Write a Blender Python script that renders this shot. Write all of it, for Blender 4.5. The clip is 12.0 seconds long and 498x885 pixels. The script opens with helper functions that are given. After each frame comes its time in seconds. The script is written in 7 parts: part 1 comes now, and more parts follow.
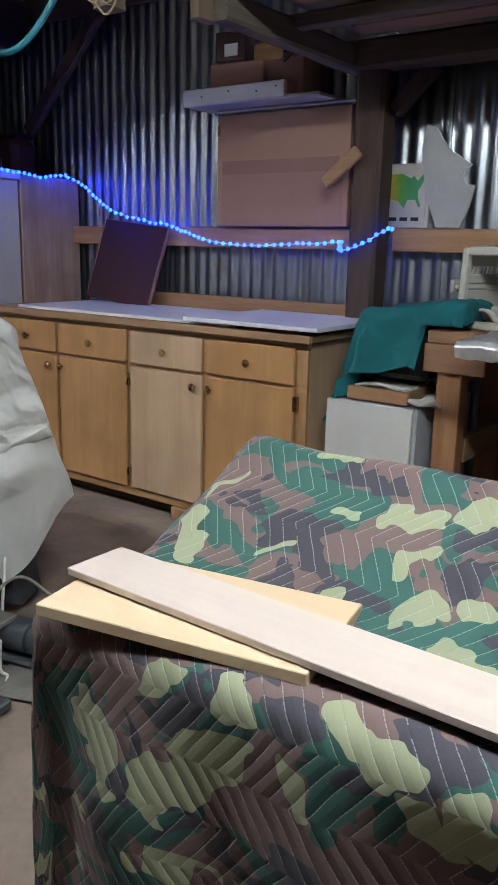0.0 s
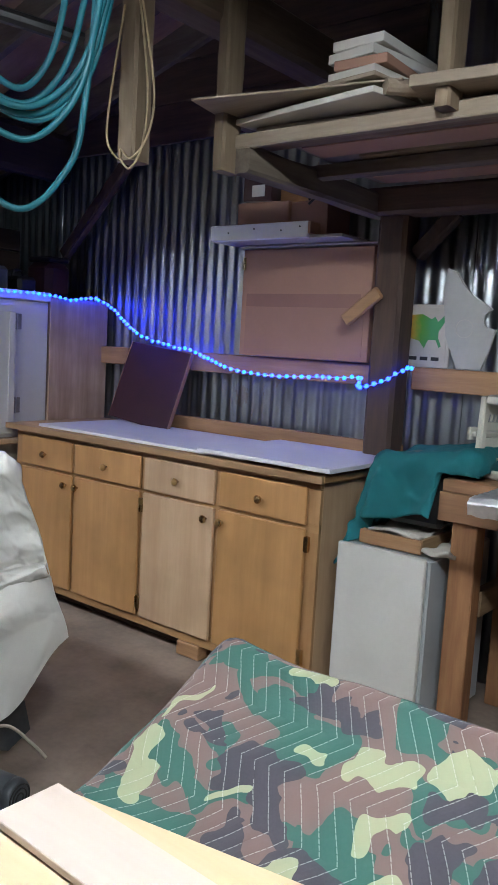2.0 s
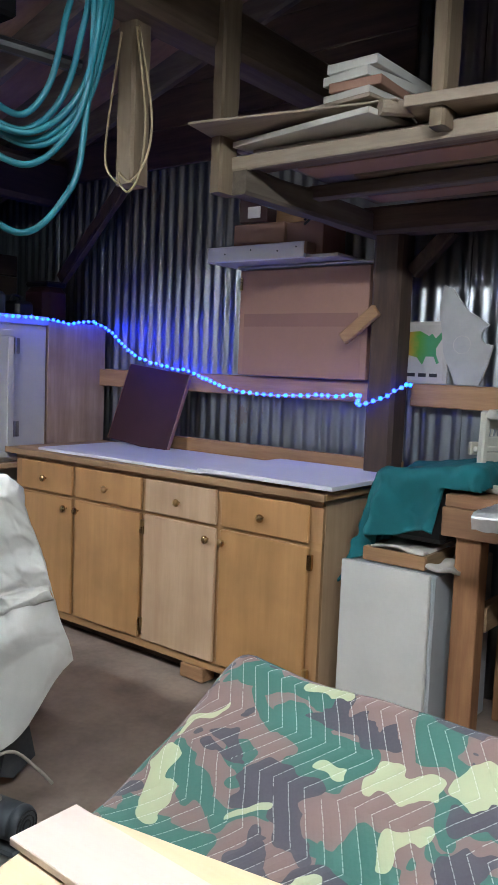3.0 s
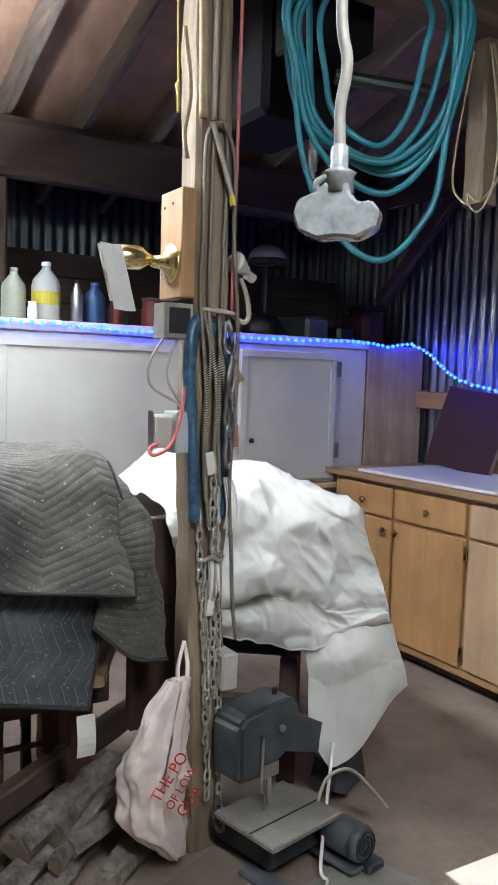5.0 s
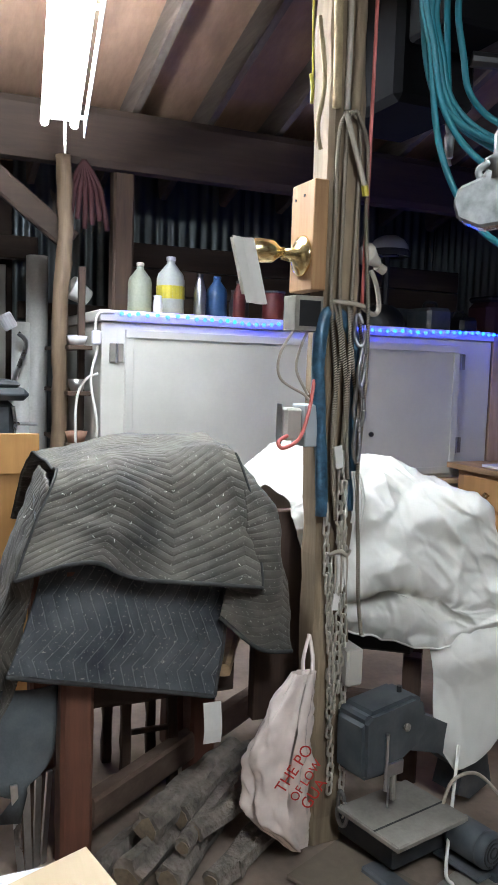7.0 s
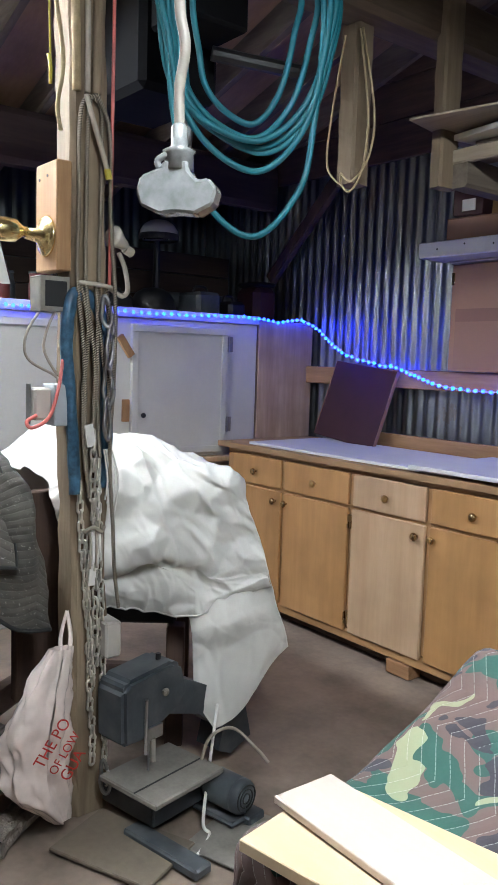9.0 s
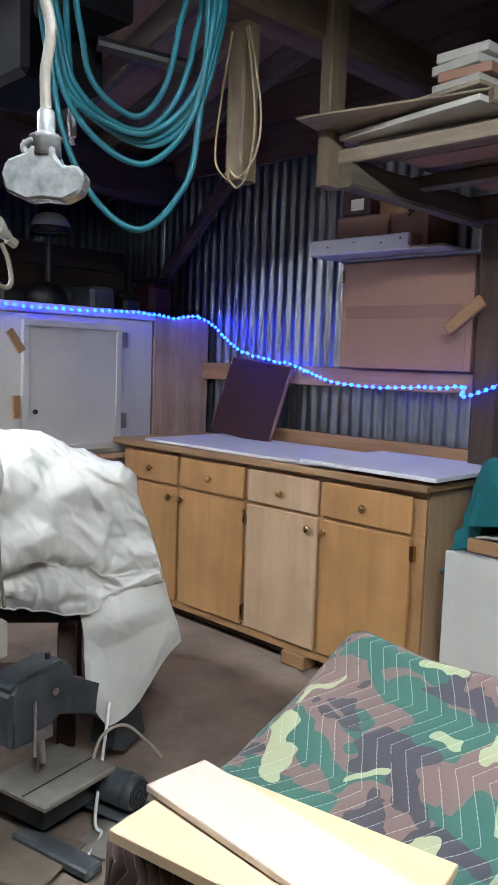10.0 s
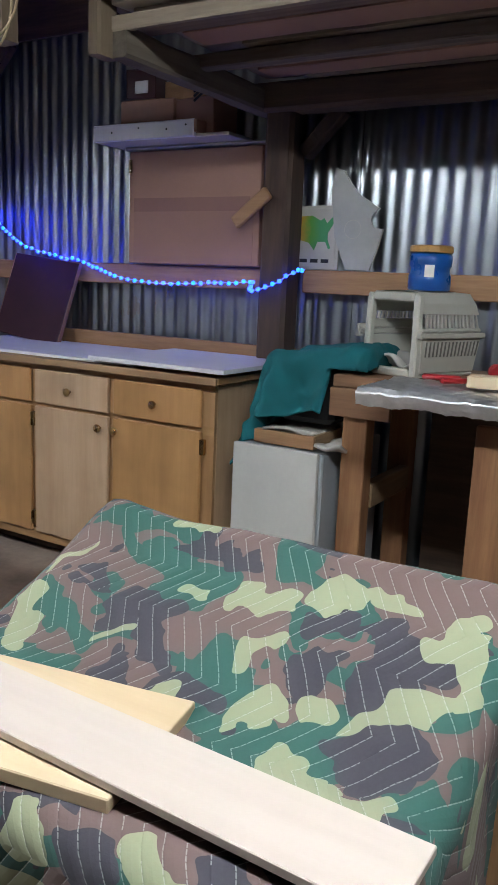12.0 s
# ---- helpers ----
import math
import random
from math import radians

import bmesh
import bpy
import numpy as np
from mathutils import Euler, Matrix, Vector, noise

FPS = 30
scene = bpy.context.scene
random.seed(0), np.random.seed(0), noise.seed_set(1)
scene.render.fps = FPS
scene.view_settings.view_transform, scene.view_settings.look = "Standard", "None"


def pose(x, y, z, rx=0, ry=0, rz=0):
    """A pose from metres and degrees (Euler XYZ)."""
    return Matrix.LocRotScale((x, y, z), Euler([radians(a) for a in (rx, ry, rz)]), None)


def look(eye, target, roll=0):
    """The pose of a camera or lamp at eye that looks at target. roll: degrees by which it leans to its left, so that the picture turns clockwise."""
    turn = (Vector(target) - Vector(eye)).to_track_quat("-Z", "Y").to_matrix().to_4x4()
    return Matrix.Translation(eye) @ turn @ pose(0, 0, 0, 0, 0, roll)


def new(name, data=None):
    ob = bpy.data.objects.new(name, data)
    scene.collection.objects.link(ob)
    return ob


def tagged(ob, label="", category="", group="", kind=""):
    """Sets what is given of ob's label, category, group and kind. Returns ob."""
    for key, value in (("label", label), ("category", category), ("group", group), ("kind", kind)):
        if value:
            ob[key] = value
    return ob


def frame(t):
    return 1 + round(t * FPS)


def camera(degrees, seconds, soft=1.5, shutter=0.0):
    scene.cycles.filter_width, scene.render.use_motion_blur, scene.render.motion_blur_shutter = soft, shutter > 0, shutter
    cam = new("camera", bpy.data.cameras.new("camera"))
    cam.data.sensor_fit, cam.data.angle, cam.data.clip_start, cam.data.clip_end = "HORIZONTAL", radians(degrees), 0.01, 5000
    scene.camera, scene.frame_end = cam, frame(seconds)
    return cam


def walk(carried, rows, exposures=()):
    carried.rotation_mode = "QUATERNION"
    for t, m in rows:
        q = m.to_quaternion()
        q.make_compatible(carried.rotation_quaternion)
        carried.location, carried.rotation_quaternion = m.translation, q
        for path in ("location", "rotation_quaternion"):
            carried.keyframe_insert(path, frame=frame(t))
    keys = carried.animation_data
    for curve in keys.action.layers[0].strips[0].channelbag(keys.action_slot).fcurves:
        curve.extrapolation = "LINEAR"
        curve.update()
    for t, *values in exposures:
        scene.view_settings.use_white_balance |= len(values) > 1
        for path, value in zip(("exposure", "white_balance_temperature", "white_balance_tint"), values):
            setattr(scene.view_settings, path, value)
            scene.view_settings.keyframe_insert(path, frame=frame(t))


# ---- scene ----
cam = camera(34.8, 12.0)
PATH = [
    (0, (0.32, 0.375, 1.198), (-0.807, 1.956, 0.718), 1.4),
    (0.5, (0.349, 0.467, 1.248), (-0.939, 1.933, 0.807), 3.1),
    (1, (0.343, 0.521, 1.287), (-0.961, 2.0, 0.952), 2.9),
    (1.5, (0.323, 0.525, 1.317), (-0.943, 2.042, 1.003), 1.8),
    (2, (0.326, 0.5, 1.333), (-0.902, 2.06, 1.092), 3.3),
    (2.5, (0.334, 0.488, 1.333), (-0.87, 2.072, 1.131), 2.8),
    (2.7, (0.327, 0.488, 1.327), (-0.871, 2.077, 1.135), 2.5),
    (4.3, (0.249, 0.424, 1.322), (-1.289, 1.69, 1.149), 1.7),
    (4.5, (0.233, 0.411, 1.322), (-1.352, 1.62, 1.154), 1.7),
    (5, (0.196, 0.371, 1.326), (-1.504, 1.412, 1.166), 1.8),
    (5.5, (0.172, 0.334, 1.328), (-1.624, 1.199, 1.163), 1.8),
    (6, (0.163, 0.318, 1.33), (-1.688, 1.055, 1.151), 2.0),
    (6.5, (0.161, 0.321, 1.331), (-1.682, 1.074, 1.142), 2.0),
    (6.7, (0.16, 0.322, 1.329), (-1.678, 1.087, 1.142), 1.9),
    (8.3, (0.249, 0.377, 1.316), (-1.417, 1.463, 1.101), 2.0),
    (8.5, (0.257, 0.387, 1.314), (-1.379, 1.517, 1.102), 1.8),
    (9, (0.289, 0.401, 1.318), (-1.273, 1.632, 1.108), 1.8),
    (9.5, (0.307, 0.415, 1.314), (-1.176, 1.741, 1.106), 1.7),
    (10, (0.32, 0.427, 1.309), (-1.081, 1.838, 1.102), 2.0),
    (10.5, (0.321, 0.44, 1.312), (-1.007, 1.919, 1.093), 2.0),
    (11, (0.328, 0.467, 1.283), (-0.924, 2.007, 1.037), 1.5),
    (11.5, (0.348, 0.49, 1.255), (-0.789, 2.103, 0.932), 2.1),
    (12, (0.363, 0.512, 1.23), (-0.643, 2.194, 0.831), 2.5),
]
walk(cam, [(t, look(eye, target, roll)) for t, eye, target, roll in PATH],
     [(0, -0.25), (0.8, -0.22), (2, -0.04), (4.5, 0.1), (6.5, 0.1), (8.5, 0.15), (10.5, 0.1), (11, -0.02), (12, -0.29)])


# ---- world, lamps ----
world = bpy.data.worlds.new("world")
scene.world = world
world.use_nodes = True
sky = world.node_tree.nodes.new("ShaderNodeTexSky")
sky.sky_type, sky.sun_disc, sky.sun_elevation, sky.sun_rotation = "NISHITA", False, radians(40), radians(-60)
world.node_tree.links.new(sky.outputs[0], world.node_tree.nodes["Background"].inputs[0])
world.node_tree.nodes["Background"].inputs[1].default_value = 0.1
scene.view_settings.exposure = 0.0
TUBE_POWER, TUBE_COLOUR = 250.0, (0.87, 0.95, 1.02)


# ---- materials ----
def nodes_of(name):
    m = bpy.data.materials.new(name)
    m.use_nodes = True
    nt = m.node_tree
    return m, nt, nt.nodes["Principled BSDF"]


def link(nt, a, b):
    nt.links.new(a, b)


def math_node(nt, op, a, b=None, c=None):
    n = nt.nodes.new("ShaderNodeMath")
    n.operation = op
    for i, v in enumerate((a, b, c)):
        if v is None:
            continue
        if isinstance(v, (int, float)):
            n.inputs[i].default_value = v
        else:
            nt.links.new(v, n.inputs[i])
    return n.outputs[0]


def coords(nt, scale=(1, 1, 1), uv=False, rot=(0, 0, 0), shift=True):
    tc = nt.nodes.new("ShaderNodeTexCoord")
    mp = nt.nodes.new("ShaderNodeMapping")
    mp.inputs["Scale"].default_value = scale
    mp.inputs["Rotation"].default_value = [radians(a) for a in rot]
    link(nt, tc.outputs["UV" if uv else "Object"], mp.inputs["Vector"])
    if shift and not uv:
        info = nt.nodes.new("ShaderNodeObjectInfo")
        off = math_node(nt, "MULTIPLY", info.outputs["Random"], 17.0)
        comb = nt.nodes.new("ShaderNodeCombineXYZ")
        for k in range(3):
            link(nt, off, comb.inputs[k])
        link(nt, comb.outputs[0], mp.inputs["Location"])
    return mp.outputs[0]


def noise_tex(nt, vec, scale, detail=4.0, rough=0.55):
    n = nt.nodes.new("ShaderNodeTexNoise")
    n.inputs["Scale"].default_value, n.inputs["Detail"].default_value, n.inputs["Roughness"].default_value = scale, detail, rough
    link(nt, vec, n.inputs["Vector"])
    return n.outputs["Fac"]


def ramp(nt, fac, stops, step=False):
    r = nt.nodes.new("ShaderNodeValToRGB")
    e = r.color_ramp.elements
    while len(e) < len(stops):
        e.new(0.5)
    for k, (p, c) in zip(e, stops):
        k.position, k.color = p, (*c, 1)
    if step:
        r.color_ramp.interpolation = "CONSTANT"
    link(nt, fac, r.inputs[0])
    return r.outputs[0]


def mix(nt, fac, a, b, mode="MIX"):
    n = nt.nodes.new("ShaderNodeMix")
    n.data_type, n.blend_type = "RGBA", mode
    for sock, v in ((n.inputs[0], fac), (n.inputs[6], a), (n.inputs[7], b)):
        if isinstance(v, (int, float)):
            sock.default_value = v
        elif isinstance(v, tuple):
            sock.default_value = (*v, 1)
        else:
            link(nt, v, sock)
    return n.outputs[2]


def bump(nt, bsdf, height, strength=0.3, dist=0.002):
    b = nt.nodes.new("ShaderNodeBump")
    b.inputs["Strength"].default_value, b.inputs["Distance"].default_value = strength, dist
    link(nt, height, b.inputs["Height"])
    link(nt, b.outputs[0], bsdf.inputs["Normal"])


def dk(c, k):
    return tuple(v * k for v in c)


def plain(name, colour, rough=0.6, metal=0.0, vary=0.25, scale=9.0, grain=90.0, relief=0.15, coat=0.0, dust=0.0, deep=0.002):
    m, nt, b = nodes_of(name)
    v = coords(nt)
    big, fine = noise_tex(nt, v, scale), noise_tex(nt, v, grain, 3)
    col = ramp(nt, big, [(0.3, dk(colour, 1 - vary)), (0.7, dk(colour, 1 + vary * 0.5))])
    col = mix(nt, 0.25 if relief >= 0.12 else 0.06, col, ramp(nt, fine, [(0.3, dk(colour, 0.7)), (0.7, dk(colour, 1.2))]))
    if dust:
        col = mix(nt, math_node(nt, "MULTIPLY", ramp(nt, big, [(0.4, (0, 0, 0)), (0.72, (1, 1, 1))]), dust), col, (0.35, 0.33, 0.3))
    link(nt, col, b.inputs["Base Color"])
    b.inputs["Metallic"].default_value = metal
    rr = nt.nodes.new("ShaderNodeMapRange")
    rr.inputs[3].default_value, rr.inputs[4].default_value = max(rough - 0.12, 0.04), min(rough + 0.12, 1)
    link(nt, big, rr.inputs[0])
    link(nt, rr.outputs[0], b.inputs["Roughness"])
    b.inputs["Coat Weight"].default_value = coat
    if relief:
        bump(nt, b, fine, relief, deep)
    return m


def wood(name, light, dark, axis="z", rough=0.6, size=1.0, stain=0.25, relief=0.2):
    m, nt, b = nodes_of(name)
    long, across = 2.2 / size, 26.0 / size
    sc = {"x": (long, across, across), "y": (across, long, across), "z": (across, across, long)}[axis]
    v = coords(nt, sc)
    g = noise_tex(nt, v, 1.0, 6, 0.65)
    v2 = coords(nt)
    big = noise_tex(nt, v2, 3.5, 3)
    f = noise_tex(nt, coords(nt, tuple(4 * k for k in sc)), 1.0, 3)
    col = ramp(nt, g, [(0.28, dark), (0.5, tuple((a + c) / 2 for a, c in zip(light, dark))), (0.68, light)])
    col = mix(nt, math_node(nt, "MULTIPLY", ramp(nt, big, [(0.42, (0, 0, 0)), (0.7, (1, 1, 1))]), stain), col, dk(dark, 0.55))
    col = mix(nt, 0.1, col, ramp(nt, f, [(0.35, dk(dark, 0.7)), (0.65, light)]))
    link(nt, col, b.inputs["Base Color"])
    b.inputs["Roughness"].default_value = rough
    bump(nt, b, g, relief, 0.003)
    return m


def glow(name, colour, strength):
    m, nt, b = nodes_of(name)
    b.inputs["Base Color"].default_value = (*colour, 1)
    b.inputs["Emission Color"].default_value = (*colour, 1)
    b.inputs["Emission Strength"].default_value = strength
    return m


def galvanised(name, tint=(0.38, 0.405, 0.43), rough=0.32):
    m, nt, b = nodes_of(name)
    v = coords(nt, (1, 1, 0.35))
    big, fine = noise_tex(nt, v, 6), noise_tex(nt, v, 60, 3)
    col = ramp(nt, big, [(0.3, dk(tint, 0.62)), (0.6, tint)])
    col = mix(nt, math_node(nt, "MULTIPLY", math_node(nt, "GREATER_THAN", noise_tex(nt, v, 2.3, 6, 0.7), 0.6), 0.5), col, (0.28, 0.22, 0.17))
    link(nt, col, b.inputs["Base Color"])
    b.inputs["Metallic"].default_value = 1.0
    rr = nt.nodes.new("ShaderNodeMapRange")
    rr.inputs[3].default_value, rr.inputs[4].default_value = rough - 0.03, rough + 0.07
    link(nt, fine, rr.inputs[0])
    link(nt, rr.outputs[0], b.inputs["Roughness"])
    return m


SAND_TOP = [(-0.246, 0.009, 0.048, 0.022, 119), (-0.264, 0.117, 0.034, 0.008, 61), (-0.068, 0.115, 0.018, 0.014, 0), (0.026, 0.133, 0.046, 0.018, 22),
            (0.104, 0.166, 0.027, 0.02, -29), (0.155, 0.175, 0.035, 0.02, -14), (0.241, 0.145, 0.031, 0.02, 19), (0.271, 0.107, 0.049, 0.016, -77),
            (0.233, 0.035, 0.049, 0.017, 26), (0.141, 0.017, 0.02, 0.018, -26), (0.096, -0.018, 0.023, 0.015, 74), (0.053, 0.055, 0.026, 0.013, 50),
            (-0.013, -0.045, 0.037, 0.022, 47), (-0.167, -0.08, 0.029, 0.02, 10), (-0.114, 0.023, 0.02, 0.008, 15), (0.163, -0.066, 0.028, 0.024, -27),
            (0.176, -0.074, 0.038, 0.018, 11), (0.232, -0.091, 0.023, 0.022, 0), (-0.132, 0.234, 0.034, 0.016, 8)]
SAND_FRONT = [(-0.17, -0.342, 0.053, 0.03, -56), (-0.088, -0.258, 0.032, 0.014, 54), (0.002, -0.243, 0.023, 0.022, -54), (-0.049, -0.346, 0.075, 0.035, 38),
              (0.116, -0.227, 0.024, 0.022, -18), (0.155, -0.243, 0.025, 0.024, -61), (0.074, -0.299, 0.019, 0.014, -78), (0.204, -0.279, 0.029, 0.014, -55), (0.241, -0.274, 0.025, 0.022, -64)]
NIGHT = [(-0.113, 0.059, 0.042, 0.022, 0), (-0.089, -0.038, 0.033, 0.016, 97), (-0.062, 0.026, 0.04, 0.02, -35), (0.114, 0.05, 0.026, 0.024, 33),
         (0.109, 0.118, 0.024, 0.02, -15), (0.223, 0.102, 0.039, 0.03, 11), (0.195, 0.054, 0.027, 0.025, -13), (0.224, -0.017, 0.04, 0.028, 20),
         (0.232, -0.048, 0.015, 0.02, 37), (-0.035, -0.068, 0.028, 0.012, 3), (-0.033, 0.188, 0.025, 0.02, 0), (0.191, -0.219, 0.033, 0.03, -45),
         (-0.137, -0.377, 0.032, 0.014, -68), (0.065, -0.239, 0.023, 0.02, -34)]
LEAF_TOP = [(-0.218, 0.036, 0.056, 0.014, -33), (-0.134, 0.018, 0.044, 0.014, 5), (-0.186, 0.219, 0.088, 0.02, 3), (-0.138, 0.176, 0.047, 0.016, 17),
            (0.031, 0.01, 0.043, 0.035, -14), (0.06, -0.024, 0.04, 0.035, 24), (0.119, 0.127, 0.033, 0.03, 5), (0.085, 0.113, 0.03, 0.025, -75),
            (0.111, -0.065, 0.023, 0.04, 7), (0.182, 0.057, 0.023, 0.02, 4), (0.279, -0.067, 0.024, 0.045, 0), (-0.148, -0.054, 0.018, 0.02, 38),
            (0.165, -0.035, 0.032, 0.025, -23), (0.202, 0.259, 0.025, 0.025, -22), (0.222, -0.103, 0.024, 0.03, -8)]
LEAF_FRONT = [(-0.201, -0.326, 0.041, 0.05, -51), (-0.041, -0.27, 0.052, 0.05, -13), (-0.089, -0.396, 0.036, 0.05, -6), (0.119, -0.278, 0.023, 0.06, -9), (0.242, -0.215, 0.019, 0.05, -49)]


def quilt(name, kind, pitch, wave, amp, thread, low=(0.016, 0.021, 0.03), high=(0.088, 0.095, 0.1), turned=False):
    """A moving blanket: cloth colour, chevron rows of stitching and the puff between them, in metres of cloth."""
    m, nt, b = nodes_of(name)
    tc = nt.nodes.new("ShaderNodeTexCoord")
    sep = nt.nodes.new("ShaderNodeSeparateXYZ")
    link(nt, tc.outputs["UV"], sep.inputs[0])
    u, v = (sep.outputs[1], sep.outputs[0]) if turned else (sep.outputs[0], sep.outputs[1])
    wob = noise_tex(nt, tc.outputs["UV"], 9.0, 2)
    tri = math_node(nt, "PINGPONG", v, wave)
    row = math_node(nt, "ADD", u, math_node(nt, "MULTIPLY", tri, amp))
    row = math_node(nt, "ADD", row, math_node(nt, "MULTIPLY", wob, 0.012))
    fr = math_node(nt, "PINGPONG", row, pitch / 2)
    line = math_node(nt, "LESS_THAN", fr, 0.0007 if kind == "camo" else 0.0016)
    dash = math_node(nt, "GREATER_THAN", math_node(nt, "FRACT", math_node(nt, "MULTIPLY", v, 190.0)), 0.16)
    fade = math_node(nt, "GREATER_THAN", noise_tex(nt, tc.outputs["UV"], 22, 3), 0.38)
    line = math_node(nt, "MULTIPLY", math_node(nt, "MULTIPLY", line, dash), fade)
    fine = noise_tex(nt, tc.outputs["UV"], 260, 2)
    if kind == "camo":
        def patches(seed, scale, at):
            mp = nt.nodes.new("ShaderNodeMapping")
            mp.inputs["Location"].default_value = (seed, seed * 1.7, 0)
            mp.inputs["Scale"].default_value = (1.0, 1.5, 1)
            link(nt, tc.outputs["UV"], mp.inputs[0])
            n = noise_tex(nt, mp.outputs[0], scale, 2.4, 0.45)
            n.node.inputs["Distortion"].default_value = 0.7
            return math_node(nt, "GREATER_THAN", n, at)
        warp = nt.nodes.new("ShaderNodeTexNoise")
        warp.inputs["Scale"].default_value, warp.inputs["Detail"].default_value, warp.inputs["Roughness"].default_value = 19.0, 1.6, 0.5
        link(nt, tc.outputs["UV"], warp.inputs["Vector"])
        shift = nt.nodes.new("ShaderNodeVectorMath")
        shift.operation = "MULTIPLY_ADD"
        link(nt, warp.outputs["Color"], shift.inputs[0])
        shift.inputs[1].default_value, shift.inputs[2].default_value = (0.09, 0.09, 0.0), (-0.045, -0.045, 0.0)
        bent = nt.nodes.new("ShaderNodeVectorMath")
        link(nt, tc.outputs["UV"], bent.inputs[0])
        link(nt, shift.outputs[0], bent.inputs[1])

        def blotches(rows):
            """Screen-printed patches: centre, half length, half width in metres of cloth, and slant."""
            least = None
            for cu, cv_, a, b_, turn in rows:
                mp = nt.nodes.new("ShaderNodeMapping")
                mp.vector_type = "TEXTURE"
                mp.inputs["Location"].default_value = (cu, cv_ * (0.88 if cv_ > 0 else 1.0), 0)
                mp.inputs["Rotation"].default_value = (0, 0, radians(turn))
                mp.inputs["Scale"].default_value = (a * 1.08 + 0.003, b_ * 1.02, 1)
                link(nt, bent.outputs[0], mp.inputs[0])
                ln = nt.nodes.new("ShaderNodeVectorMath")
                ln.operation = "LENGTH"
                link(nt, mp.outputs[0], ln.inputs[0])
                least = ln.outputs["Value"] if least is None else math_node(nt, "MINIMUM", least, ln.outputs["Value"])
            return math_node(nt, "LESS_THAN", least, 1.0)

        def outside(fac):
            """Where the print is only glimpsed: beyond the near face and the top."""
            rim = math_node(nt, "GREATER_THAN", math_node(nt, "ABSOLUTE", sep.outputs[0]), 0.32)
            rim = math_node(nt, "MAXIMUM", rim, math_node(nt, "LESS_THAN", sep.outputs[1], -0.44))
            return math_node(nt, "MULTIPLY", fac, rim)
        brown, leaf, night, sand = (0.112, 0.068, 0.06), (0.009, 0.062, 0.047), (0.022, 0.018, 0.027), (0.26, 0.275, 0.165)
        col = mix(nt, math_node(nt, "MAXIMUM", patches(5.3, 9.0, 0.56), blotches(LEAF_TOP + LEAF_FRONT)), brown, leaf)
        col = mix(nt, math_node(nt, "MAXIMUM", patches(9.4, 10.5, 0.6), blotches(NIGHT)), col, night)
        col = mix(nt, math_node(nt, "MAXIMUM", outside(patches(14.2, 10.5, 0.58)), blotches(SAND_TOP)), col, sand)
        col = mix(nt, blotches(SAND_FRONT), col, sand)
    else:
        big = noise_tex(nt, tc.outputs["UV"], 7, 5)
        col = ramp(nt, big, [(0.3, low), (0.72, high)])
        speck = math_node(nt, "GREATER_THAN", noise_tex(nt, tc.outputs["UV"], 110, 4, 0.7), 0.63)
        col = mix(nt, math_node(nt, "MULTIPLY", speck, 0.7), col, (0.4, 0.38, 0.34))
    col = mix(nt, math_node(nt, "MULTIPLY", fine, 0.08), col, (0.16, 0.16, 0.16))
    col = mix(nt, math_node(nt, "MULTIPLY", line, 0.3), col, thread)
    link(nt, col, b.inputs["Base Color"])
    b.inputs["Roughness"].default_value = 0.9
    b.inputs["Sheen Weight"].default_value = 0.04
    puff = math_node(nt, "POWER", math_node(nt, "MULTIPLY", fr, 2 / pitch), 0.32)
    h = math_node(nt, "ADD", puff, math_node(nt, "MULTIPLY", fine, 0.12))
    bump(nt, b, h, 0.38 if kind == "camo" else 0.6, 0.004 if kind == "camo" else 0.006)
    return m


M = {}
M["tin"] = galvanised("corrugated_tin")
# same tin tinted darker: the west wall's shade is in its colour
M["tin_shaded"] = galvanised("shaded_tin", (0.14, 0.16, 0.17), 0.4)
M["steel"] = plain("bright_steel", (0.55, 0.56, 0.58), 0.3, 1.0, 0.3)
M["chain"] = plain("zinc_chain", (0.76, 0.73, 0.65), 0.34, 0.8, 0.3, 60)
M["dull_steel"] = plain("dull_hook_steel", (0.36, 0.36, 0.35), 0.38, 1.0, 0.35, 40)
M["brass"] = plain("brass", (0.92, 0.74, 0.38), 0.24, 1.0, 0.1, relief=0.03)
M["antique"] = plain("antique_brass", (0.55, 0.37, 0.17), 0.27, 1.0, 0.3)
M["concrete"] = plain("concrete", (0.27, 0.205, 0.16), 0.8, 0, 0.6, 3.2, 45, 0.45)
M["white_paint"] = plain("white_paint", (0.62, 0.605, 0.56), 0.5, 0, 0.12, 2.5, 70, 0.08)
M["white_board"] = plain("white_laminate", (0.72, 0.72, 0.76), 0.35, 0, 0.08, 4, 70, 0.03)
M["grey_paint"] = plain("grey_paint", (0.42, 0.45, 0.47), 0.5, 0, 0.1, 5, 70, 0.05)
M["cabinet"] = wood("birch_front", (0.56, 0.31, 0.13), (0.43, 0.225, 0.085), "z", 0.42, 2.4, 0.45, 0.05)
M["cabinet_pale"] = wood("worn_birch", (0.62, 0.43, 0.27), (0.49, 0.315, 0.18), "z", 0.55, 2.0, 0.35, 0.08)
M["cabinet_x"] = wood("birch_frame", (0.5, 0.3, 0.14), (0.33, 0.17, 0.065), "x", 0.5, 1.4, 0.3, 0.06)
M["frame_z"] = wood("brown_face_frame", (0.5, 0.29, 0.14), (0.37, 0.2, 0.085), "z", 0.5, 1.6, 0.35, 0.06)
M["frame_x"] = wood("brown_edge_strip", (0.42, 0.26, 0.14), (0.28, 0.16, 0.08), "x", 0.5, 1.6, 0.35, 0.06)
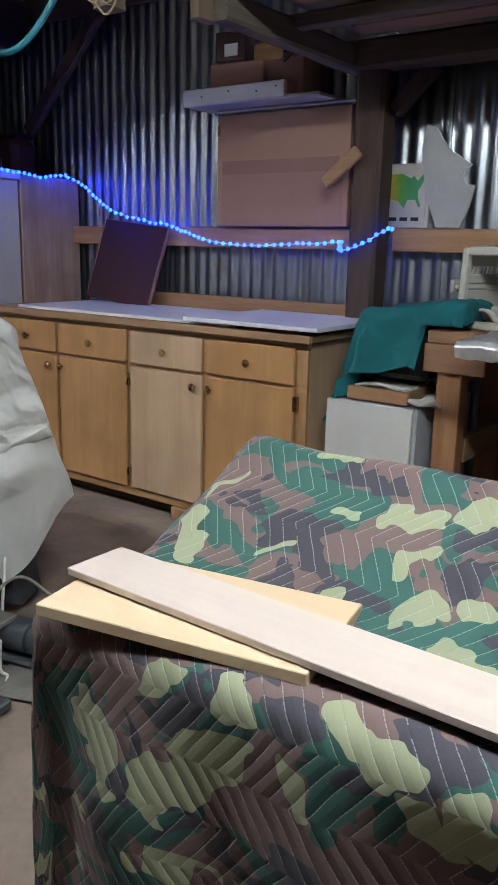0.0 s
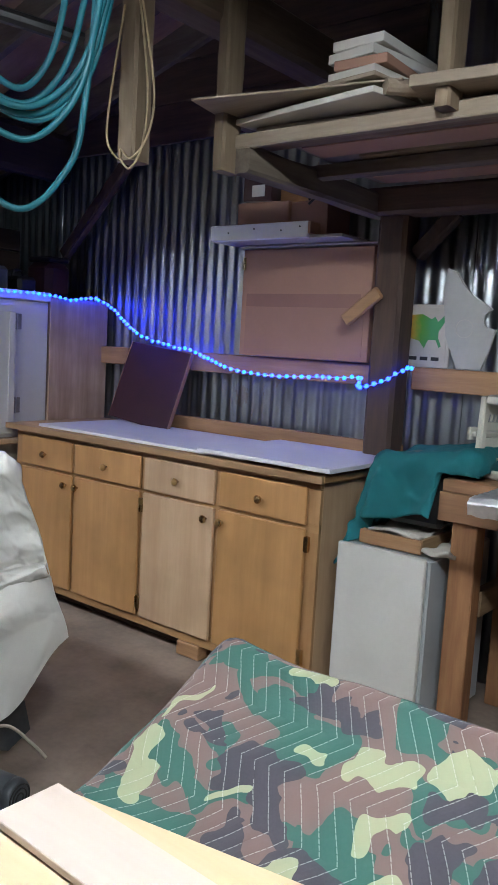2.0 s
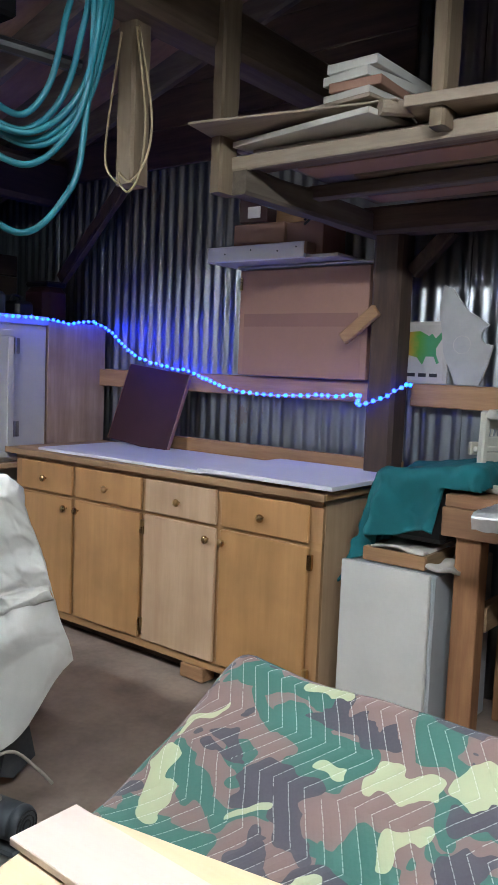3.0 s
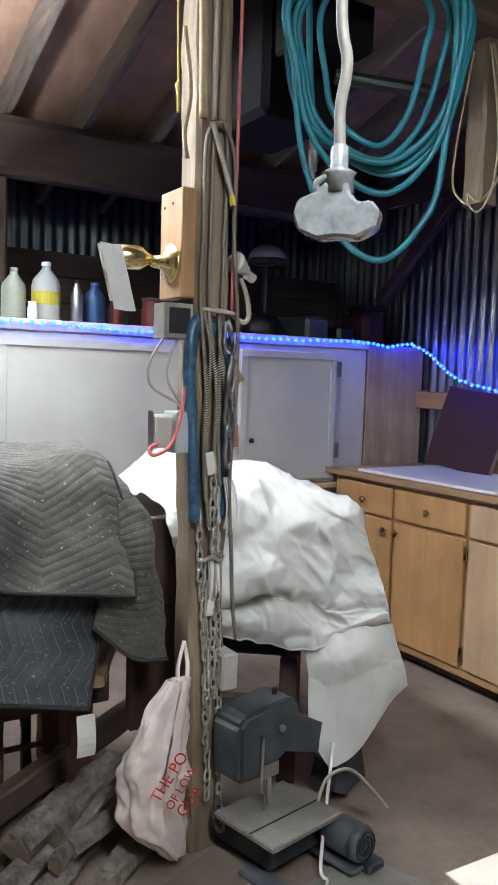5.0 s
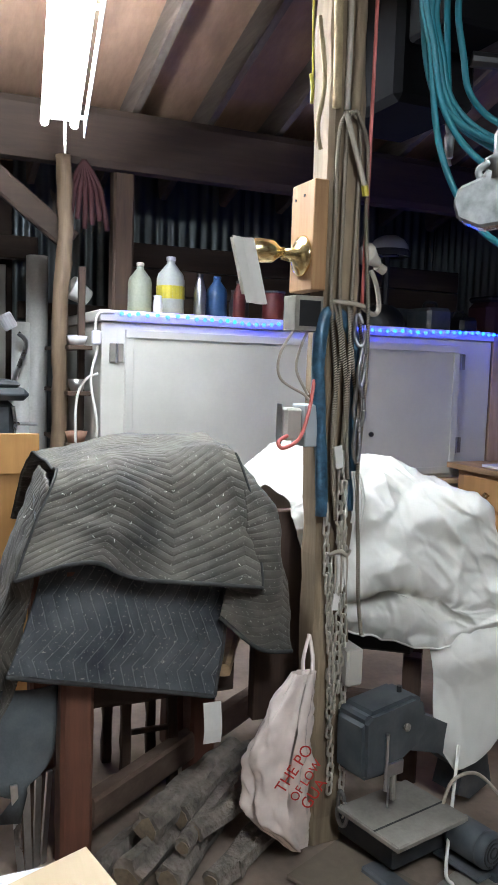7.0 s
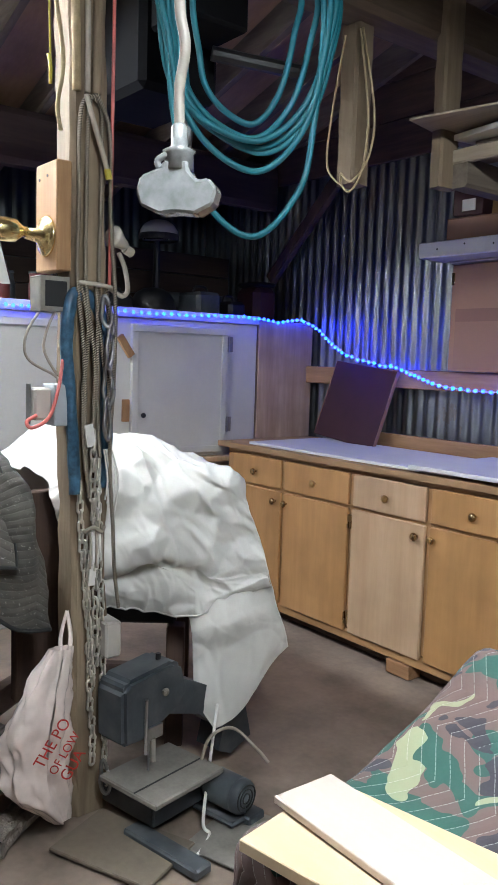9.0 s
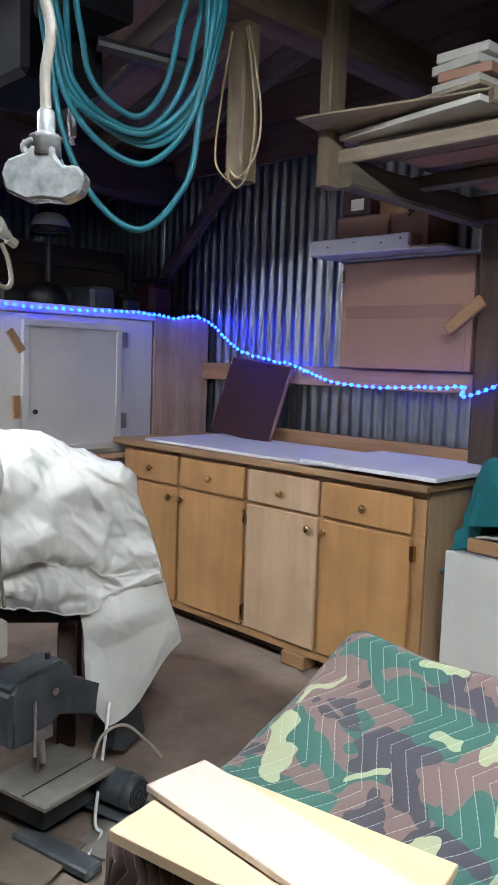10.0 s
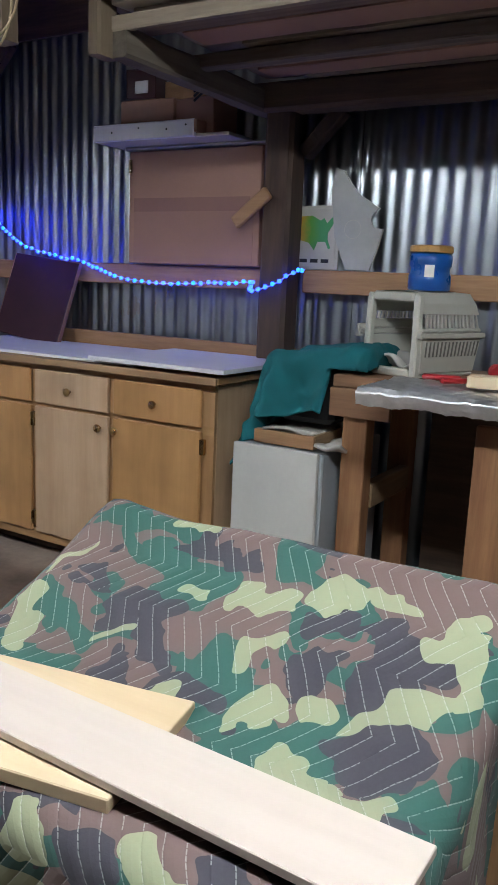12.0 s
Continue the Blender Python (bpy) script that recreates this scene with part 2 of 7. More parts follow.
M["ply_side"] = wood("stained_plywood", (0.6, 0.43, 0.32), (0.34, 0.21, 0.14), "z", 0.65, 1.6, 0.45)
M["pine_z"] = wood("pine_upright", (0.46, 0.27, 0.13), (0.28, 0.14, 0.06), "z", 0.65)
M["pine_x"] = wood("pine_rail", (0.46, 0.26, 0.13), (0.27, 0.14, 0.065), "x", 0.65)
M["pine_y"] = wood("pine_beam", (0.36, 0.24, 0.13), (0.2, 0.12, 0.06), "y", 0.7)
M["bench_z"] = wood("reddish_pine_leg", (0.38, 0.19, 0.085), (0.2, 0.085, 0.04), "z", 0.6, 1.0, 0.3, 0.1)
M["bench_x"] = wood("reddish_pine_top", (0.33, 0.18, 0.09), (0.18, 0.085, 0.045), "x", 0.6, 1.0, 0.3, 0.1)
M["aged_board"] = plain("aged_hardboard", (0.3, 0.25, 0.21), 0.8, 0, 0.4, 4, 50, 0.2)
M["aged_plank"] = wood("aged_loft_plank", (0.3, 0.21, 0.15), (0.15, 0.1, 0.07), "x", 0.8, 1.4, 0.5, 0.2)
M["pale_x"] = wood("fresh_pine", (0.66, 0.52, 0.34), (0.58, 0.42, 0.25), "x", 0.55, 2.5, 0.08, 0.04)
M["pale_b"] = wood("planed_maple", (0.61, 0.52, 0.45), (0.53, 0.43, 0.36), "x", 0.5, 2.5, 0.05, 0.03)
M["post"] = wood("weathered_post", (0.31, 0.235, 0.155), (0.13, 0.09, 0.055), "z", 0.8, 1.2, 0.4, 0.5)
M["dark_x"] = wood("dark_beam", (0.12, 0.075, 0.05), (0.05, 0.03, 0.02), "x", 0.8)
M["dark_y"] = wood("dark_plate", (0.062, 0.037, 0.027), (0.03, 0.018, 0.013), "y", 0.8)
M["dark_z"] = wood("creosoted_post", (0.09, 0.05, 0.033), (0.035, 0.02, 0.015), "z", 0.75)
M["rafter"] = wood("grey_rafter", (0.2, 0.16, 0.13), (0.1, 0.075, 0.06), "x", 0.8)
M["deck"] = wood("roof_decking", (0.4, 0.25, 0.17), (0.22, 0.13, 0.09), "x", 0.75, 3, 0.4)
M["cardboard"] = plain("brown_hardboard", (0.36, 0.2, 0.14), 0.75, 0, 0.1, 3, 60, 0.06)
M["card_dark"] = plain("brown_tape", (0.26, 0.13, 0.1), 0.55, 0, 0.1, 3, 60, 0.04)
M["dusky_card"] = plain("dusky_hardboard", (0.33, 0.18, 0.135), 0.7, 0, 0.1, 3, 60, 0.05)
M["maroon"] = plain("maroon_panel", (0.045, 0.013, 0.018), 0.35, 0, 0.3, 6, 60, 0.05)
M["teal"] = plain("teal_towelling", (0.004, 0.115, 0.13), 0.95, 0, 0.15, 12, 300, 0.6)
M["canvas"] = plain("white_canvas", (0.7, 0.685, 0.64), 0.55, 0, 0.14, 5, 240, 0.05)
M["hose"] = plain("teal_hose", (0.004, 0.15, 0.19), 0.48, 0, 0.15, 8, 60, 0.03)
M["cord"] = plain("dusty_cord", (0.42, 0.37, 0.3), 0.6, 0, 0.2)
M["flex"] = plain("grey_flex", (0.26, 0.235, 0.2), 0.5, 0, 0.2)
M["rope"] = plain("natural_rope", (0.4, 0.31, 0.18), 0.9, 0, 0.3, 40, 200, 0.5)
M["blue_dull"] = plain("dusty_blue_plastic", (0.02, 0.07, 0.19), 0.45, 0, 0.3, 20, 60, 0.05)
M["red_dull"] = plain("dusty_red_tin", (0.13, 0.02, 0.02), 0.5, 0, 0.4, 20, 60, 0.05)
M["dusty_x"] = wood("dusty_brace", (0.15, 0.1, 0.075), (0.09, 0.055, 0.04), "y", 0.7)


M["braid_dark"] = plain("dark_braid_yarn", (0.035, 0.03, 0.024), 0.9, 0, 0.3, 40, 200, 0.3)
M["braid_light"] = plain("pale_braid_yarn", (0.42, 0.36, 0.27), 0.85, 0, 0.3, 40, 200, 0.3)
M["black"] = plain("black_plastic", (0.01, 0.01, 0.011), 0.5, 0, 0.3, 8, 80, 0.1)
# blacker and less glossy than the plain black plastic
M["case_black"] = plain("matt_black_case", (0.006, 0.006, 0.007), 0.9, 0, 0.3, 8, 80, 0.1)
M["case_black"].node_tree.nodes["Principled BSDF"].inputs["Specular IOR Level"].default_value = 0.1
M["char"] = plain("dusty_dark_enamel", (0.042, 0.052, 0.062), 0.55, 0, 0.35, 9, 80, 0.15, dust=0.14)
M["mach"] = plain("dusty_cast_table", (0.27, 0.25, 0.22), 0.6, 0.3, 0.3, 12, 80, 0.2)
M["crate"] = plain("cream_plastic", (0.5, 0.48, 0.41), 0.5, 0, 0.08, 5, 60, 0.04)
M["crate_dark"] = plain("crate_inside", (0.16, 0.15, 0.13), 0.7)
M["blue_jar"] = plain("blue_plastic_label", (0.008, 0.09, 0.36), 0.3, 0, 0.2, 20, 60, 0.02)
M["lid"] = plain("tan_lid", (0.45, 0.25, 0.08), 0.5)
M["foil"] = plain("aluminium_foil", (0.92, 0.92, 0.93), 0.46, 1.0, 0.12, 14, 40, 0.6)
M["red"] = plain("red_plastic", (0.35, 0.015, 0.02), 0.4)
M["pink_wire"] = plain("red_wire", (0.65, 0.16, 0.14), 0.4)
M["yellow"] = plain("yellow_label", (0.5, 0.42, 0.04), 0.5)
M["paper"] = plain("white_paper", (0.8, 0.78, 0.73), 0.8, 0, 0.08, 9, 120, 0.1)
M["off_white"] = plain("off_white_board", (0.5, 0.47, 0.42), 0.7, 0, 0.15, 6, 80, 0.1)
M["bag"] = plain("thin_plastic_bag", (0.84, 0.72, 0.66), 0.16, 0, 0.14, 14, 60, 0.04)
M["bark"] = plain("dry_bark", (0.23, 0.195, 0.165), 0.95, 0, 0.75, 16, 55, 1.0, deep=0.012)
M["blue_pad"] = plain("blue_padding", (0.05, 0.13, 0.21), 0.42, 0, 0.7, 42, 90, 0.3)
M["cut"] = plain("grey_board", (0.42, 0.42, 0.4), 0.6, 0, 0.12, 8, 70, 0.08)
M["pvc"] = plain("white_pipe", (0.6, 0.6, 0.58), 0.4, 0, 0.1)
M["jug"] = plain("milky_jug", (0.4, 0.42, 0.4), 0.35, 0, 0.1)
M["blue_led"] = glow("blue_led", (0.006, 0.024, 1.0), 26.0)
M["cyan_led"] = glow("cyan_led", (0.008, 0.07, 1.0), 12.0)
M["tube"] = glow("fluorescent_tube", TUBE_COLOUR, TUBE_POWER)
M["window_sky"] = glow("overcast_daylight", (0.8, 0.9, 1.0), 1.6)
M["orange_pine"] = wood("knotty_pine", (0.6, 0.33, 0.12), (0.45, 0.22, 0.07), "z", 0.55, 2.0, 0.2, 0.06)
M["orange_pole"] = wood("peeled_pole", (0.22, 0.155, 0.1), (0.1, 0.066, 0.042), "z", 0.7, 1.2, 0.4, 0.3)
M["dull_red"] = plain("dull_red_cloth", (0.04, 0.007, 0.009), 0.8, 0, 0.3, 9, 120, 0.3)
M["red_print"] = plain("red_print", (0.5, 0.03, 0.02), 0.5, 0, 0.1)
M["jug_green"] = plain("greenish_jug", (0.28, 0.3, 0.24), 0.4, 0, 0.15)
M["maroon_wood"] = wood("red_brown_timber", (0.16, 0.06, 0.035), (0.08, 0.028, 0.018), "z", 0.6)
M["dull_card"] = plain("dull_cardboard", (0.17, 0.135, 0.1), 0.85, 0, 0.3, 6, 60, 0.2)
M["log_end"] = plain("sawn_log_end", (0.2, 0.15, 0.1), 0.9, 0, 0.4, 30, 120, 0.5)
M["old_x"] = wood("greyed_pine_x", (0.31, 0.25, 0.185), (0.2, 0.15, 0.105), "x", 0.75)
M["old_y"] = wood("weathered_beam", (0.16, 0.13, 0.1), (0.09, 0.07, 0.05), "y", 0.8)
M["old_z"] = wood("greyed_pine_z", (0.23, 0.175, 0.115), (0.145, 0.1, 0.062), "z", 0.75)
M["tie"] = wood("old_tie_beam", (0.17, 0.12, 0.08), (0.08, 0.055, 0.04), "y", 0.8)
M["plug"] = plain("clear_grey_plastic", (0.26, 0.27, 0.27), 0.2, 0, 0.45, 45, 90, 0.12, coat=0.5)
M["camo"] = quilt("camouflage_quilt", "camo", 0.0215, 0.065, 0.75, (0.6, 0.6, 0.56))
M["grey_quilt"] = quilt("grey_moving_quilt", "grey", 0.03, 0.085, 0.5, (0.34, 0.35, 0.35))
M["quilt_hem"] = plain("dusty_hem_tape", (0.035, 0.036, 0.036), 0.9, 0, 0.5, 60, 200, 0.4)
M["lining"] = plain("grey_blanket_lining", (0.1, 0.115, 0.125), 0.9, 0, 0.35, 22, 160, 0.5)
M["dusty_quilt"] = quilt("dusty_moving_quilt", "grey", 0.023, 0.15, 0.55, (0.2, 0.185, 0.165), (0.03, 0.029, 0.027), (0.15, 0.135, 0.112), turned=True)


# ---- building blocks ----
def obj_from(name, bm, material, smooth=False):
    me = bpy.data.meshes.new(name)
    bm.normal_update()
    bm.to_mesh(me)
    bm.free()
    for p in me.polygons:
        p.use_smooth = smooth
    if material is not None:
        me.materials.append(M[material] if isinstance(material, str) else material)
    return new(name, me)


def part(name, bm, material, parent, label="", smooth=False):
    ob = obj_from(name, bm, material, smooth)
    ob.parent = parent
    if parent is not None:
        ob.matrix_parent_inverse = parent.matrix_basis.inverted()
    if label:
        ob["label"] = label
    return ob


def thing(name, at, label, category, group="", kind=""):
    ob = new(name)
    ob.empty_display_size = 0.05
    ob.location = at
    ob.matrix_basis = Matrix.Translation(at)
    return tagged(ob, label, category, group, kind)


def box(x0, x1, y0, y1, z0, z1, bevel=0.003, m=None, bm=None):
    own = bmesh.new()
    r = bmesh.ops.create_cube(own, size=1)
    bmesh.ops.transform(own, matrix=Matrix.Translation(((x0 + x1) / 2, (y0 + y1) / 2, (z0 + z1) / 2)) @ Matrix.Diagonal((abs(x1 - x0), abs(y1 - y0), abs(z1 - z0), 1)), verts=own.verts)
    if bevel:
        bmesh.ops.bevel(own, geom=own.edges[:], offset=bevel, segments=1, affect="EDGES")
    if m is not None:
        bmesh.ops.transform(own, matrix=m, verts=own.verts)
    if bm is None:
        return own
    me = bpy.data.meshes.new("join")
    own.to_mesh(me)
    own.free()
    bm.from_mesh(me)
    bpy.data.meshes.remove(me)
    return bm


def add_to(bm, own):
    me = bpy.data.meshes.new("join")
    own.to_mesh(me)
    own.free()
    bm.from_mesh(me)
    bpy.data.meshes.remove(me)
    return bm


def rough_beam(p, q, w, h, seed=0, wob=0.004, n=14):
    """A timber from p to q, w wide and h high, slightly uneven."""
    p, q = Vector(p), Vector(q)
    d = (q - p)
    f = d.normalized()
    up = Vector((0, 0, 1)) if abs(f.z) < 0.9 else Vector((0, 1, 0))
    s = f.cross(up).normalized()
    up = s.cross(f).normalized()
    bm = bmesh.new()
    c = 0.12
    prof = [(-0.5 + c, -0.5), (0.5 - c, -0.5), (0.5, -0.5 + c), (0.5, 0.5 - c), (0.5 - c, 0.5), (-0.5 + c, 0.5), (-0.5, 0.5 - c), (-0.5, -0.5 + c)]
    rings = []
    for i in range(n + 1):
        o = p + d * (i / n)
        ring = []
        for k, (a, b) in enumerate(prof):
            j = 1 + wob / max(w, h) * 2 * noise.noise((i * 0.7 + seed, k * 1.3, seed * 2.1))
            ring.append(bm.verts.new(o + s * (a * w * j) + up * (b * h * j)))
        rings.append(ring)
    for a, b in zip(rings, rings[1:]):
        for k in range(8):
            bm.faces.new((a[k], a[(k + 1) % 8], b[(k + 1) % 8], b[k]))
    bm.faces.new(rings[0][::-1])
    bm.faces.new(rings[-1])
    bmesh.ops.recalc_face_normals(bm, faces=bm.faces)
    return bm


def smooth_path(pts, per=8, closed=False):
    pts = [Vector(p) for p in pts]
    out = []
    n = len(pts)
    rng = range(n if closed else n - 1)
    for i in rng:
        if closed:
            a, b, c, d = pts[(i - 1) % n], pts[i], pts[(i + 1) % n], pts[(i + 2) % n]
        else:
            a, b, c, d = pts[max(i - 1, 0)], pts[i], pts[i + 1], pts[min(i + 2, n - 1)]
        for k in range(per):
            t = k / per
            out.append(0.5 * ((2 * b) + (c - a) * t + (2 * a - 5 * b + 4 * c - d) * t * t + (3 * b - a - 3 * c + d) * t ** 3))
    if not closed:
        out.append(pts[-1])
    return out


def tube(pts, r, segs=8, per=8, closed=False, taper=None, rough=0.0):
    path = smooth_path(pts, per, closed) if per else [Vector(p) for p in pts]
    bm = bmesh.new()
    n = len(path)
    rings, prev = [], None
    for i, p in enumerate(path):
        f = (path[(i + 1) % n] - path[i - 1]) if closed else (path[min(i + 1, n - 1)] - path[max(i - 1, 0)])
        f.normalize()
        if prev is None:
            s = f.orthogonal().normalized()
        else:
            s = (prev - f * prev.dot(f)).normalized()
        prev = s
        t = f.cross(s)
        rr = r if taper is None else r * taper(i / max(n - 1, 1))
        ring = []
        for k in range(segs):
            a = 2 * math.pi * k / segs
            j = 1 + rough * noise.noise((p.x * 9 + k, p.y * 9, p.z * 9 + k * 0.5)) if rough else 1
            ring.append(bm.verts.new(p + (s * math.cos(a) + t * math.sin(a)) * rr * j))
        rings.append(ring)
    pairs = list(zip(rings, rings[1:])) + ([(rings[-1], rings[0])] if closed else [])
    for a, b in pairs:
        for k in range(segs):
            bm.faces.new((a[k], a[(k + 1) % segs], b[(k + 1) % segs], b[k]))
    if not closed:
        bm.faces.new(rings[0][::-1])
        bm.faces.new(rings[-1])
    bmesh.ops.recalc_face_normals(bm, faces=bm.faces)
    return bm


def lathe(profile, m=None, segs=20):
    """profile: (radius, height) from bottom to top, turned round z."""
    bm = bmesh.new()
    rings = []
    for r, z in profile:
        rings.append([bm.verts.new((r * math.cos(2 * math.pi * k / segs), r * math.sin(2 * math.pi * k / segs), z)) for k in range(segs)])
    for a, b in zip(rings, rings[1:]):
        for k in range(segs):
            bm.faces.new((a[k], a[(k + 1) % segs], b[(k + 1) % segs], b[k]))
    bm.faces.new(rings[0][::-1])
    bm.faces.new(rings[-1])
    if m is not None:
        bmesh.ops.transform(bm, matrix=m, verts=bm.verts)
    bmesh.ops.recalc_face_normals(bm, faces=bm.faces)
    return bm


def sheet(fn, us, vs, thick=0.003):
    """A cloth or plate: fn(u, v) gives a place; u, v in metres of cloth become its UV."""
    bm = bmesh.new()
    uvl = bm.loops.layers.uv.new("UVMap")
    grid = [[bm.verts.new(fn(u, v)) for v in vs] for u in us]
    for i in range(len(us) - 1):
        for j in range(len(vs) - 1):
            f = bm.faces.new((grid[i][j], grid[i + 1][j], grid[i + 1][j + 1], grid[i][j + 1]))
            for lp, (a, b) in zip(f.loops, ((i, j), (i + 1, j), (i + 1, j + 1), (i, j + 1))):
                lp[uvl].uv = (us[a], vs[b])
    bmesh.ops.recalc_face_normals(bm, faces=bm.faces)
    if thick:
        bmesh.ops.solidify(bm, geom=bm.faces[:], thickness=thick)
    return bm


def facet(u, v, s=0.0):
    """Flat-sided creases: heights on a lattice, joined by plane triangles."""
    def h(i, j):
        return math.sin(i * 127.1 + j * 311.7 + s * 74.7) * 43758.5453 % 1.0 - 0.5
    u, v = u + 0.35 * v, v - 0.2 * u
    i, j = math.floor(u), math.floor(v)
    a, b = u - i, v - j
    if (i + j) % 2:
        if a + b < 1:
            return h(i, j) + a * (h(i + 1, j) - h(i, j)) + b * (h(i, j + 1) - h(i, j))
        return h(i + 1, j + 1) + (1 - a) * (h(i, j + 1) - h(i + 1, j + 1)) + (1 - b) * (h(i + 1, j) - h(i + 1, j + 1))
    if a > b:
        return h(i, j) + a * (h(i + 1, j) - h(i, j)) + b * (h(i + 1, j + 1) - h(i + 1, j))
    return h(i, j) + b * (h(i, j + 1) - h(i, j)) + a * (h(i + 1, j + 1) - h(i, j + 1))


def loft(rails, nu, nv, relief=None):
    """A cloth through a few guide lines; its UV runs in metres along and across them. relief(u, v) swells it."""
    lines = []
    for r in rails:
        fine = smooth_path(r, 24)
        run_ = [0.0]
        for a, b in zip(fine, fine[1:]):
            run_.append(run_[-1] + (b - a).length)
        out, j = [], 0
        for i in range(nu + 1):
            d = run_[-1] * i / nu
            while j < len(run_) - 2 and run_[j + 1] < d:
                j += 1
            out.append(fine[j].lerp(fine[j + 1], (d - run_[j]) / max(run_[j + 1] - run_[j], 1e-9)))
        lines.append(out)
    per = max(2, nv // (len(rails) - 1))
    cols = [smooth_path([ln[i] for ln in lines], per) for i in range(nu + 1)]
    rows = len(cols[0])
    us, vs = [0.0], [0.0]
    mid = rows // 2
    for i in range(nu):
        us.append(us[-1] + (cols[i + 1][mid] - cols[i][mid]).length)
    for j in range(rows - 1):
        vs.append(vs[-1] + (cols[nu // 2][j + 1] - cols[nu // 2][j]).length)
    bm = bmesh.new()
    uvl = bm.loops.layers.uv.new("UVMap")
    grid = [[bm.verts.new(p) for p in c] for c in cols]
    for i in range(nu):
        for j in range(rows - 1):
            f = bm.faces.new((grid[i][j], grid[i + 1][j], grid[i + 1][j + 1], grid[i][j + 1]))
            for lp, (a, b) in zip(f.loops, ((i, j), (i + 1, j), (i + 1, j + 1), (i, j + 1))):
                lp[uvl].uv = (us[a], vs[b])
    bmesh.ops.recalc_face_normals(bm, faces=bm.faces)
    bm.normal_update()
    if relief:
        moved = [[w.co + w.normal * relief(us[i], vs[j]) for j, w in enumerate(c)] for i, c in enumerate(grid)]
        for c, m_ in zip(grid, moved):
            for w, p in zip(c, m_):
                w.co = p
    edges = [[w.co.copy() for w in e] for e in ([c[-1] for c in grid], grid[0], grid[-1])]
    return bm, edges


def thicken(bm, t=0.006):
    bmesh.ops.solidify(bm, geom=bm.faces[:], thickness=t)
    return bm


def steps(a, b, n):
    return [a + (b - a) * i / n for i in range(n + 1)]


def drape(cx, cy, ax, ay, hang, top, r=0.04, fold=0.02, folds=7.0, flare=0.05, lump=0.004, seed=0.0, n=70, thick=0.006, yaw=0.0, crease=0.0, norm=2.0, edge=0.0):
    """Cloth over a block: half sizes ax, ay; hang = west, east, south, north; top(x, y) gives the height."""
    w, e, s, nn = hang
    c, si = math.cos(radians(yaw)), math.sin(radians(yaw))

    def fn(u, v):
        ox = u - ax if u > ax else (u + ax if u < -ax else 0.0)
        oy = v - ay if v > ay else (v + ay if v < -ay else 0.0)
        d = math.hypot(ox, oy)
        h = (abs(ox) ** norm + abs(oy) ** norm) ** (1 / norm)
        bx, by = max(-ax, min(ax, u)), max(-ay, min(ay, v))
        if d > 1e-6:
            dx, dy = ox / d, oy / d
            d = h
            if d < r * math.pi / 2:
                out, drop = r * math.sin(d / r), r * (1 - math.cos(d / r))
            else:
                drop = r + d - r * math.pi / 2
                arc = math.atan2(dy, dx) * 0.25 + (bx + by)
                wave = math.sin(arc * 2 * math.pi * folds + seed) + 0.6 * math.sin(arc * 2 * math.pi * folds * 0.43 + seed * 2)
                out = r + flare * (drop - r) + fold * wave * min(1, (drop - r) / 0.15)
            px, py = bx + dx * out, by + dy * out
        else:
            px, py, drop = bx, by, 0.0
        X, Y = cx + c * px - si * py, cy + si * px + c * py
        Z = top(bx, by) - drop
        q = lump * (noise.noise((u * 7 + seed, v * 7, seed)) + 0.5 * noise.noise((u * 19, v * 19 + seed, 3)))
        if crease:
            q += crease * 0.45 * (noise.voronoi((u * 5.0 + seed, v * 5.0, seed))[0][0] - 0.3)
            q += crease * ((0.35 - abs(noise.noise((u * 4.5 + 4, v * 4.5 - u * 3, seed + 9)))) * min(1.0, 0.25 + d * 5) + 0.4 * (0.4 - abs(noise.noise((u * 12, v * 9 + u * 6, seed + 2)))))
        if d > 1e-6:
            return (X + dx * q * c - dy * q * si, Y + dx * q * si + dy * q * c, max(Z + q, 0.01))
        return (X, Y, max(Z + q, 0.01))

    us, vs = steps(-ax - w, ax + e, n), steps(-ay - s, ay + nn, n)
    if edge:
        rim = [(u, vs[0]) for u in us] + [(us[-1], v) for v in vs[1:]] + [(u, vs[-1]) for u in us[-2::-1]] + [(us[0], v) for v in vs[-2:0:-1]]
        return tube([fn(*q) for q in rim], edge, 6, 0, True)
    return sheet(fn, us, vs, thick)


# ---- floor, walls, roof ----
WEST, EAST, SOUTH, NORTH = -4.35, 3.4, -3.6, 3.62


def floor_fn(u, v):
    return (u, v, -0.004 + 0.004 * noise.noise((u * 1.7, v * 1.7, 0)))


floor = obj_from("floor", sheet(floor_fn, steps(WEST - 0.3, EAST + 0.3, 60), steps(SOUTH - 0.3, NORTH + 0.3, 60), 0), "concrete", True)
tagged(floor, "dusty brown concrete floor with stains", "floor", kind="structure")


def corrugated(along, fixed, a0, a1, z0, z1, material, parent, wavelen=0.068, depth=0.0056, width=0.66, outward=1):
    """Separate overlapping sheets of corrugated tin along x or y."""
    a, k = a0, 0
    while a < a1 - 0.01:
        b = min(a + width, a1)
        us = steps(a, b + (0.03 if b < a1 else 0), max(4, int((b - a) / wavelen * 10)))
        off = 0.0025 * (k % 2)

        def fn(u, v):
            w = fixed + outward * off + depth * math.sin(u / wavelen * 2 * math.pi) + 0.002 * noise.noise((u * 3, v * 2, k))
            return (u, w, v) if along == "x" else (w, u, v)
        part("tin_sheet", sheet(fn, us, steps(z0, z1, 6), 0.0008), material, parent, smooth=True)
        a, k = b, k + 1


def roof_z(x):
    return 2.48 + 0.3 * (x + 3.6)


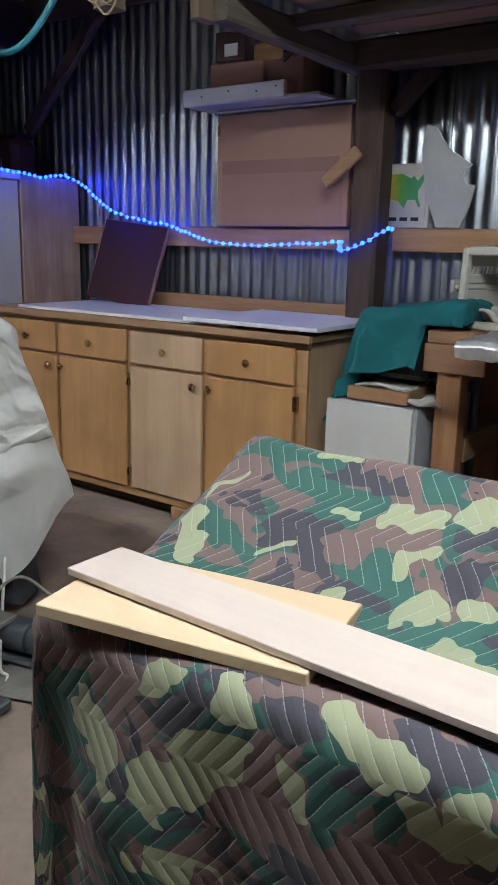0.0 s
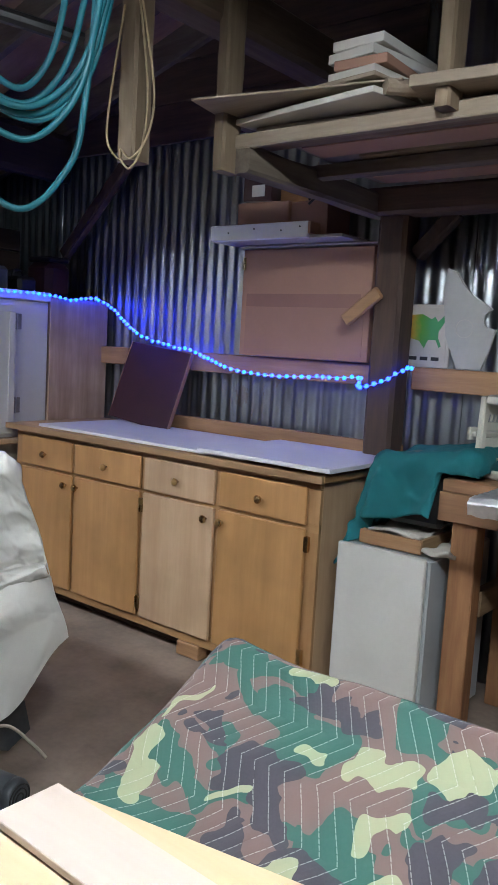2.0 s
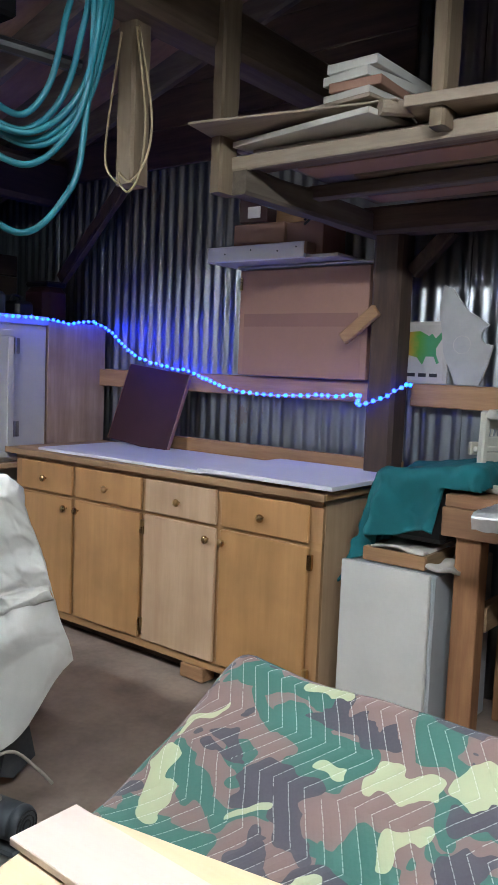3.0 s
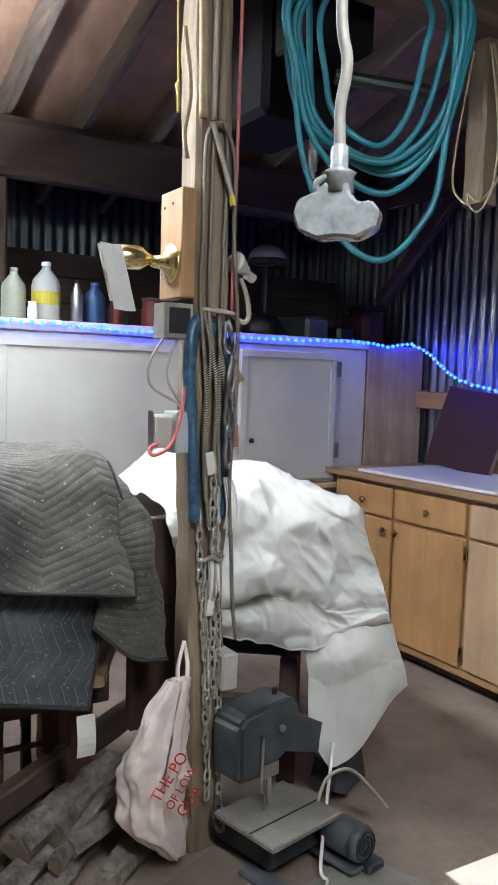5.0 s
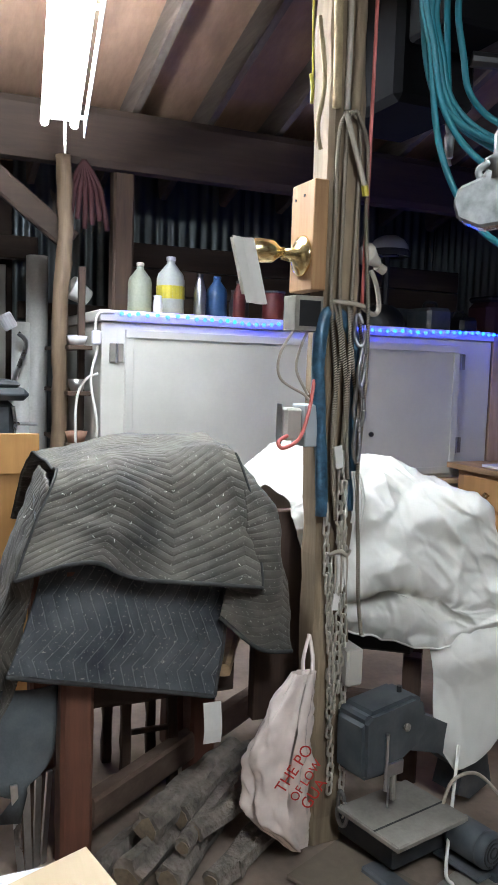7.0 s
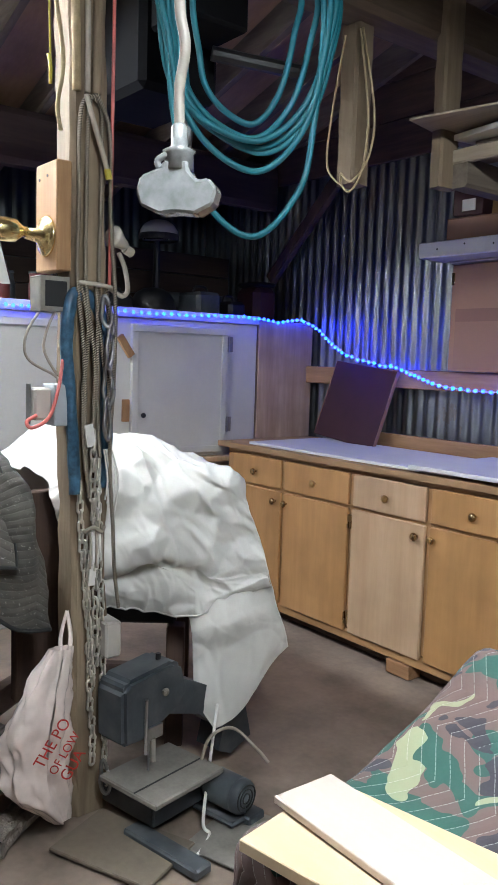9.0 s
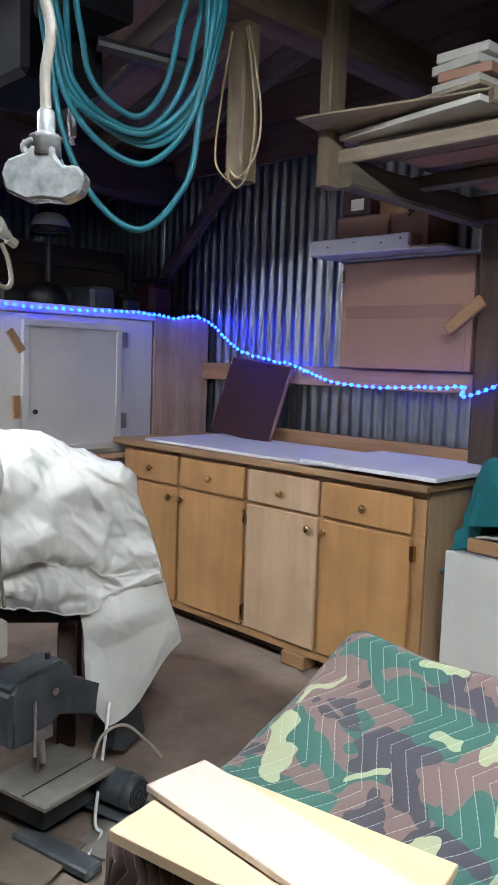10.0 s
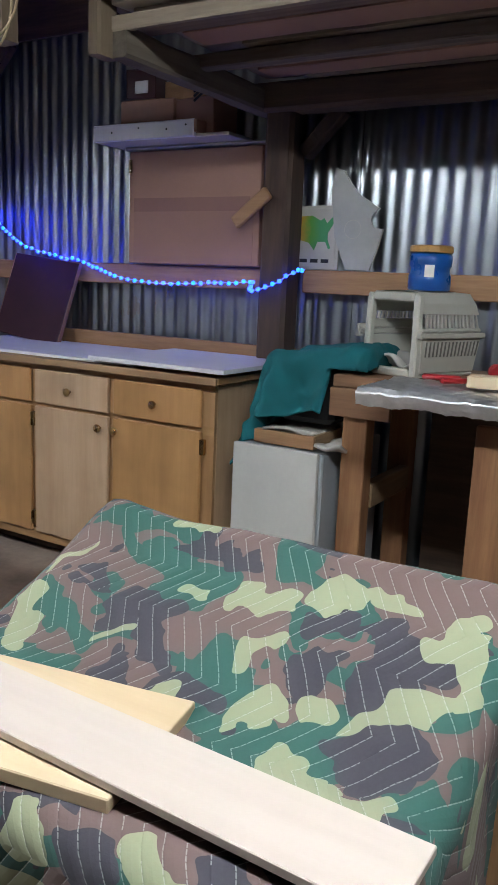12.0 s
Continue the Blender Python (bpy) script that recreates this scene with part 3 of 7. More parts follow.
wall_north = obj_from("wall_north", box(WEST - 0.1, EAST + 0.1, NORTH + 0.045, NORTH + 0.12, 0, 5.2, 0), "dark_x")
tagged(wall_north, "galvanised corrugated tin wall nailed to timber", "wall", kind="structure")
corrugated("x", NORTH, WEST, 1.6, 0.0, 4.4, "tin", wall_north)
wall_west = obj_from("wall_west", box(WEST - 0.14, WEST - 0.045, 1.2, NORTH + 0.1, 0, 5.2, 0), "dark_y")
tagged(wall_west, "corrugated tin wall with its shadow in the colour", "wall", kind="structure")
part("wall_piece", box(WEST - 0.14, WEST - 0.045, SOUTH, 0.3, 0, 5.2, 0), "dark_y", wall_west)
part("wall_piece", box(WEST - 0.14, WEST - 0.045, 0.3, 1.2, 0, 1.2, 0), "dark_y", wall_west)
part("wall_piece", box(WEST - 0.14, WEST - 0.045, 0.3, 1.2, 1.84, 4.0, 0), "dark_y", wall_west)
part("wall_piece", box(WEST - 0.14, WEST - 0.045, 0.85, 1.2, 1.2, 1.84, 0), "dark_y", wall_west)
corrugated("y", WEST, 0.88, NORTH, 0.0, 2.9, "tin_shaded", wall_west)
for nm, b in (("wall_south", box(WEST - 0.1, EAST + 0.1, SOUTH - 0.1, SOUTH, 0, 5.2, 0)), ("wall_east", box(EAST, EAST + 0.1, SOUTH, NORTH, 0, 5.2, 0))):
    tagged(obj_from(nm, b, "dark_x"), "plain dark timber wall", "wall", kind="structure")

# roof: decking on rafters that climb eastwards from the wall plate
ceiling = obj_from("ceiling", sheet(lambda u, v: (u, v, roof_z(u) + 0.17), steps(WEST - 0.2, EAST + 0.2, 8), steps(SOUTH - 0.2, NORTH + 0.2, 8), 0.02), "deck")
tagged(ceiling, "reddish brown plywood roof decking", "ceiling", kind="structure")
for i in range(19):
    y = -3.1 + i * 0.37
    r = obj_from("rafter", rough_beam((WEST, y, roof_z(WEST) + 0.085), (EAST, y, roof_z(EAST) + 0.085), 0.045, 0.15, i), "rafter")
    tagged(r, "grey weathered roof rafter under the decking", "rafter", "roof rafters", "structure")
plate = obj_from("wall_plate", rough_beam((-3.55, -3.5, 2.34), (-3.55, 3.55, 2.34), 0.09, 0.26, 3), "dark_y")
tagged(plate, "dark timber beam carrying the rafters", "beam", kind="structure")
stud = obj_from("stud", rough_beam((-3.62, 1.29, 0), (-3.62, 1.29, 2.22), 0.1, 0.1, 5), "dark_z")
tagged(stud, "dark wooden stud below the beam", "stud", kind="structure")
tie = obj_from("tie_beam", rough_beam((-1.5, -3.5, 2.42), (-1.5, 3.55, 2.42), 0.14, 0.16, 6), "tie")
tagged(tie, "rough sawn tie beam overhead", "beam", kind="structure")

# north wall carpentry
for k in range(5):
    z0 = 2.36 + 0.2 * k
    tagged(obj_from("wall_board", box(-4.2, -1.3, 3.575, 3.597, z0, z0 + 0.196, 0.003), "dark_x"), "dark board closing the wall under the roof", "board", "boards under the roof", "structure")
for a, b, nm in ((-3.6, -1.365, "left"), (-1.225, 1.5, "right")):
    g = obj_from("girt", box(a, b, 3.545, 3.605, 1.19, 1.285, 0.004), "pine_x")
    tagged(g, "unpainted pine girt across the tin wall", "girt", "wall girts", "structure")
wall_post = obj_from("wall_post", rough_beam((-1.295, 3.47, 0), (-1.295, 3.47, 2.0), 0.13, 0.13, 8), "dark_z")
tagged(wall_post, "dark creosoted wall post", "post", kind="structure")
tagged(obj_from("loft_header", rough_beam((-1.4, 3.43, 1.94), (1.6, 3.43, 1.94), 0.12, 0.11, 9), "dark_x"), "dark header beam on the wall post", "beam", kind="structure")
tagged(obj_from("knee_brace", rough_beam((-1.22, 3.5, 1.74), (-1.06, 3.5, 1.9), 0.06, 0.06, 10), "dark_z"), "dark knee brace between post and beam", "brace", kind="structure")

# ---- white wall cabinet on its base ----
def hinge(y, z, parent, x):
    h = part("hinge", box(x, x + 0.006, y - 0.03, y + 0.03, z - 0.04, z + 0.04, 0.002), "mach", parent, "dull steel hinge")
    part("hinge_pin", tube([(x + 0.008, y, z - 0.042), (x + 0.008, y, z + 0.042)], 0.005, 8, 0), "steel", h)


def white_cabinet():
    t = thing("white_cabinet", (-3.18, 2.1, 0.0), "white painted wall cabinet with hinged doors", "cabinet")
    X = -3.18
    part("base", box(-3.95, -3.3, 1.12, 3.17, 0, 0.76, 0.004), "white_paint", t)
    part("ledge", box(-3.97, -3.14, 1.08, 3.2, 0.762, 0.79, 0.004), "cabinet_pale", t, "worn pale wooden ledge")
    part("carcass", box(-3.95, X - 0.002, 1.1, 3.17, 0.792, 1.5, 0.004), "white_paint", t)
    part("top_board", box(-3.97, X + 0.012, 1.09, 3.175, 1.502, 1.55, 0.004), "white_paint", t)
    # three doors, the middle one with a raised frame
    for y0, y1 in ((1.2, 2.17), (2.37, 2.95)):
        d = part("door", box(X, X + 0.018, y0, y1, 0.815, 1.47, 0.003), "white_paint", t)
        w = 0.035
        for a in ((y0, y1, 1.435, 1.47), (y0, y1, 0.815, 0.85), (y0, y0 + w, 0.851, 1.434), (y1 - w, y1, 0.851, 1.434)):
            part("door_trim", box(X + 0.0185, X + 0.026, *a, 0.002), "white_paint", d)
    k = part("knob", lathe([(0.004, 0), (0.007, 0.01), (0.013, 0.018), (0.012, 0.025), (0.004, 0.028)], pose(X + 0.018, 2.43, 1.02, 0, 90, 0), 14), "black", t, "black round knob")
    for y, z in ((2.97, 1.39), (2.97, 0.96), (1.165, 1.37), (1.165, 0.95)):
        hinge(y, z, t, X)
    latch = pose(X + 0.026, 2.33, 1.36, 35, 0, 0)
    part("turn_button", box(-0.008, 0.008, -0.02, 0.02, -0.06, 0.06, 0.003, latch), "pine_z", t, "wooden turn button")
    part("turn_button", box(X + 0.019, X + 0.034, 2.315, 2.355, 0.99, 1.1, 0.003), "pine_z", t, "wooden turn button")
    return t


white_cabinet()
side = thing("plywood_cabinet", (-3.2, 3.38, 0), "reddish plywood cupboard side in the corner", "cabinet")
part("side_panel", box(-3.198, -3.18, 3.182, 3.585, 0.0, 1.53, 0.003), "ply_side", side)
part("body", box(-3.9, -3.2, 3.2, 3.58, 0.0, 1.515, 0.003), "ply_side", side)

# ---- base cabinet with drawers ----
def knob(x, z, parent, y):
    return part("knob", lathe([(0.005, 0), (0.007, 0.012), (0.016, 0.018), (0.017, 0.024), (0.012, 0.03), (0.003, 0.032)], pose(x, y, z, 90, 0, 0), 16), "antique", parent, "round brass knob", True)


def base_cabinet():
    x0, x1, yf, yb = -3.1, -1.24, 2.935, 3.54
    t = thing("base_cabinet", (-2.16, 3.2, 0), "old birch base cabinet with four doors and drawers", "cabinet")
    part("carcass", box(x0 + 0.002, x1 - 0.02, yf + 0.02, yb, 0.1, 0.84, 0), "cabinet_pale", t)
    part("side_panel", box(x1 - 0.018, x1, yf + 0.02, yb, 0.06, 0.845, 0.002), "cabinet_pale", t, "pale worn side panel")
    part("plinth", box(x0 + 0.05, x1 - 0.03, yf + 0.08, yb - 0.02, 0.0, 0.098, 0.002), "dark_x", t)
    part("bottom_rail", box(x0, x1, yf, yf + 0.02, 0.062, 0.12, 0.003), "cabinet_x", t)
    part("mid_rail", box(x0, x1, yf + 0.001, yf + 0.019, 0.655, 0.69, 0.001), "cabinet_x", t)
    part("top_rail", box(x0, x1, yf, yf + 0.02, 0.822, 0.85, 0.002), "cabinet_x", t)
    part("foot_block", box(-1.92, -1.79, yf - 0.01, yf + 0.07, 0.0, 0.06, 0.004), "pine_x", t)
    edges = [-3.05, -2.63, -2.165, -1.73, -1.278]
    for x in edges:
        part("stile", box(x - 0.018 if x > -3.04 else x0 + 0.002, x + 0.018 if x < -1.3 else x1, yf + 0.0015, yf + 0.0185, 0.122, 0.82, 0.001), "frame_z", t)
    for i, (a, b) in enumerate(zip(edges, edges[1:])):
        worn = i == 2
        mt = "cabinet_pale" if worn else "cabinet"
        d = part("drawer_front", box(a + 0.014, b - 0.014, yf - 0.017, yf - 0.001, 0.682, 0.826, 0.004), mt, t, "worn pale drawer front" if worn else "varnished birch drawer front")
        knob((a + b) / 2, 0.748, d, yf - 0.017)
        d = part("door", box(a + 0.012, b - 0.012, yf - 0.018, yf - 0.001, 0.105, 0.668, 0.004), mt, t, "worn pale door" if worn else "varnished birch door")
        knob(b - 0.05 if i in (0, 2) else a + 0.035, 0.62, d, yf - 0.018)
        hx = a + 0.004 if i in (0, 2) else b - 0.004
        for z in (0.61, 0.17):
            part("hinge", box(hx - 0.01, hx + 0.01, yf - 0.021, yf - 0.001, z - 0.03, z + 0.03, 0.002), "antique", d)
    top = thing("worktop", (-2.16, 3.2, 0.85), "worn wooden worktop on the base cabinet", "worktop")
    part("board", box(x0 - 0.04, x1 + 0.03, yf - 0.03, yb + 0.01, 0.852, 0.878, 0.003), "cabinet_x", top)
    part("edge_strip", box(x0 - 0.04, x1 + 0.03, yf - 0.045, yf - 0.031, 0.85, 0.879, 0.002), "frame_x", top)
    part("backsplash", box(-2.62, -1.23, 3.51, 3.535, 0.88, 0.955, 0.003), "pine_x", top, "pine board behind the worktop")
    a = thing("laminate_offcut", (-2.3, 3.2, 0.88), "white laminate panel lying on the worktop", "panel", "panels on worktop")
    part("sheet", box(-2.92, -1.62, 2.93, 3.47, 0.8795, 0.893, 0.002), "white_board", a)
    b = thing("laminate_offcut", (-1.5, 3.2, 0.88), "thicker white laminate panel lying on the worktop", "panel", "panels on worktop")
    part("sheet", box(-1.82, -1.175, 2.885, 3.46, 0.8945, 0.912, 0.002), "white_board", b)


base_cabinet()

# ---- things against the north wall ----
mp = thing("maroon_panel", (-2.7, 3.45, 0.9), "dark maroon panel leaning on the wall", "panel")
part("panel", box(-0.225, 0.225, -0.01, 0.01, 0, 0.42, 0.003, pose(-2.7, 3.39, 0.895, -16, 0, 0) @ pose(0, 0, 0, 0, 6, 0)), "maroon", mp)
for a, b in ((-0.228, -0.2255), (0.2255, 0.228)):
    part("edge_band", box(a, b, -0.0105, 0.0105, 0, 0.42, 0.0005, pose(-2.7, 3.39, 0.895, -16, 0, 0) @ pose(0, 0, 0, 0, 6, 0)), "card_dark", mp)


def wall_cupboard():
    t = thing("wall_cupboard", (-1.78, 3.53, 1.28), "shallow brown hardboard cupboard door on the wall", "cupboard")
    part("door", box(-2.13, -1.42, 3.5, 3.53, 1.29, 1.785, 0.003), "cardboard", t)
    part("tape_band", box(-2.1, -1.47, 3.4985, 3.4995, 1.52, 1.58, 0), "card_dark", t)
    part("lower_sheet", box(-2.1, -1.45, 3.4985, 3.4995, 1.3, 1.519, 0), "dusky_card", t)
    part("carcass", box(-2.12, -1.4, 3.532, 3.6, 1.288, 1.79, 0.003), "pine_z", t)
    part("top_trim", box(-2.14, -1.39, 3.48, 3.56, 1.792, 1.8, 0.001), "off_white", t)
    part("hinge", box(-2.128, -2.112, 3.492, 3.4995, 1.69, 1.75, 0.002), "brass", t)
    part("turn_button", box(-0.1, 0.1, -0.012, 0.012, -0.028, 0.028, 0.006, pose(-1.39, 3.38, 1.52, 0, -38, 0)), "pine_x", t, "worn wooden turn button")


wall_cupboard()

# ---- covered work table with camouflage blanket ----
def camo_top(x, y):
    k = max(0.0, y + 0.06)
    return 0.8 + 0.42 * k * min(1.0, 0.5 + k * 5) + 0.003 * math.sin(x * 9) + 0.008 * max(0.0, -x - 0.15) / 0.12 * max(0.0, y) / 0.2


tb = thing("work_table", (-0.06, 1.13, 0), "small wooden table hidden under a blanket", "table")
part("tabletop", box(-0.36, 0.2, 0.94, 1.35, 0.74, 0.775, 0.004), "pine_x", tb)
for x in (-0.33, 0.21):
    for y in (0.97, 1.3):
        part("leg", box(x - 0.025, x + 0.025, y - 0.025, y + 0.025, 0, 0.738, 0.003), "pine_z", tb)
cb = thing("camouflage_blanket", (-0.06, 1.13, 0), "camouflage quilted moving blanket draped over a table", "blanket")
CAMO = (-0.08, 1.15, 0.27, 0.205, (0.6, 0.62, 0.66, 0.6), camo_top, 0.034, 0.012, 4, 0.02, 0.004, 1.3, 120, 0.006, 0, 0.0, 4.0)
part("cloth", drape(*CAMO), "camo", cb, smooth=True)
part("binding", drape(*CAMO, 0.006), "black", cb, "dark hem binding", True)

ba = thing("pine_board", (-0.15, 1.0, 0.81), "pale planed pine board lying on the blanket", "board", "boards on the table")
part("board", box(-0.168, 0.15, -0.085, 0.085, 0, 0.014, 0.0012, pose(-0.18, 1.006, 0.8, 0, 0, 10.5)), "pale_x", ba)
bb = thing("maple_board", (-0.05, 1.0, 0.83), "long pale maple board lying across another board", "board", "boards on the table")
part("board", box(-0.29, 0.292, -0.044, 0.044, 0, 0.009, 0.001, pose(-0.066, 1.001, 0.8155, 0, 0.3, -1)), "pale_b", bb)

# ---- storage loft over the cabinet ----
def timber(name, p, q, w, h, material, label, seed=0, category="beam"):
    return tagged(obj_from(name, rough_beam(p, q, w, h, seed), material), label, category, kind="structure")


timber("loft_hanger", (-1.425, 2.52, 1.885), (-1.425, 2.52, 2.5), 0.045, 0.09, "old_z", "unpainted pine hanger carrying the loft", 21, "post")
timber("loft_hanger", (-0.66, 2.52, 1.98), (-0.66, 2.52, 3.3), 0.045, 0.09, "old_z", "unpainted pine hanger carrying the loft", 22, "post")
timber("loft_beam", (-1.38, 2.54, 1.93), (-1.38, 3.5, 1.93), 0.07, 0.09, "old_y", "round weathered loft beam", 23)
timber("loft_beam", (-0.1, 2.54, 1.94), (-0.1, 3.5, 1.94), 0.06, 0.08, "dark_y", "dark loft beam", 28)
timber("loft_rail", (-1.45, 2.55, 1.985), (1.2, 2.55, 1.985), 0.03, 0.045, "old_x", "pale loft rail", 24)
timber("loft_joist", (-1.45, 2.95, 1.965), (1.2, 2.95, 1.965), 0.045, 0.05, "rafter", "weathered loft joist", 25)
hp = timber("hanging_post", (-1.54, 2.22, 1.865), (-1.54, 2.22, 2.5), 0.075, 0.075, "old_z", "short weathered timber hanging from the tie beam", 26, "post")


def loft_sheet(cx, cy, w, d, z, yaw, th, material, label, tilt=0.0, name="stored_board"):
    t = thing(name, (cx, cy, z), label, "board", "boards stored on the loft")
    part("board", box(-w / 2, w / 2, -d / 2, d / 2, 0, th, 0.002, pose(cx, cy, z, tilt, 0, yaw)), material, t)
    return t


loft_sheet(-0.95, 3.0, 0.8, 0.86, 2.014, 2, 0.012, "aged_board", "pale hardboard sheet stored on the loft joists")
loft_sheet(-0.1, 3.02, 0.78, 0.9, 2.014, -3, 0.014, "cardboard", "brown hardboard sheet stored on the loft joists")
loft_sheet(0.72, 3.0, 0.8, 0.9, 2.014, 1, 0.014, "aged_board", "pale hardboard sheet stored on the loft joists")
loft_sheet(-1.08, 2.68, 0.56, 0.42, 2.03, -9, 0.018, "off_white", "chipped pale board lying on the loft")
loft_sheet(-1.14, 2.6, 0.66, 0.4, 2.062, 12, 0.008, "old_x", "thin plywood sheet jutting over the loft edge")
loft_sheet(-1.04, 2.64, 0.46, 0.36, 2.074, -8, 0.012, "old_x", "splintered plywood offcut on the loft")
loft_sheet(-0.55, 2.66, 0.42, 0.4, 2.03, 6, 0.03, "old_x", "pine board lying on the loft", 0)
loft_sheet(-0.3, 2.6, 0.3, 0.26, 2.064, -20, 0.016, "off_white", "pale offcut lying on the loft", 0)
loft_sheet(-0.08, 2.66, 0.5, 0.44, 2.084, 8, 0.02, "cardboard", "brown board lying on the loft", 0)
y = 2.57
for i in range(7):
    w = (0.15, 0.14, 0.09, 0.17, 0.12, 0.15, 0.1)[i % 7]
    x0_, x1_ = -1.4 + 0.12 * ((i * 7) % 3), 0.55 + 0.2 * ((i * 5) % 3)
    t = thing("loft_plank", (x0_, y, 1.99), "rough brown plank lying across the loft joists", "plank", "planks on the loft")
    part("plank", rough_beam((x0_, y + w / 2, 2.001), (x1_, y + w / 2 + 0.02 * (i % 2), 2.001), w, 0.016, 70 + i, 0.006, 20), ("aged_plank", "cardboard", "old_x")[i % 3], t)
    y += w + 0.012 + 0.02 * (i % 2)
for i, (dz, yw) in enumerate(((0.0, 14), (0.0205, 24), (0.041, 12), (0.0615, 20))):
    loft_sheet(-0.93, 2.66, 0.17, 0.34, 2.098 + dz * 1.35, yw - 22, 0.027, ("off_white", "cardboard", "white_paint", "white_paint")[i], "white trim board in a stack on the loft", 0, "trim_board")
rod = thing("wood_dowel", (-0.75, 2.5, 2.05), "short round wooden offcut on the loft rail", "offcut", "boards stored on the loft")
part("dowel", tube([(-0.82, 2.46, 2.05), (-0.68, 2.64, 2.06)], 0.022, 12, 0), "old_x", rod)

# rope and wire round the hanging post
rp = thing("rope_coil", (-1.54, 2.2, 1.9), "thin pale rope looped over the hanging post", "rope")
for k, (dx, lo, w) in enumerate(((0.075, 1.83, 0.05), (0.1, 1.86, 0.06), (-0.085, 1.86, 0.03))):
    part("strand", tube([(-1.5 + dx * 0.4, 2.16, 2.3), (-1.5 + dx, 2.16, 2.05), (-1.5 + dx * 0.95, 2.15, lo + 0.06), (-1.5 + dx * 0.3, 2.15, lo), (-1.52, 2.15, lo + 0.03)], 0.0035, 6), "rope", rp, smooth=True)

# ---- things on the shelf over the cupboard ----
sh = thing("wall_shelf", (-1.9, 3.4, 1.8), "white painted crate board shelf above the cupboard", "shelf")
part("front_board", box(-2.21, -1.66, 3.34, 3.36, 1.805, 1.875, 0.004), "white_board", sh)
part("bottom_board", box(-2.21, -1.5, 3.362, 3.6, 1.805, 1.82, 0.003), "off_white", sh)
part("end_board", box(-1.66, -1.645, 3.34, 3.6, 1.822, 1.872, 0.002), "cardboard", sh)
for i, x in enumerate((-2.1, -1.95, -1.8, -1.7)):
    part("nail_hole", lathe([(0.004, 0), (0.004, 0.002)], pose(x, 3.3399, 1.84 + 0.012 * (i % 2), 90, 0, 0), 8), "black", sh)


def carton(x0, x1, y0, y1, z0, z1, material, label, yaw=0.0):
    t = thing("cardboard_box", ((x0 + x1) / 2, (y0 + y1) / 2, z0), label, "box", "boxes on the wall shelf")
    cx, cy = (x0 + x1) / 2, (y0 + y1) / 2
    m = pose(cx, cy, 0, 0, 0, yaw)
    part("body", box(x0 - cx, x1 - cx, y0 - cy, y1 - cy, z0, z1 - 0.003, 0.003, m), material, t)
    part("flap", box(x0 - cx, (x1 - x0) * 0.02, y0 - cy, y1 - cy, z1 - 0.0025, z1, 0.001, m), material, t)
    part("flap", box((x1 - x0) * 0.03, x1 - cx, y0 - cy, y1 - cy, z1 - 0.0025, z1, 0.001, m), material, t)
    return t


carton(-2.1, -1.82, 3.4, 3.58, 1.822, 1.98, "cardboard", "dull brown cardboard carton", 3)
carton(-1.86, -1.6, 3.42, 3.58, 1.822, 1.975, "card_dark", "dark cardboard carton with worn corner", -6)
c = carton(-2.06, -1.92, 3.38, 3.5, 1.982, 2.1, "maroon", "small dark red tool carton with a white label", 14)
part("printed_label", box(-2.0, -1.93, 3.372, 3.376, 2.0, 2.05, 0, pose(0, 0, 0)), "paper", c, "white paper label")
carton(-1.9, -1.72, 3.45, 3.58, 1.98, 2.06, "pine_x", "flat tan carton on the shelf", -10)
vent = thing("louvre_grille", (-1.66, 3.4, 1.98), "small dark louvred grille leaning among the cartons", "grille")
for k in range(5):
    part("slat", box(-0.05, 0.05, -0.004, 0.004, 0, 0.01, 0.001, pose(-1.66, 3.4, 1.98 + k * 0.018, 25, -35, 0)), "black", vent)

# ---- map and cut-out board on the girt ----
mpic = thing("wall_map", (-1.17, 3.56, 1.29), "small framed map print propped on the girt", "map")
part("backing", box(-1.285, -1.075, 3.562, 3.572, 1.288, 1.545, 0.002), "off_white", mpic)
part("print", box(-1.278, -1.09, 3.559, 3.5615, 1.3, 1.53, 0), "off_white", mpic, "white printed sheet")
mm, nt, bs = nodes_of("map_print")
vv = coords(nt, shift=False)
sepn = nt.nodes.new("ShaderNodeSeparateXYZ")
link(nt, vv, sepn.inputs[0])
fx = math_node(nt, "ADD", math_node(nt, "MULTIPLY", math_node(nt, "ADD", sepn.outputs[0], 1.275), 6.5), math_node(nt, "MULTIPLY", noise_tex(nt, vv, 22), 0.35))
link(nt, ramp(nt, fx, [(0.2, (0.5, 0.06, 0.03)), (0.42, (0.45, 0.3, 0.04)), (0.62, (0.1, 0.32, 0.05)), (0.95, (0.06, 0.3, 0.12))]), bs.inputs["Base Color"])


def outline_plate(outline, y0, y1):
    bm = bmesh.new()
    a = [bm.verts.new((x, y0, z)) for x, z in outline]
    b = [bm.verts.new((x, y1, z)) for x, z in outline]
    bm.faces.new(a)
    bm.faces.new(b[::-1])
    for k in range(len(a)):
        bm.faces.new((a[k], a[(k + 1) % len(a)], b[(k + 1) % len(a)], b[k]))
    bmesh.ops.recalc_face_normals(bm, faces=bm.faces)
    return bm


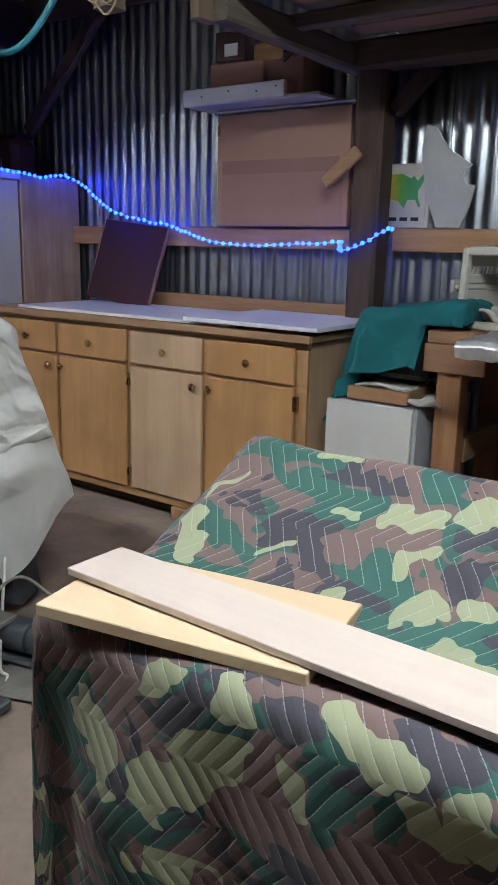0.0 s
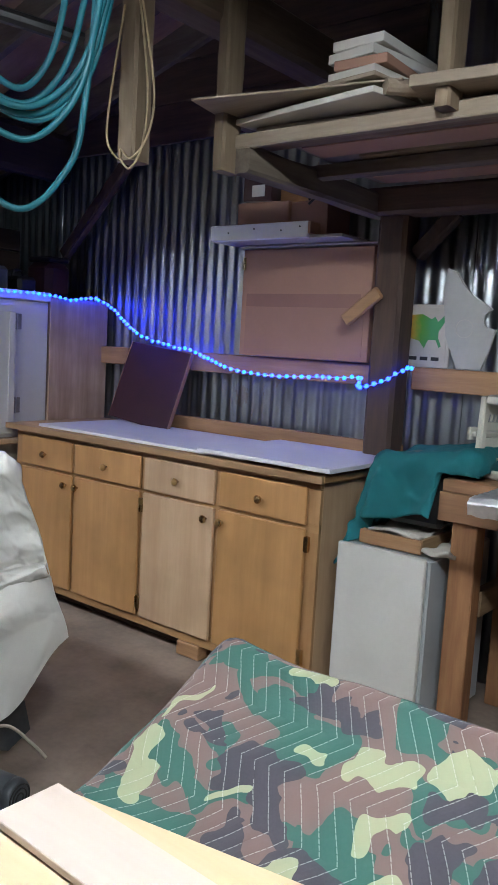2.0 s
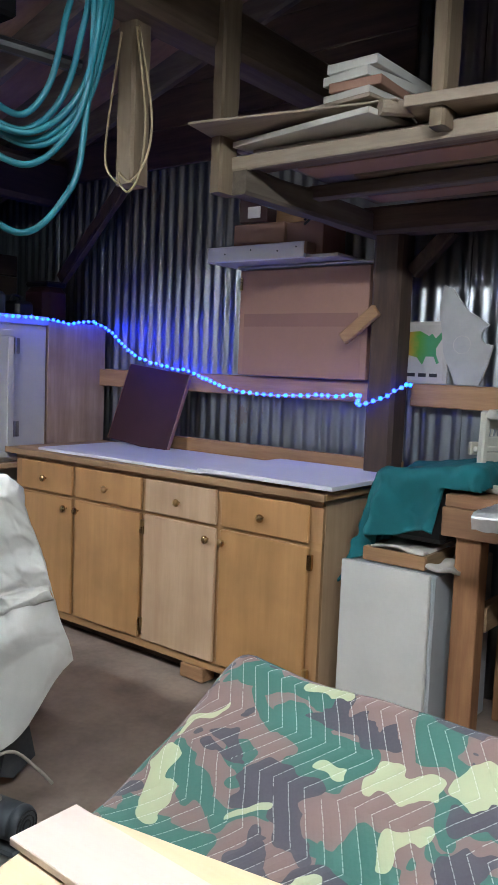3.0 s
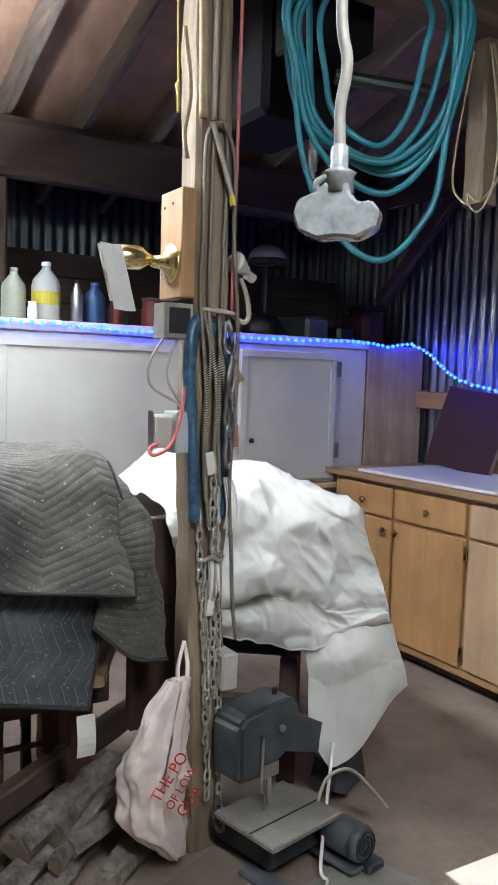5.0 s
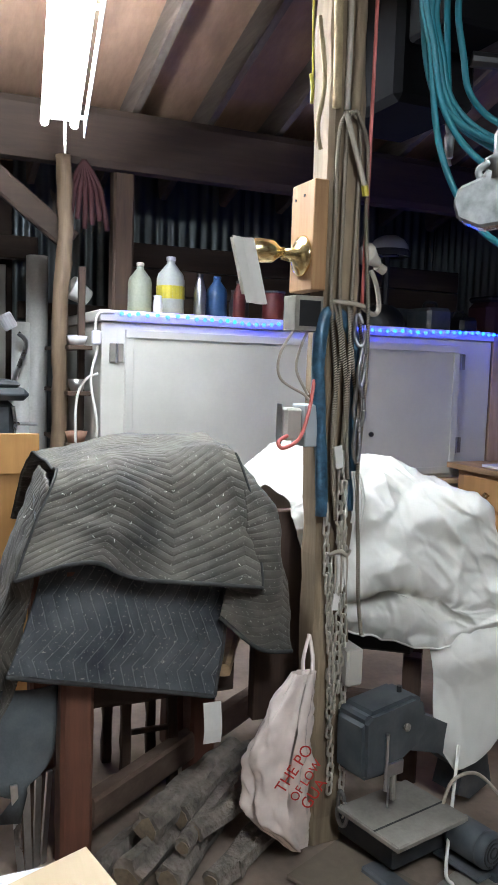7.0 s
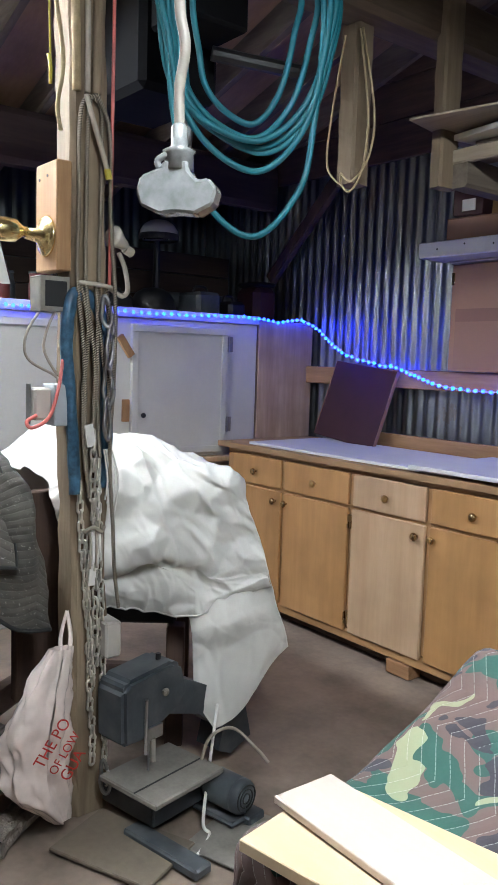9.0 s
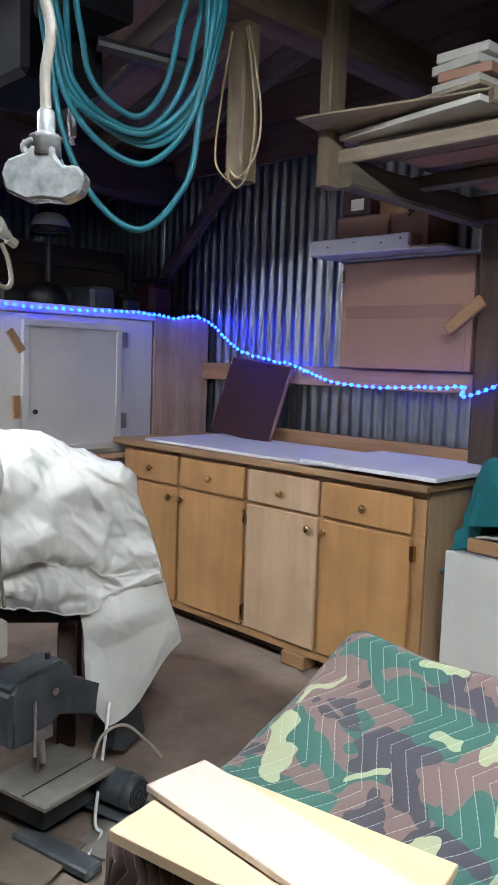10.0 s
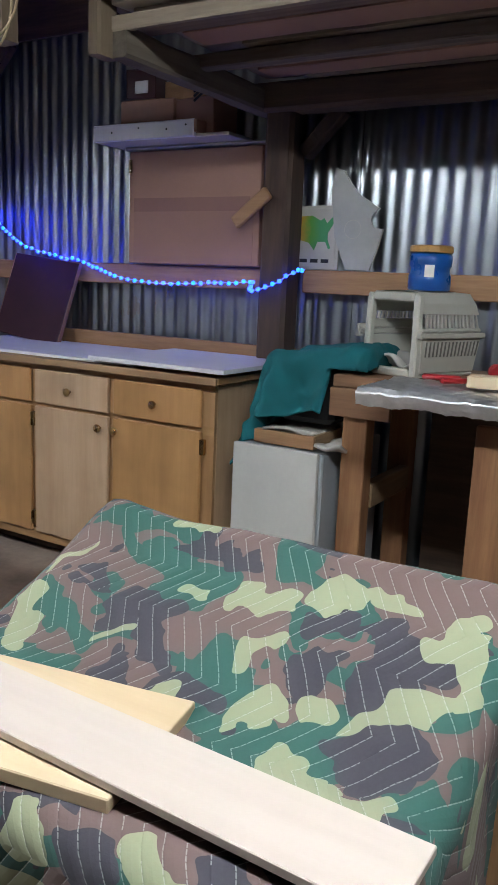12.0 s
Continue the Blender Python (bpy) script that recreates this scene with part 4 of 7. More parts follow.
part("land_shape", outline_plate([(-1.275, 1.5), (-1.2, 1.505), (-1.16, 1.485), (-1.145, 1.495), (-1.13, 1.475), (-1.105, 1.5), (-1.1, 1.475), (-1.125, 1.435), (-1.125, 1.41), (-1.11, 1.375), (-1.12, 1.37), (-1.135, 1.4), (-1.17, 1.4), (-1.185, 1.365), (-1.21, 1.395), (-1.25, 1.405), (-1.275, 1.42)], 3.5575, 3.5585), mm, mpic, "coloured map area")
for k in range(3):
    part("caption_bar", box(-1.25 + 0.05 * k, -1.215 + 0.05 * k, 3.5575, 3.5585, 1.315, 1.33, 0), "black", mpic)
cutout = thing("cutout_board", (-1.0, 3.58, 1.29), "grey scrap board with scalloped cut-out edges", "board")
pts = [(-1.1, 1.69), (-1.06, 1.675), (-1.03, 1.63), (-0.99, 1.585), (-0.94, 1.555), (-0.9, 1.53)]
pts += [(-0.905 - 0.028 * math.sin(a), 1.488 + 0.034 * math.cos(a)) for a in steps(0.3, 2.8, 6)]
pts += [(-0.88, 1.45), (-0.9, 1.37), (-0.93, 1.29), (-1.03, 1.29), (-1.06, 1.35), (-1.09, 1.42), (-1.1, 1.5), (-1.115, 1.6)]
part("board", outline_plate(pts, 3.548, 3.56), "cut", cutout)
part("round_mark", tube([(-1.01 + 0.036 * math.cos(a), 3.5475, 1.45 + 0.036 * math.sin(a)) for a in steps(0, 6.1, 28)], 0.0012, 4, 0), "off_white", cutout)

# ---- grey box, tray and towel ----
gb = thing("grey_cabinet", (-0.95, 3.15, 0), "small grey painted metal cabinet on the floor", "cabinet")
part("body", box(-1.13, -0.78, 2.92, 3.44, 0.02, 0.655, 0.006), "grey_paint", gb)
part("front_panel", box(-1.132, -0.79, 2.9, 2.918, 0.03, 0.66, 0.004), "white_paint", gb, "pale grey front panel")
for x in (-1.1, -0.81):
    part("foot", box(x - 0.02, x + 0.02, 2.94, 2.98, 0, 0.019, 0.002), "black", gb)
tr = thing("wooden_tray", (-0.92, 3.1, 0.66), "shallow wooden tray with pale packing on a cabinet", "tray")
part("tray_side", box(-1.07, -0.83, 2.94, 2.955, 0.662, 0.71, 0.002, None), "pine_x", tr)
part("tray_side", box(-0.845, -0.83, 2.957, 3.3, 0.662, 0.71, 0.002), "pine_y", tr)
part("tray_side", box(-1.07, -1.055, 2.957, 3.3, 0.662, 0.71, 0.002), "pine_y", tr)
part("tray_bottom", box(-1.054, -0.846, 2.957, 3.3, 0.662, 0.672, 0), "pine_y", tr)
part("packing", sheet(lambda u, v: (u, v, 0.7 + 0.03 * (0.5 + noise.noise((u * 14, v * 14, 2)))), steps(-1.05, -0.85, 14), steps(2.96, 3.3, 16), 0.01), "off_white", tr, "crumpled pale packing", True)
part("packing", sheet(lambda u, v: (u, v, 0.672 + 0.02 * (0.6 + noise.noise((u * 20, v * 20, 5)))), steps(-0.82, -0.72, 8), steps(2.93, 3.2, 12), 0.012), "off_white", tr, "crumpled pale packing", True)

bx = thing("plastic_bin", (-0.87, 3.2, 0.71), "dark storage bin under a teal towel", "bin")
part("body", box(-1.02, -0.8, 3.02, 3.4, 0.74, 0.985, 0.02), "black", bx)
tw = thing("teal_towel", (-0.9, 3.1, 1.0), "teal terry towel draped over a bin", "towel")
towel = drape(-0.865, 3.2, 0.145, 0.17, (0.4, 0.1, 0.25, 0.1), lambda x, y: 1.0 + 0.02 * x / 0.14, 0.05, 0.036, 4.2, 0.2, 0.016, 2.2, 90, 0.006, 0, 0.035)
for w in towel.verts:
    if w.co.x > -0.8 and w.co.z < 0.946:
        w.co.z = 0.946 + 0.1 * max(0.0, 0.9 - w.co.z)
        w.co.y = max(w.co.y, 2.99)
part("cloth", towel, "teal", tw, smooth=True)

# ---- east work bench ----
wb = thing("work_bench", (0.1, 3.2, 0), "rough pine work bench with square legs", "workbench")
part("top", box(-0.78, 1.3, 2.96, 3.54, 0.89, 0.933, 0.004), "bench_x", wb)
part("apron", box(-0.79, -0.57, 2.962, 2.983, 0.79, 0.888, 0.003), "bench_x", wb)
for x, y in ((-0.7, 3.02), (-0.7, 3.47), (0.6, 3.47), (1.2, 3.02)):
    part("leg", box(x - 0.045, x + 0.045, y - 0.035, y + 0.035, 0, 0.889, 0.004), "bench_z", wb)
part("shelf_rail", box(-0.69, -0.65, 3.06, 3.43, 0.46, 0.55, 0.004), "pine_y", wb)
part("gusset", box(-0.235, 0.1, 2.78, 2.81, 0.0, 0.85, 0.004), "bench_z", wb, "upright pine panel under the bench")
# dark sheet added to stand for the shade under the bench
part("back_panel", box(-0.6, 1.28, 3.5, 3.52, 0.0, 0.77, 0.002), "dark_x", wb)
fo = thing("foil_sheet", (-0.3, 2.8, 0.92), "crinkled aluminium foil over a board on the bench", "foil")


def foil_fn(u, v):
    d = max(0.0, 2.66 - v)
    z = 0.938 + 0.012 * abs(noise.noise((u * 9, v * 9, 4))) + 0.006 * abs(noise.noise((u * 28, v * 28, 1))) + 0.002 * noise.noise((u * 70, v * 70, 1))
    return (u, max(v, 2.64 + 0.25 * d) + 0.006 * noise.noise((u * 25, v * 25, 9)), z - d * 0.9)


part("foil", sheet(foil_fn, steps(-0.56, 0.8, 110), steps(2.6, 3.0, 60), 0.003), "foil", fo, smooth=False)
part("board", box(-0.55, 0.8, 2.668, 2.955, 0.914, 0.928, 0.002), "dark_x", fo)


def pet_crate():
    t = thing("pet_carrier", (-0.56, 3.15, 0.93), "cream plastic pet carrier with an open front", "pet carrier")
    m = pose(-0.63, 3.06, 0.936, 0, 0, -20)
    W, L, H = 0.125, 0.34, 0.285
    def taper(own):
        for w in own.verts:
            z = w.co.z
            k = 0.9 + 0.1 * min(1.0, z / 0.13) - 0.16 * max(0.0, (z - 0.15) / 0.135)
            w.co.x *= k
            w.co.y = 0.17 + (w.co.y - 0.17) * (k if w.co.y > 0.17 else 1 - (1 - k) * 0.6)
        bmesh.ops.transform(own, matrix=m, verts=own.verts)
        return own
    def b(*a, bev=0.004):
        return taper(box(*a, bev))
    low = part("lower_shell", b(-W, W, 0.0, L, 0, 0.012), "crate", t)
    part("side_wall", b(-W, -W + 0.008, 0.02, L, 0.013, 0.13), "crate", t)
    part("side_wall", b(W - 0.008, W, 0.02, L, 0.013, 0.13), "crate", t)
    part("back_wall", b(-W + 0.009, W - 0.009, L - 0.008, L, 0.013, H - 0.03), "crate", t)
    part("rim", b(-W - 0.012, -W + 0.009, 0.0, L + 0.01, 0.131, 0.15), "crate", t)
    part("rim", b(W - 0.009, W + 0.012, 0.0, L + 0.01, 0.131, 0.15), "crate", t)
    part("upper_wall", b(-W, -W + 0.008, 0.02, L, 0.151, 0.185), "crate", t)
    part("upper_wall", b(W - 0.008, W, 0.02, L, 0.151, 0.165), "crate", t)
    for k in range(15):
        y = 0.04 + k * 0.02
        part("vent_bar", b(W - 0.008, W - 0.001, y, y + 0.009, 0.166, 0.21, bev=0.001), "crate", t)
        part("vent_bar", b(-W + 0.001, -W + 0.008, y, y + 0.009, 0.186, 0.21, bev=0.001), "crate", t)
        part("vent_bar", b(W + 0.0005, W + 0.003, y, y + 0.008, 0.07, 0.12, bev=0.001), "crate_dark", t)
    roof = bmesh.new()
    prof = [(-W, 0.211), (-W + 0.006, 0.245), (-W + 0.03, H - 0.004), (0, H), (W - 0.03, H - 0.004), (W - 0.006, 0.245), (W, 0.211),
            (W - 0.01, 0.211), (W - 0.014, 0.24), (W - 0.036, H - 0.014), (0, H - 0.01), (-W + 0.036, H - 0.014), (-W + 0.014, 0.24), (-W + 0.01, 0.211)]
    ends = [[roof.verts.new(Vector((a, y, z))) for a, z in prof] for y in (0.02, L)]
    for k in range(len(prof)):
        roof.faces.new((ends[0][k], ends[0][(k + 1) % 14], ends[1][(k + 1) % 14], ends[1][k]))
    bmesh.ops.recalc_face_normals(roof, faces=roof.faces)
    part("roof_shell", taper(roof), "crate", t)
    for a in ((-W - 0.008, -W + 0.022, 0.0, H - 0.01), (W - 0.022, W + 0.008, 0.0, H - 0.01)):
        part("front_frame", b(a[0], a[1], -0.012, 0.018, a[2], a[3], bev=0.006), "crate", t)
    part("front_frame", b(-W + 0.023, W - 0.023, -0.012, 0.018, H - 0.035, H - 0.005, bev=0.006), "crate", t)
    part("front_frame", b(-W + 0.023, W - 0.023, -0.012, 0.018, 0.0, 0.028, bev=0.006), "crate", t)
    part("latch", b(-W - 0.026, -W - 0.009, -0.01, 0.03, 0.12, 0.165), "crate", t)
    part("towel", sheet(lambda u, v: m @ Vector((u, v, 0.03 + 0.05 * max(0, 0.4 + noise.noise((u * 13, v * 13, 7))))), steps(-W + 0.02, W - 0.02, 18), steps(0.03, L - 0.03, 22), 0.008), "off_white", t, "crumpled pale towel inside", True)
    return t


pet_crate()
jr = thing("blue_jar", (-0.49, 3.26, 1.21), "blue plastic jar with a tan screw lid", "jar")
jm = pose(-0.555, 3.2, 1.222)
part("body", lathe([(0.066, 0), (0.072, 0.006), (0.072, 0.05), (0.066, 0.06), (0.066, 0.075), (0.072, 0.085), (0.072, 0.115), (0.062, 0.125)], jm, 28), "blue_jar", jr, smooth=True)
part("lid", lathe([(0.07, 0.126), (0.073, 0.129), (0.073, 0.146), (0.066, 0.15)], jm, 28), "lid", jr, "tan screw lid")
part("paper_label", box(-0.02, 0.012, -0.0745, -0.0725, 0.045, 0.085, 0, jm @ pose(0, 0, 0, 0, 0, 20)), "paper", jr, "white paper label")
hk = thing("clamp_stand", (-0.34, 3.56, 1.29), "small dark metal hook standing on the girt", "hook")
part("hook", tube([(-0.35, 3.57, 1.288), (-0.35, 3.57, 1.34), (-0.34, 3.565, 1.385), (-0.32, 3.56, 1.4), (-0.305, 3.56, 1.38), (-0.315, 3.56, 1.355)], 0.011, 8), "black", hk, smooth=True)
part("foot", box(-0.385, -0.315, 3.55, 3.59, 1.2865, 1.296, 0.003), "black", hk)
for a, (x, y) in enumerate(((-0.4, 3.02), (-0.33, 2.97))):
    rt = thing("marking_tool", (x, y, 0.93), "red handled tool lying on the foil", "tool", "tools on the bench")
    part("handle", box(-0.06, 0.06, -0.012, 0.012, 0, 0.016, 0.005, pose(x, y - 0.08, 0.952, 0, 0, 14 + 30 * a)), "red", rt)
blk = thing("wood_block", (-0.2, 2.9, 0.93), "pale pine block lying on the foil", "block")
part("block", box(-0.09, 0.16, -0.04, 0.04, 0, 0.035, 0.003, pose(-0.2, 2.86, 0.952, 0, 0, 8)), "pale_x", blk)
dr = thing("power_tool", (-0.24, 3.3, 0.93), "black corded power tool on the bench", "tool")
part("body", box(-0.08, 0.12, -0.05, 0.05, 0, 0.1, 0.03, pose(-0.22, 3.34, 0.934, 0, 0, 20)), "black", dr)
part("knob", lathe([(0.02, 0), (0.026, 0.01), (0.026, 0.03), (0.018, 0.036)], pose(-0.33, 3.3, 0.96, 90, 0, 30), 14), "red", dr, "red round knob")

# ---- main post with its fittings ----
main_post = obj_from("main_post", rough_beam((-1.73, 1.41, 0), (-1.73, 1.375, 3.0), 0.105, 0.105, 31, 0.009, 40), "post")
tagged(main_post, "weathered grey timber post in the room", "post", kind="structure")
EX = -1.676


def helix_rope(path, r, strands=4, pitch=0.017):
    pts = smooth_path(path, 10)
    bm = bmesh.new()
    total = [0.0]
    for a, b in zip(pts, pts[1:]):
        total.append(total[-1] + (b - a).length)
    n = max(8, int(total[-1] / pitch * 6))
    res = []
    j = 0
    for i in range(n + 1):
        d = total[-1] * i / n
        while j < len(total) - 2 and total[j + 1] < d:
            j += 1
        k = (d - total[j]) / max(total[j + 1] - total[j], 1e-9)
        res.append((pts[j].lerp(pts[j + 1], k), (pts[j + 1] - pts[j]).normalized(), d))
    for s in range(strands):
        line = []
        for p, f, d in res:
            u = f.orthogonal().normalized()
            w = f.cross(u)
            a = 2 * math.pi * (d / pitch + s / strands)
            line.append(p + (u * math.cos(a) + w * math.sin(a)) * r * 0.52)
        k0 = len(bm.faces)
        add_to(bm, tube(line, r * 0.56, 5, 0))
        bm.faces.ensure_lookup_table()
        if s % 2:
            for f in bm.faces[k0:]:
                f.material_index = 1
    return bm


def braid_rope(name, path, r, parent):
    ob = part(name, helix_rope(path, r, 4, 0.013), "braid_light", parent, smooth=True)
    ob.data.materials.append(M["braid_dark"])


ROPES = (((1.352, 1.94), (1.348, 1.7), (1.35, 1.52), (1.366, 1.3), (1.372, 1.05), (1.378, 0.93)),
         ((1.372, 1.95), (1.37, 1.7), (1.374, 1.5), (1.386, 1.3), (1.384, 1.12)),
         ((1.418, 1.94), (1.416, 1.72), (1.408, 1.5), (1.412, 1.36), (1.424, 1.25)),
         ((1.436, 1.9), (1.436, 1.7), (1.444, 1.45), (1.447, 1.25), (1.44, 1.05), (1.447, 0.85), (1.458, 0.72), (1.467, 0.61)))
ROPES += (((1.362, 1.5), (1.37, 1.38), (1.362, 1.2), (1.37, 1.0)), ((1.396, 1.5), (1.4, 1.4), (1.396, 1.2), (1.404, 1.04)), ((1.43, 1.5), (1.436, 1.38), (1.432, 1.2), (1.438, 1.08)))
for k, row in enumerate(ROPES):
    t = thing("braided_rope", (EX, row[0][0], row[-1][1]), "speckled brown braided rope hanging on the post", "rope", "ropes on the post")
    over = [] if k > 3 else [(EX + 0.024, 1.395, 1.985)] if k in (0, 3) else [(EX + 0.016, 1.395, 1.975)]
    braid_rope("rope", over + [(EX + 0.012 + 0.008 * (k % 2) + (0.018 if z < 1.5 else 0), y + 0.004 * math.sin(z * 23 + k * 2), z) for y, z in row], 0.0056, t)


def link_mesh():
    ob = tube([(0, 0.0075 * math.cos(a) * 1.15, 0.0075 * math.sin(a) + (0.0095 if math.sin(a) > 0 else -0.0095)) for a in [2 * math.pi * (k + 0.5) / 12 for k in range(12)]], 0.0037, 6, 0, True)
    me = bpy.data.meshes.new("chain_link")
    ob.to_mesh(me)
    ob.free()
    for p in me.polygons:
        p.use_smooth = True
    me.materials.append(M["chain"])
    return me


LINK = link_mesh()


def chain(x, y, z0, z1, drift=0.0):
    t = thing("steel_chain", (x, y, z1), "bright zinc chain hanging on the post", "chain", "chains on the post")
    n = int((z0 - z1) / 0.0275)
    for i in range(n):
        z = z0 - i * 0.0275
        o = new("chain_link", LINK)
        o.parent = t
        o.matrix_parent_inverse = t.matrix_basis.inverted()
        o.matrix_basis = pose(x + random.uniform(-0.001, 0.001), y + drift * i / n + 0.002 * math.sin(i * 0.9), z, random.uniform(-8, 8), random.uniform(-5, 5), (90 if i % 2 else 8) + random.uniform(-14, 14))
    return t


chain(EX + 0.02, 1.352, 0.96, 0.44, 0.045)
chain(EX + 0.03, 1.388, 1.1, 0.42, 0.02)
chain(EX + 0.018, 1.408, 1.06, 0.05, 0.04)
chain(EX + 0.014, 1.39, 0.5, 0.12, 0.02)
chain(EX + 0.034, 1.398, 1.02, 0.78, 0.004)
chain(EX + 0.022, 1.372, 0.82, 0.36, 0.03)
for y, z, h, tilt, flat in ((1.412, 1.43, 0.04, 8, 1), (1.424, 1.345, 0.062, -6, 0), (1.42, 1.235, 0.05, 4, 1), (1.418, 1.145, 0.055, 3, 0), (1.424, 0.13, 0.05, 6, 1)):
    t = thing("snap_hook", (EX + 0.03, y, z), "dull steel snap hook on a hanging chain", "hook", "snap hooks")
    hm = pose(EX + 0.056, y, z, tilt, 0, -30 if flat else 25)
    part("ring", tube([hm @ Vector((0, (0.014 if math.sin(a) < 0 else 0.009) * math.cos(a), h * math.copysign(abs(math.sin(a)) ** 0.8, math.sin(a)))) for a in steps(0.35, 2 * math.pi - 0.15, 20)], 0.0056, 8, 3), "dull_steel", t, smooth=True)
    part("gate", tube([hm @ Vector((0, 0.012, h * 0.35)), hm @ Vector((0, 0.013, -h * 0.5))], 0.0036, 6, 0), "dull_steel", t, smooth=True)
wrapt = thing("cloth_binding", (EX, 1.39, 0.8), "frayed pale cloth strip tied round the chains", "cloth")
for k in range(7):
    y = 1.378 + 0.006 * k
    part("strip", tube([(EX + 0.04, y, 0.84), (EX + 0.046, y + 0.002 * math.sin(k * 2), 0.8), (EX + 0.044, y + 0.004 * math.sin(k * 3), 0.735 + 0.008 * (k % 3))], 0.0034, 5, 5), "paper" if k % 3 else "cord", wrapt, smooth=True)
part("knot", tube([(EX + 0.03, 1.365, 0.835), (EX + 0.05, 1.385, 0.85), (EX + 0.052, 1.405, 0.838), (EX + 0.034, 1.425, 0.845)], 0.0065, 7, 5, rough=0.5), "cord", wrapt, smooth=True)
pad = thing("padded_strap", (EX, 1.37, 0.93), "blue padded strap folded over a nail", "strap")
part("padding", tube([(EX + 0.012, 1.348, 0.94), (EX + 0.01, 1.338, 1.1), (EX + 0.008, 1.322, 1.35), (EX + 0.008, 1.33, 1.455), (EX + 0.004, 1.36, 1.475), (EX, 1.4, 1.46), (EX - 0.002, 1.43, 1.4), (EX, 1.44, 1.25), (EX + 0.002, 1.445, 0.95)], 0.0165, 12, 10, rough=0.5), "blue_pad", pad, smooth=True)
knot = thing("tied_cord", (EX, 1.4, 1.5), "pale cord tied round the post", "cord")
part("wrap", tube([(EX + 0.01, 1.35, 1.505), (EX + 0.035, 1.4, 1.5), (EX + 0.02, 1.45, 1.495), (-1.74, 1.475, 1.5), (-1.8, 1.4, 1.51)], 0.006, 6), "cord", knot, smooth=True)
part("hook", tube([(EX + 0.0, 1.445, 1.5), (-1.7, 1.5, 1.48), (-1.71, 1.525, 1.5), (-1.72, 1.52, 1.56), (-1.72, 1.5, 1.6)], 0.007, 8), "cord", knot, "grey flex bent into a loop", True)
tail = thing("rope_tail", (EX, 1.42, 1.0), "frayed pale rope end", "rope")
for k in range(5):
    part("strand", tube([(EX + 0.035, 1.42 + 0.006 * k, 1.06), (EX + 0.04, 1.43 + 0.008 * k, 0.98), (EX + 0.03, 1.428 + 0.007 * k, 0.92 - 0.012 * k)], 0.0026, 5), "paper", tail, smooth=True)
tag = thing("cloth_tags", (EX, 1.4, 1.07), "white cloth tag hanging with the ropes", "tag")
part("tag", box(-0.002, 0.002, -0.014, 0.014, -0.03, 0.03, 0.001, pose(EX + 0.042, 1.375, 1.1, 10, 0, 12)), "paper", tag)
part("tag", box(-0.002, 0.002, -0.012, 0.012, -0.035, 0.035, 0.001, pose(EX + 0.035, 1.39, 0.72, -8, 0, 12)), "paper", tag)

# wires and cords along the upper post
for k, (y, mat, r, yy) in enumerate(((1.345, "rope", 0.012, 1.33), (1.375, "cord", 0.008, 1.37), (1.4, "post", 0.014, 1.405), (1.445, "pink_wire", 0.005, 1.45))):
    t = thing("wall_cable", (EX, y, 1.6), ("red electric cable" if mat == "pink_wire" else "pale cable") + " running up the post", "cable", "cables on the post")
    part("cable", tube([(EX + 0.008, y, 1.99 if k < 3 else 1.5), (EX + 0.012, (y + yy) / 2, 2.2), (EX + 0.006, yy, 2.5), (EX + 0.004, yy, 2.95)], r, 8, 6), mat, t, smooth=True)
yr = thing("yellow_cord", (EX, 1.27, 2.0), "yellow twisted cord hanging beside the post", "cord")
part("cord", helix_rope([(EX, 1.265, 2.6), (EX + 0.004, 1.27, 2.2), (EX + 0.006, 1.275, 2.02)], 0.0028), "yellow", yr, smooth=True).data.materials.append(M["yellow"])
part("knot", tube([(EX + 0.004, 1.268, 2.06), (EX + 0.008, 1.272, 2.03), (EX + 0.004, 1.274, 1.99)], 0.005, 8, 4, rough=0.4), "yellow", yr, smooth=True)
part("tail", tube([(EX + 0.01, 1.285, 2.2), (EX + 0.012, 1.305, 2.05), (EX + 0.012, 1.29, 1.94), (EX + 0.012, 1.3, 1.88)], 0.006, 6), "rope", yr, smooth=True)
cable_end = thing("plug_lead", (EX, 1.4, 1.8), "grey lead with a yellow plug hung on the post", "cable")
part("lead", tube([(EX + 0.02, 1.365, 1.98), (EX + 0.03, 1.38, 1.92), (EX + 0.034, 1.41, 1.83), (EX + 0.034, 1.42, 1.8)], 0.007, 8), "cord", cable_end, smooth=True)
part("plug", tube([(EX + 0.034, 1.42, 1.8), (EX + 0.034, 1.426, 1.775)], 0.009, 8, 0), "yellow", cable_end)

# door handle sample on its block
dh = thing("door_handle_sample", (-1.73, 1.3, 1.55), "brass door lever mounted on a pine block on the post", "door handle")
part("block", box(-1.795, -1.665, 1.29, 1.332, 1.53, 1.81, 0.003), "pine_z", dh, "sawn pine block")
for a, z in ((-1.77, 1.77), (-1.72, 1.775)):
    part("screw", lathe([(0.004, 0), (0.004, 0.002)], pose(a, 1.29, z, 90, 0, 0), 8), "black", dh)
part("rosette", lathe([(0.05, 0), (0.054, 0.004), (0.05, 0.01), (0.036, 0.016), (0.018, 0.03), (0.014, 0.06)], pose(-1.72, 1.29, 1.62, 90, 0, 0), 28), "brass", dh, smooth=True)
part("lever", lathe([(0.013, 0), (0.014, 0.012), (0.022, 0.024), (0.03, 0.034), (0.031, 0.06), (0.029, 0.088), (0.022, 0.098), (0.008, 0.102)], pose(-1.72, 1.234, 1.625, 90, 0, 0), 24), "brass", dh, smooth=True)
pt = thing("paper_tag", (-1.66, 1.17, 1.52), "folded white paper hung over the brass lever", "paper")


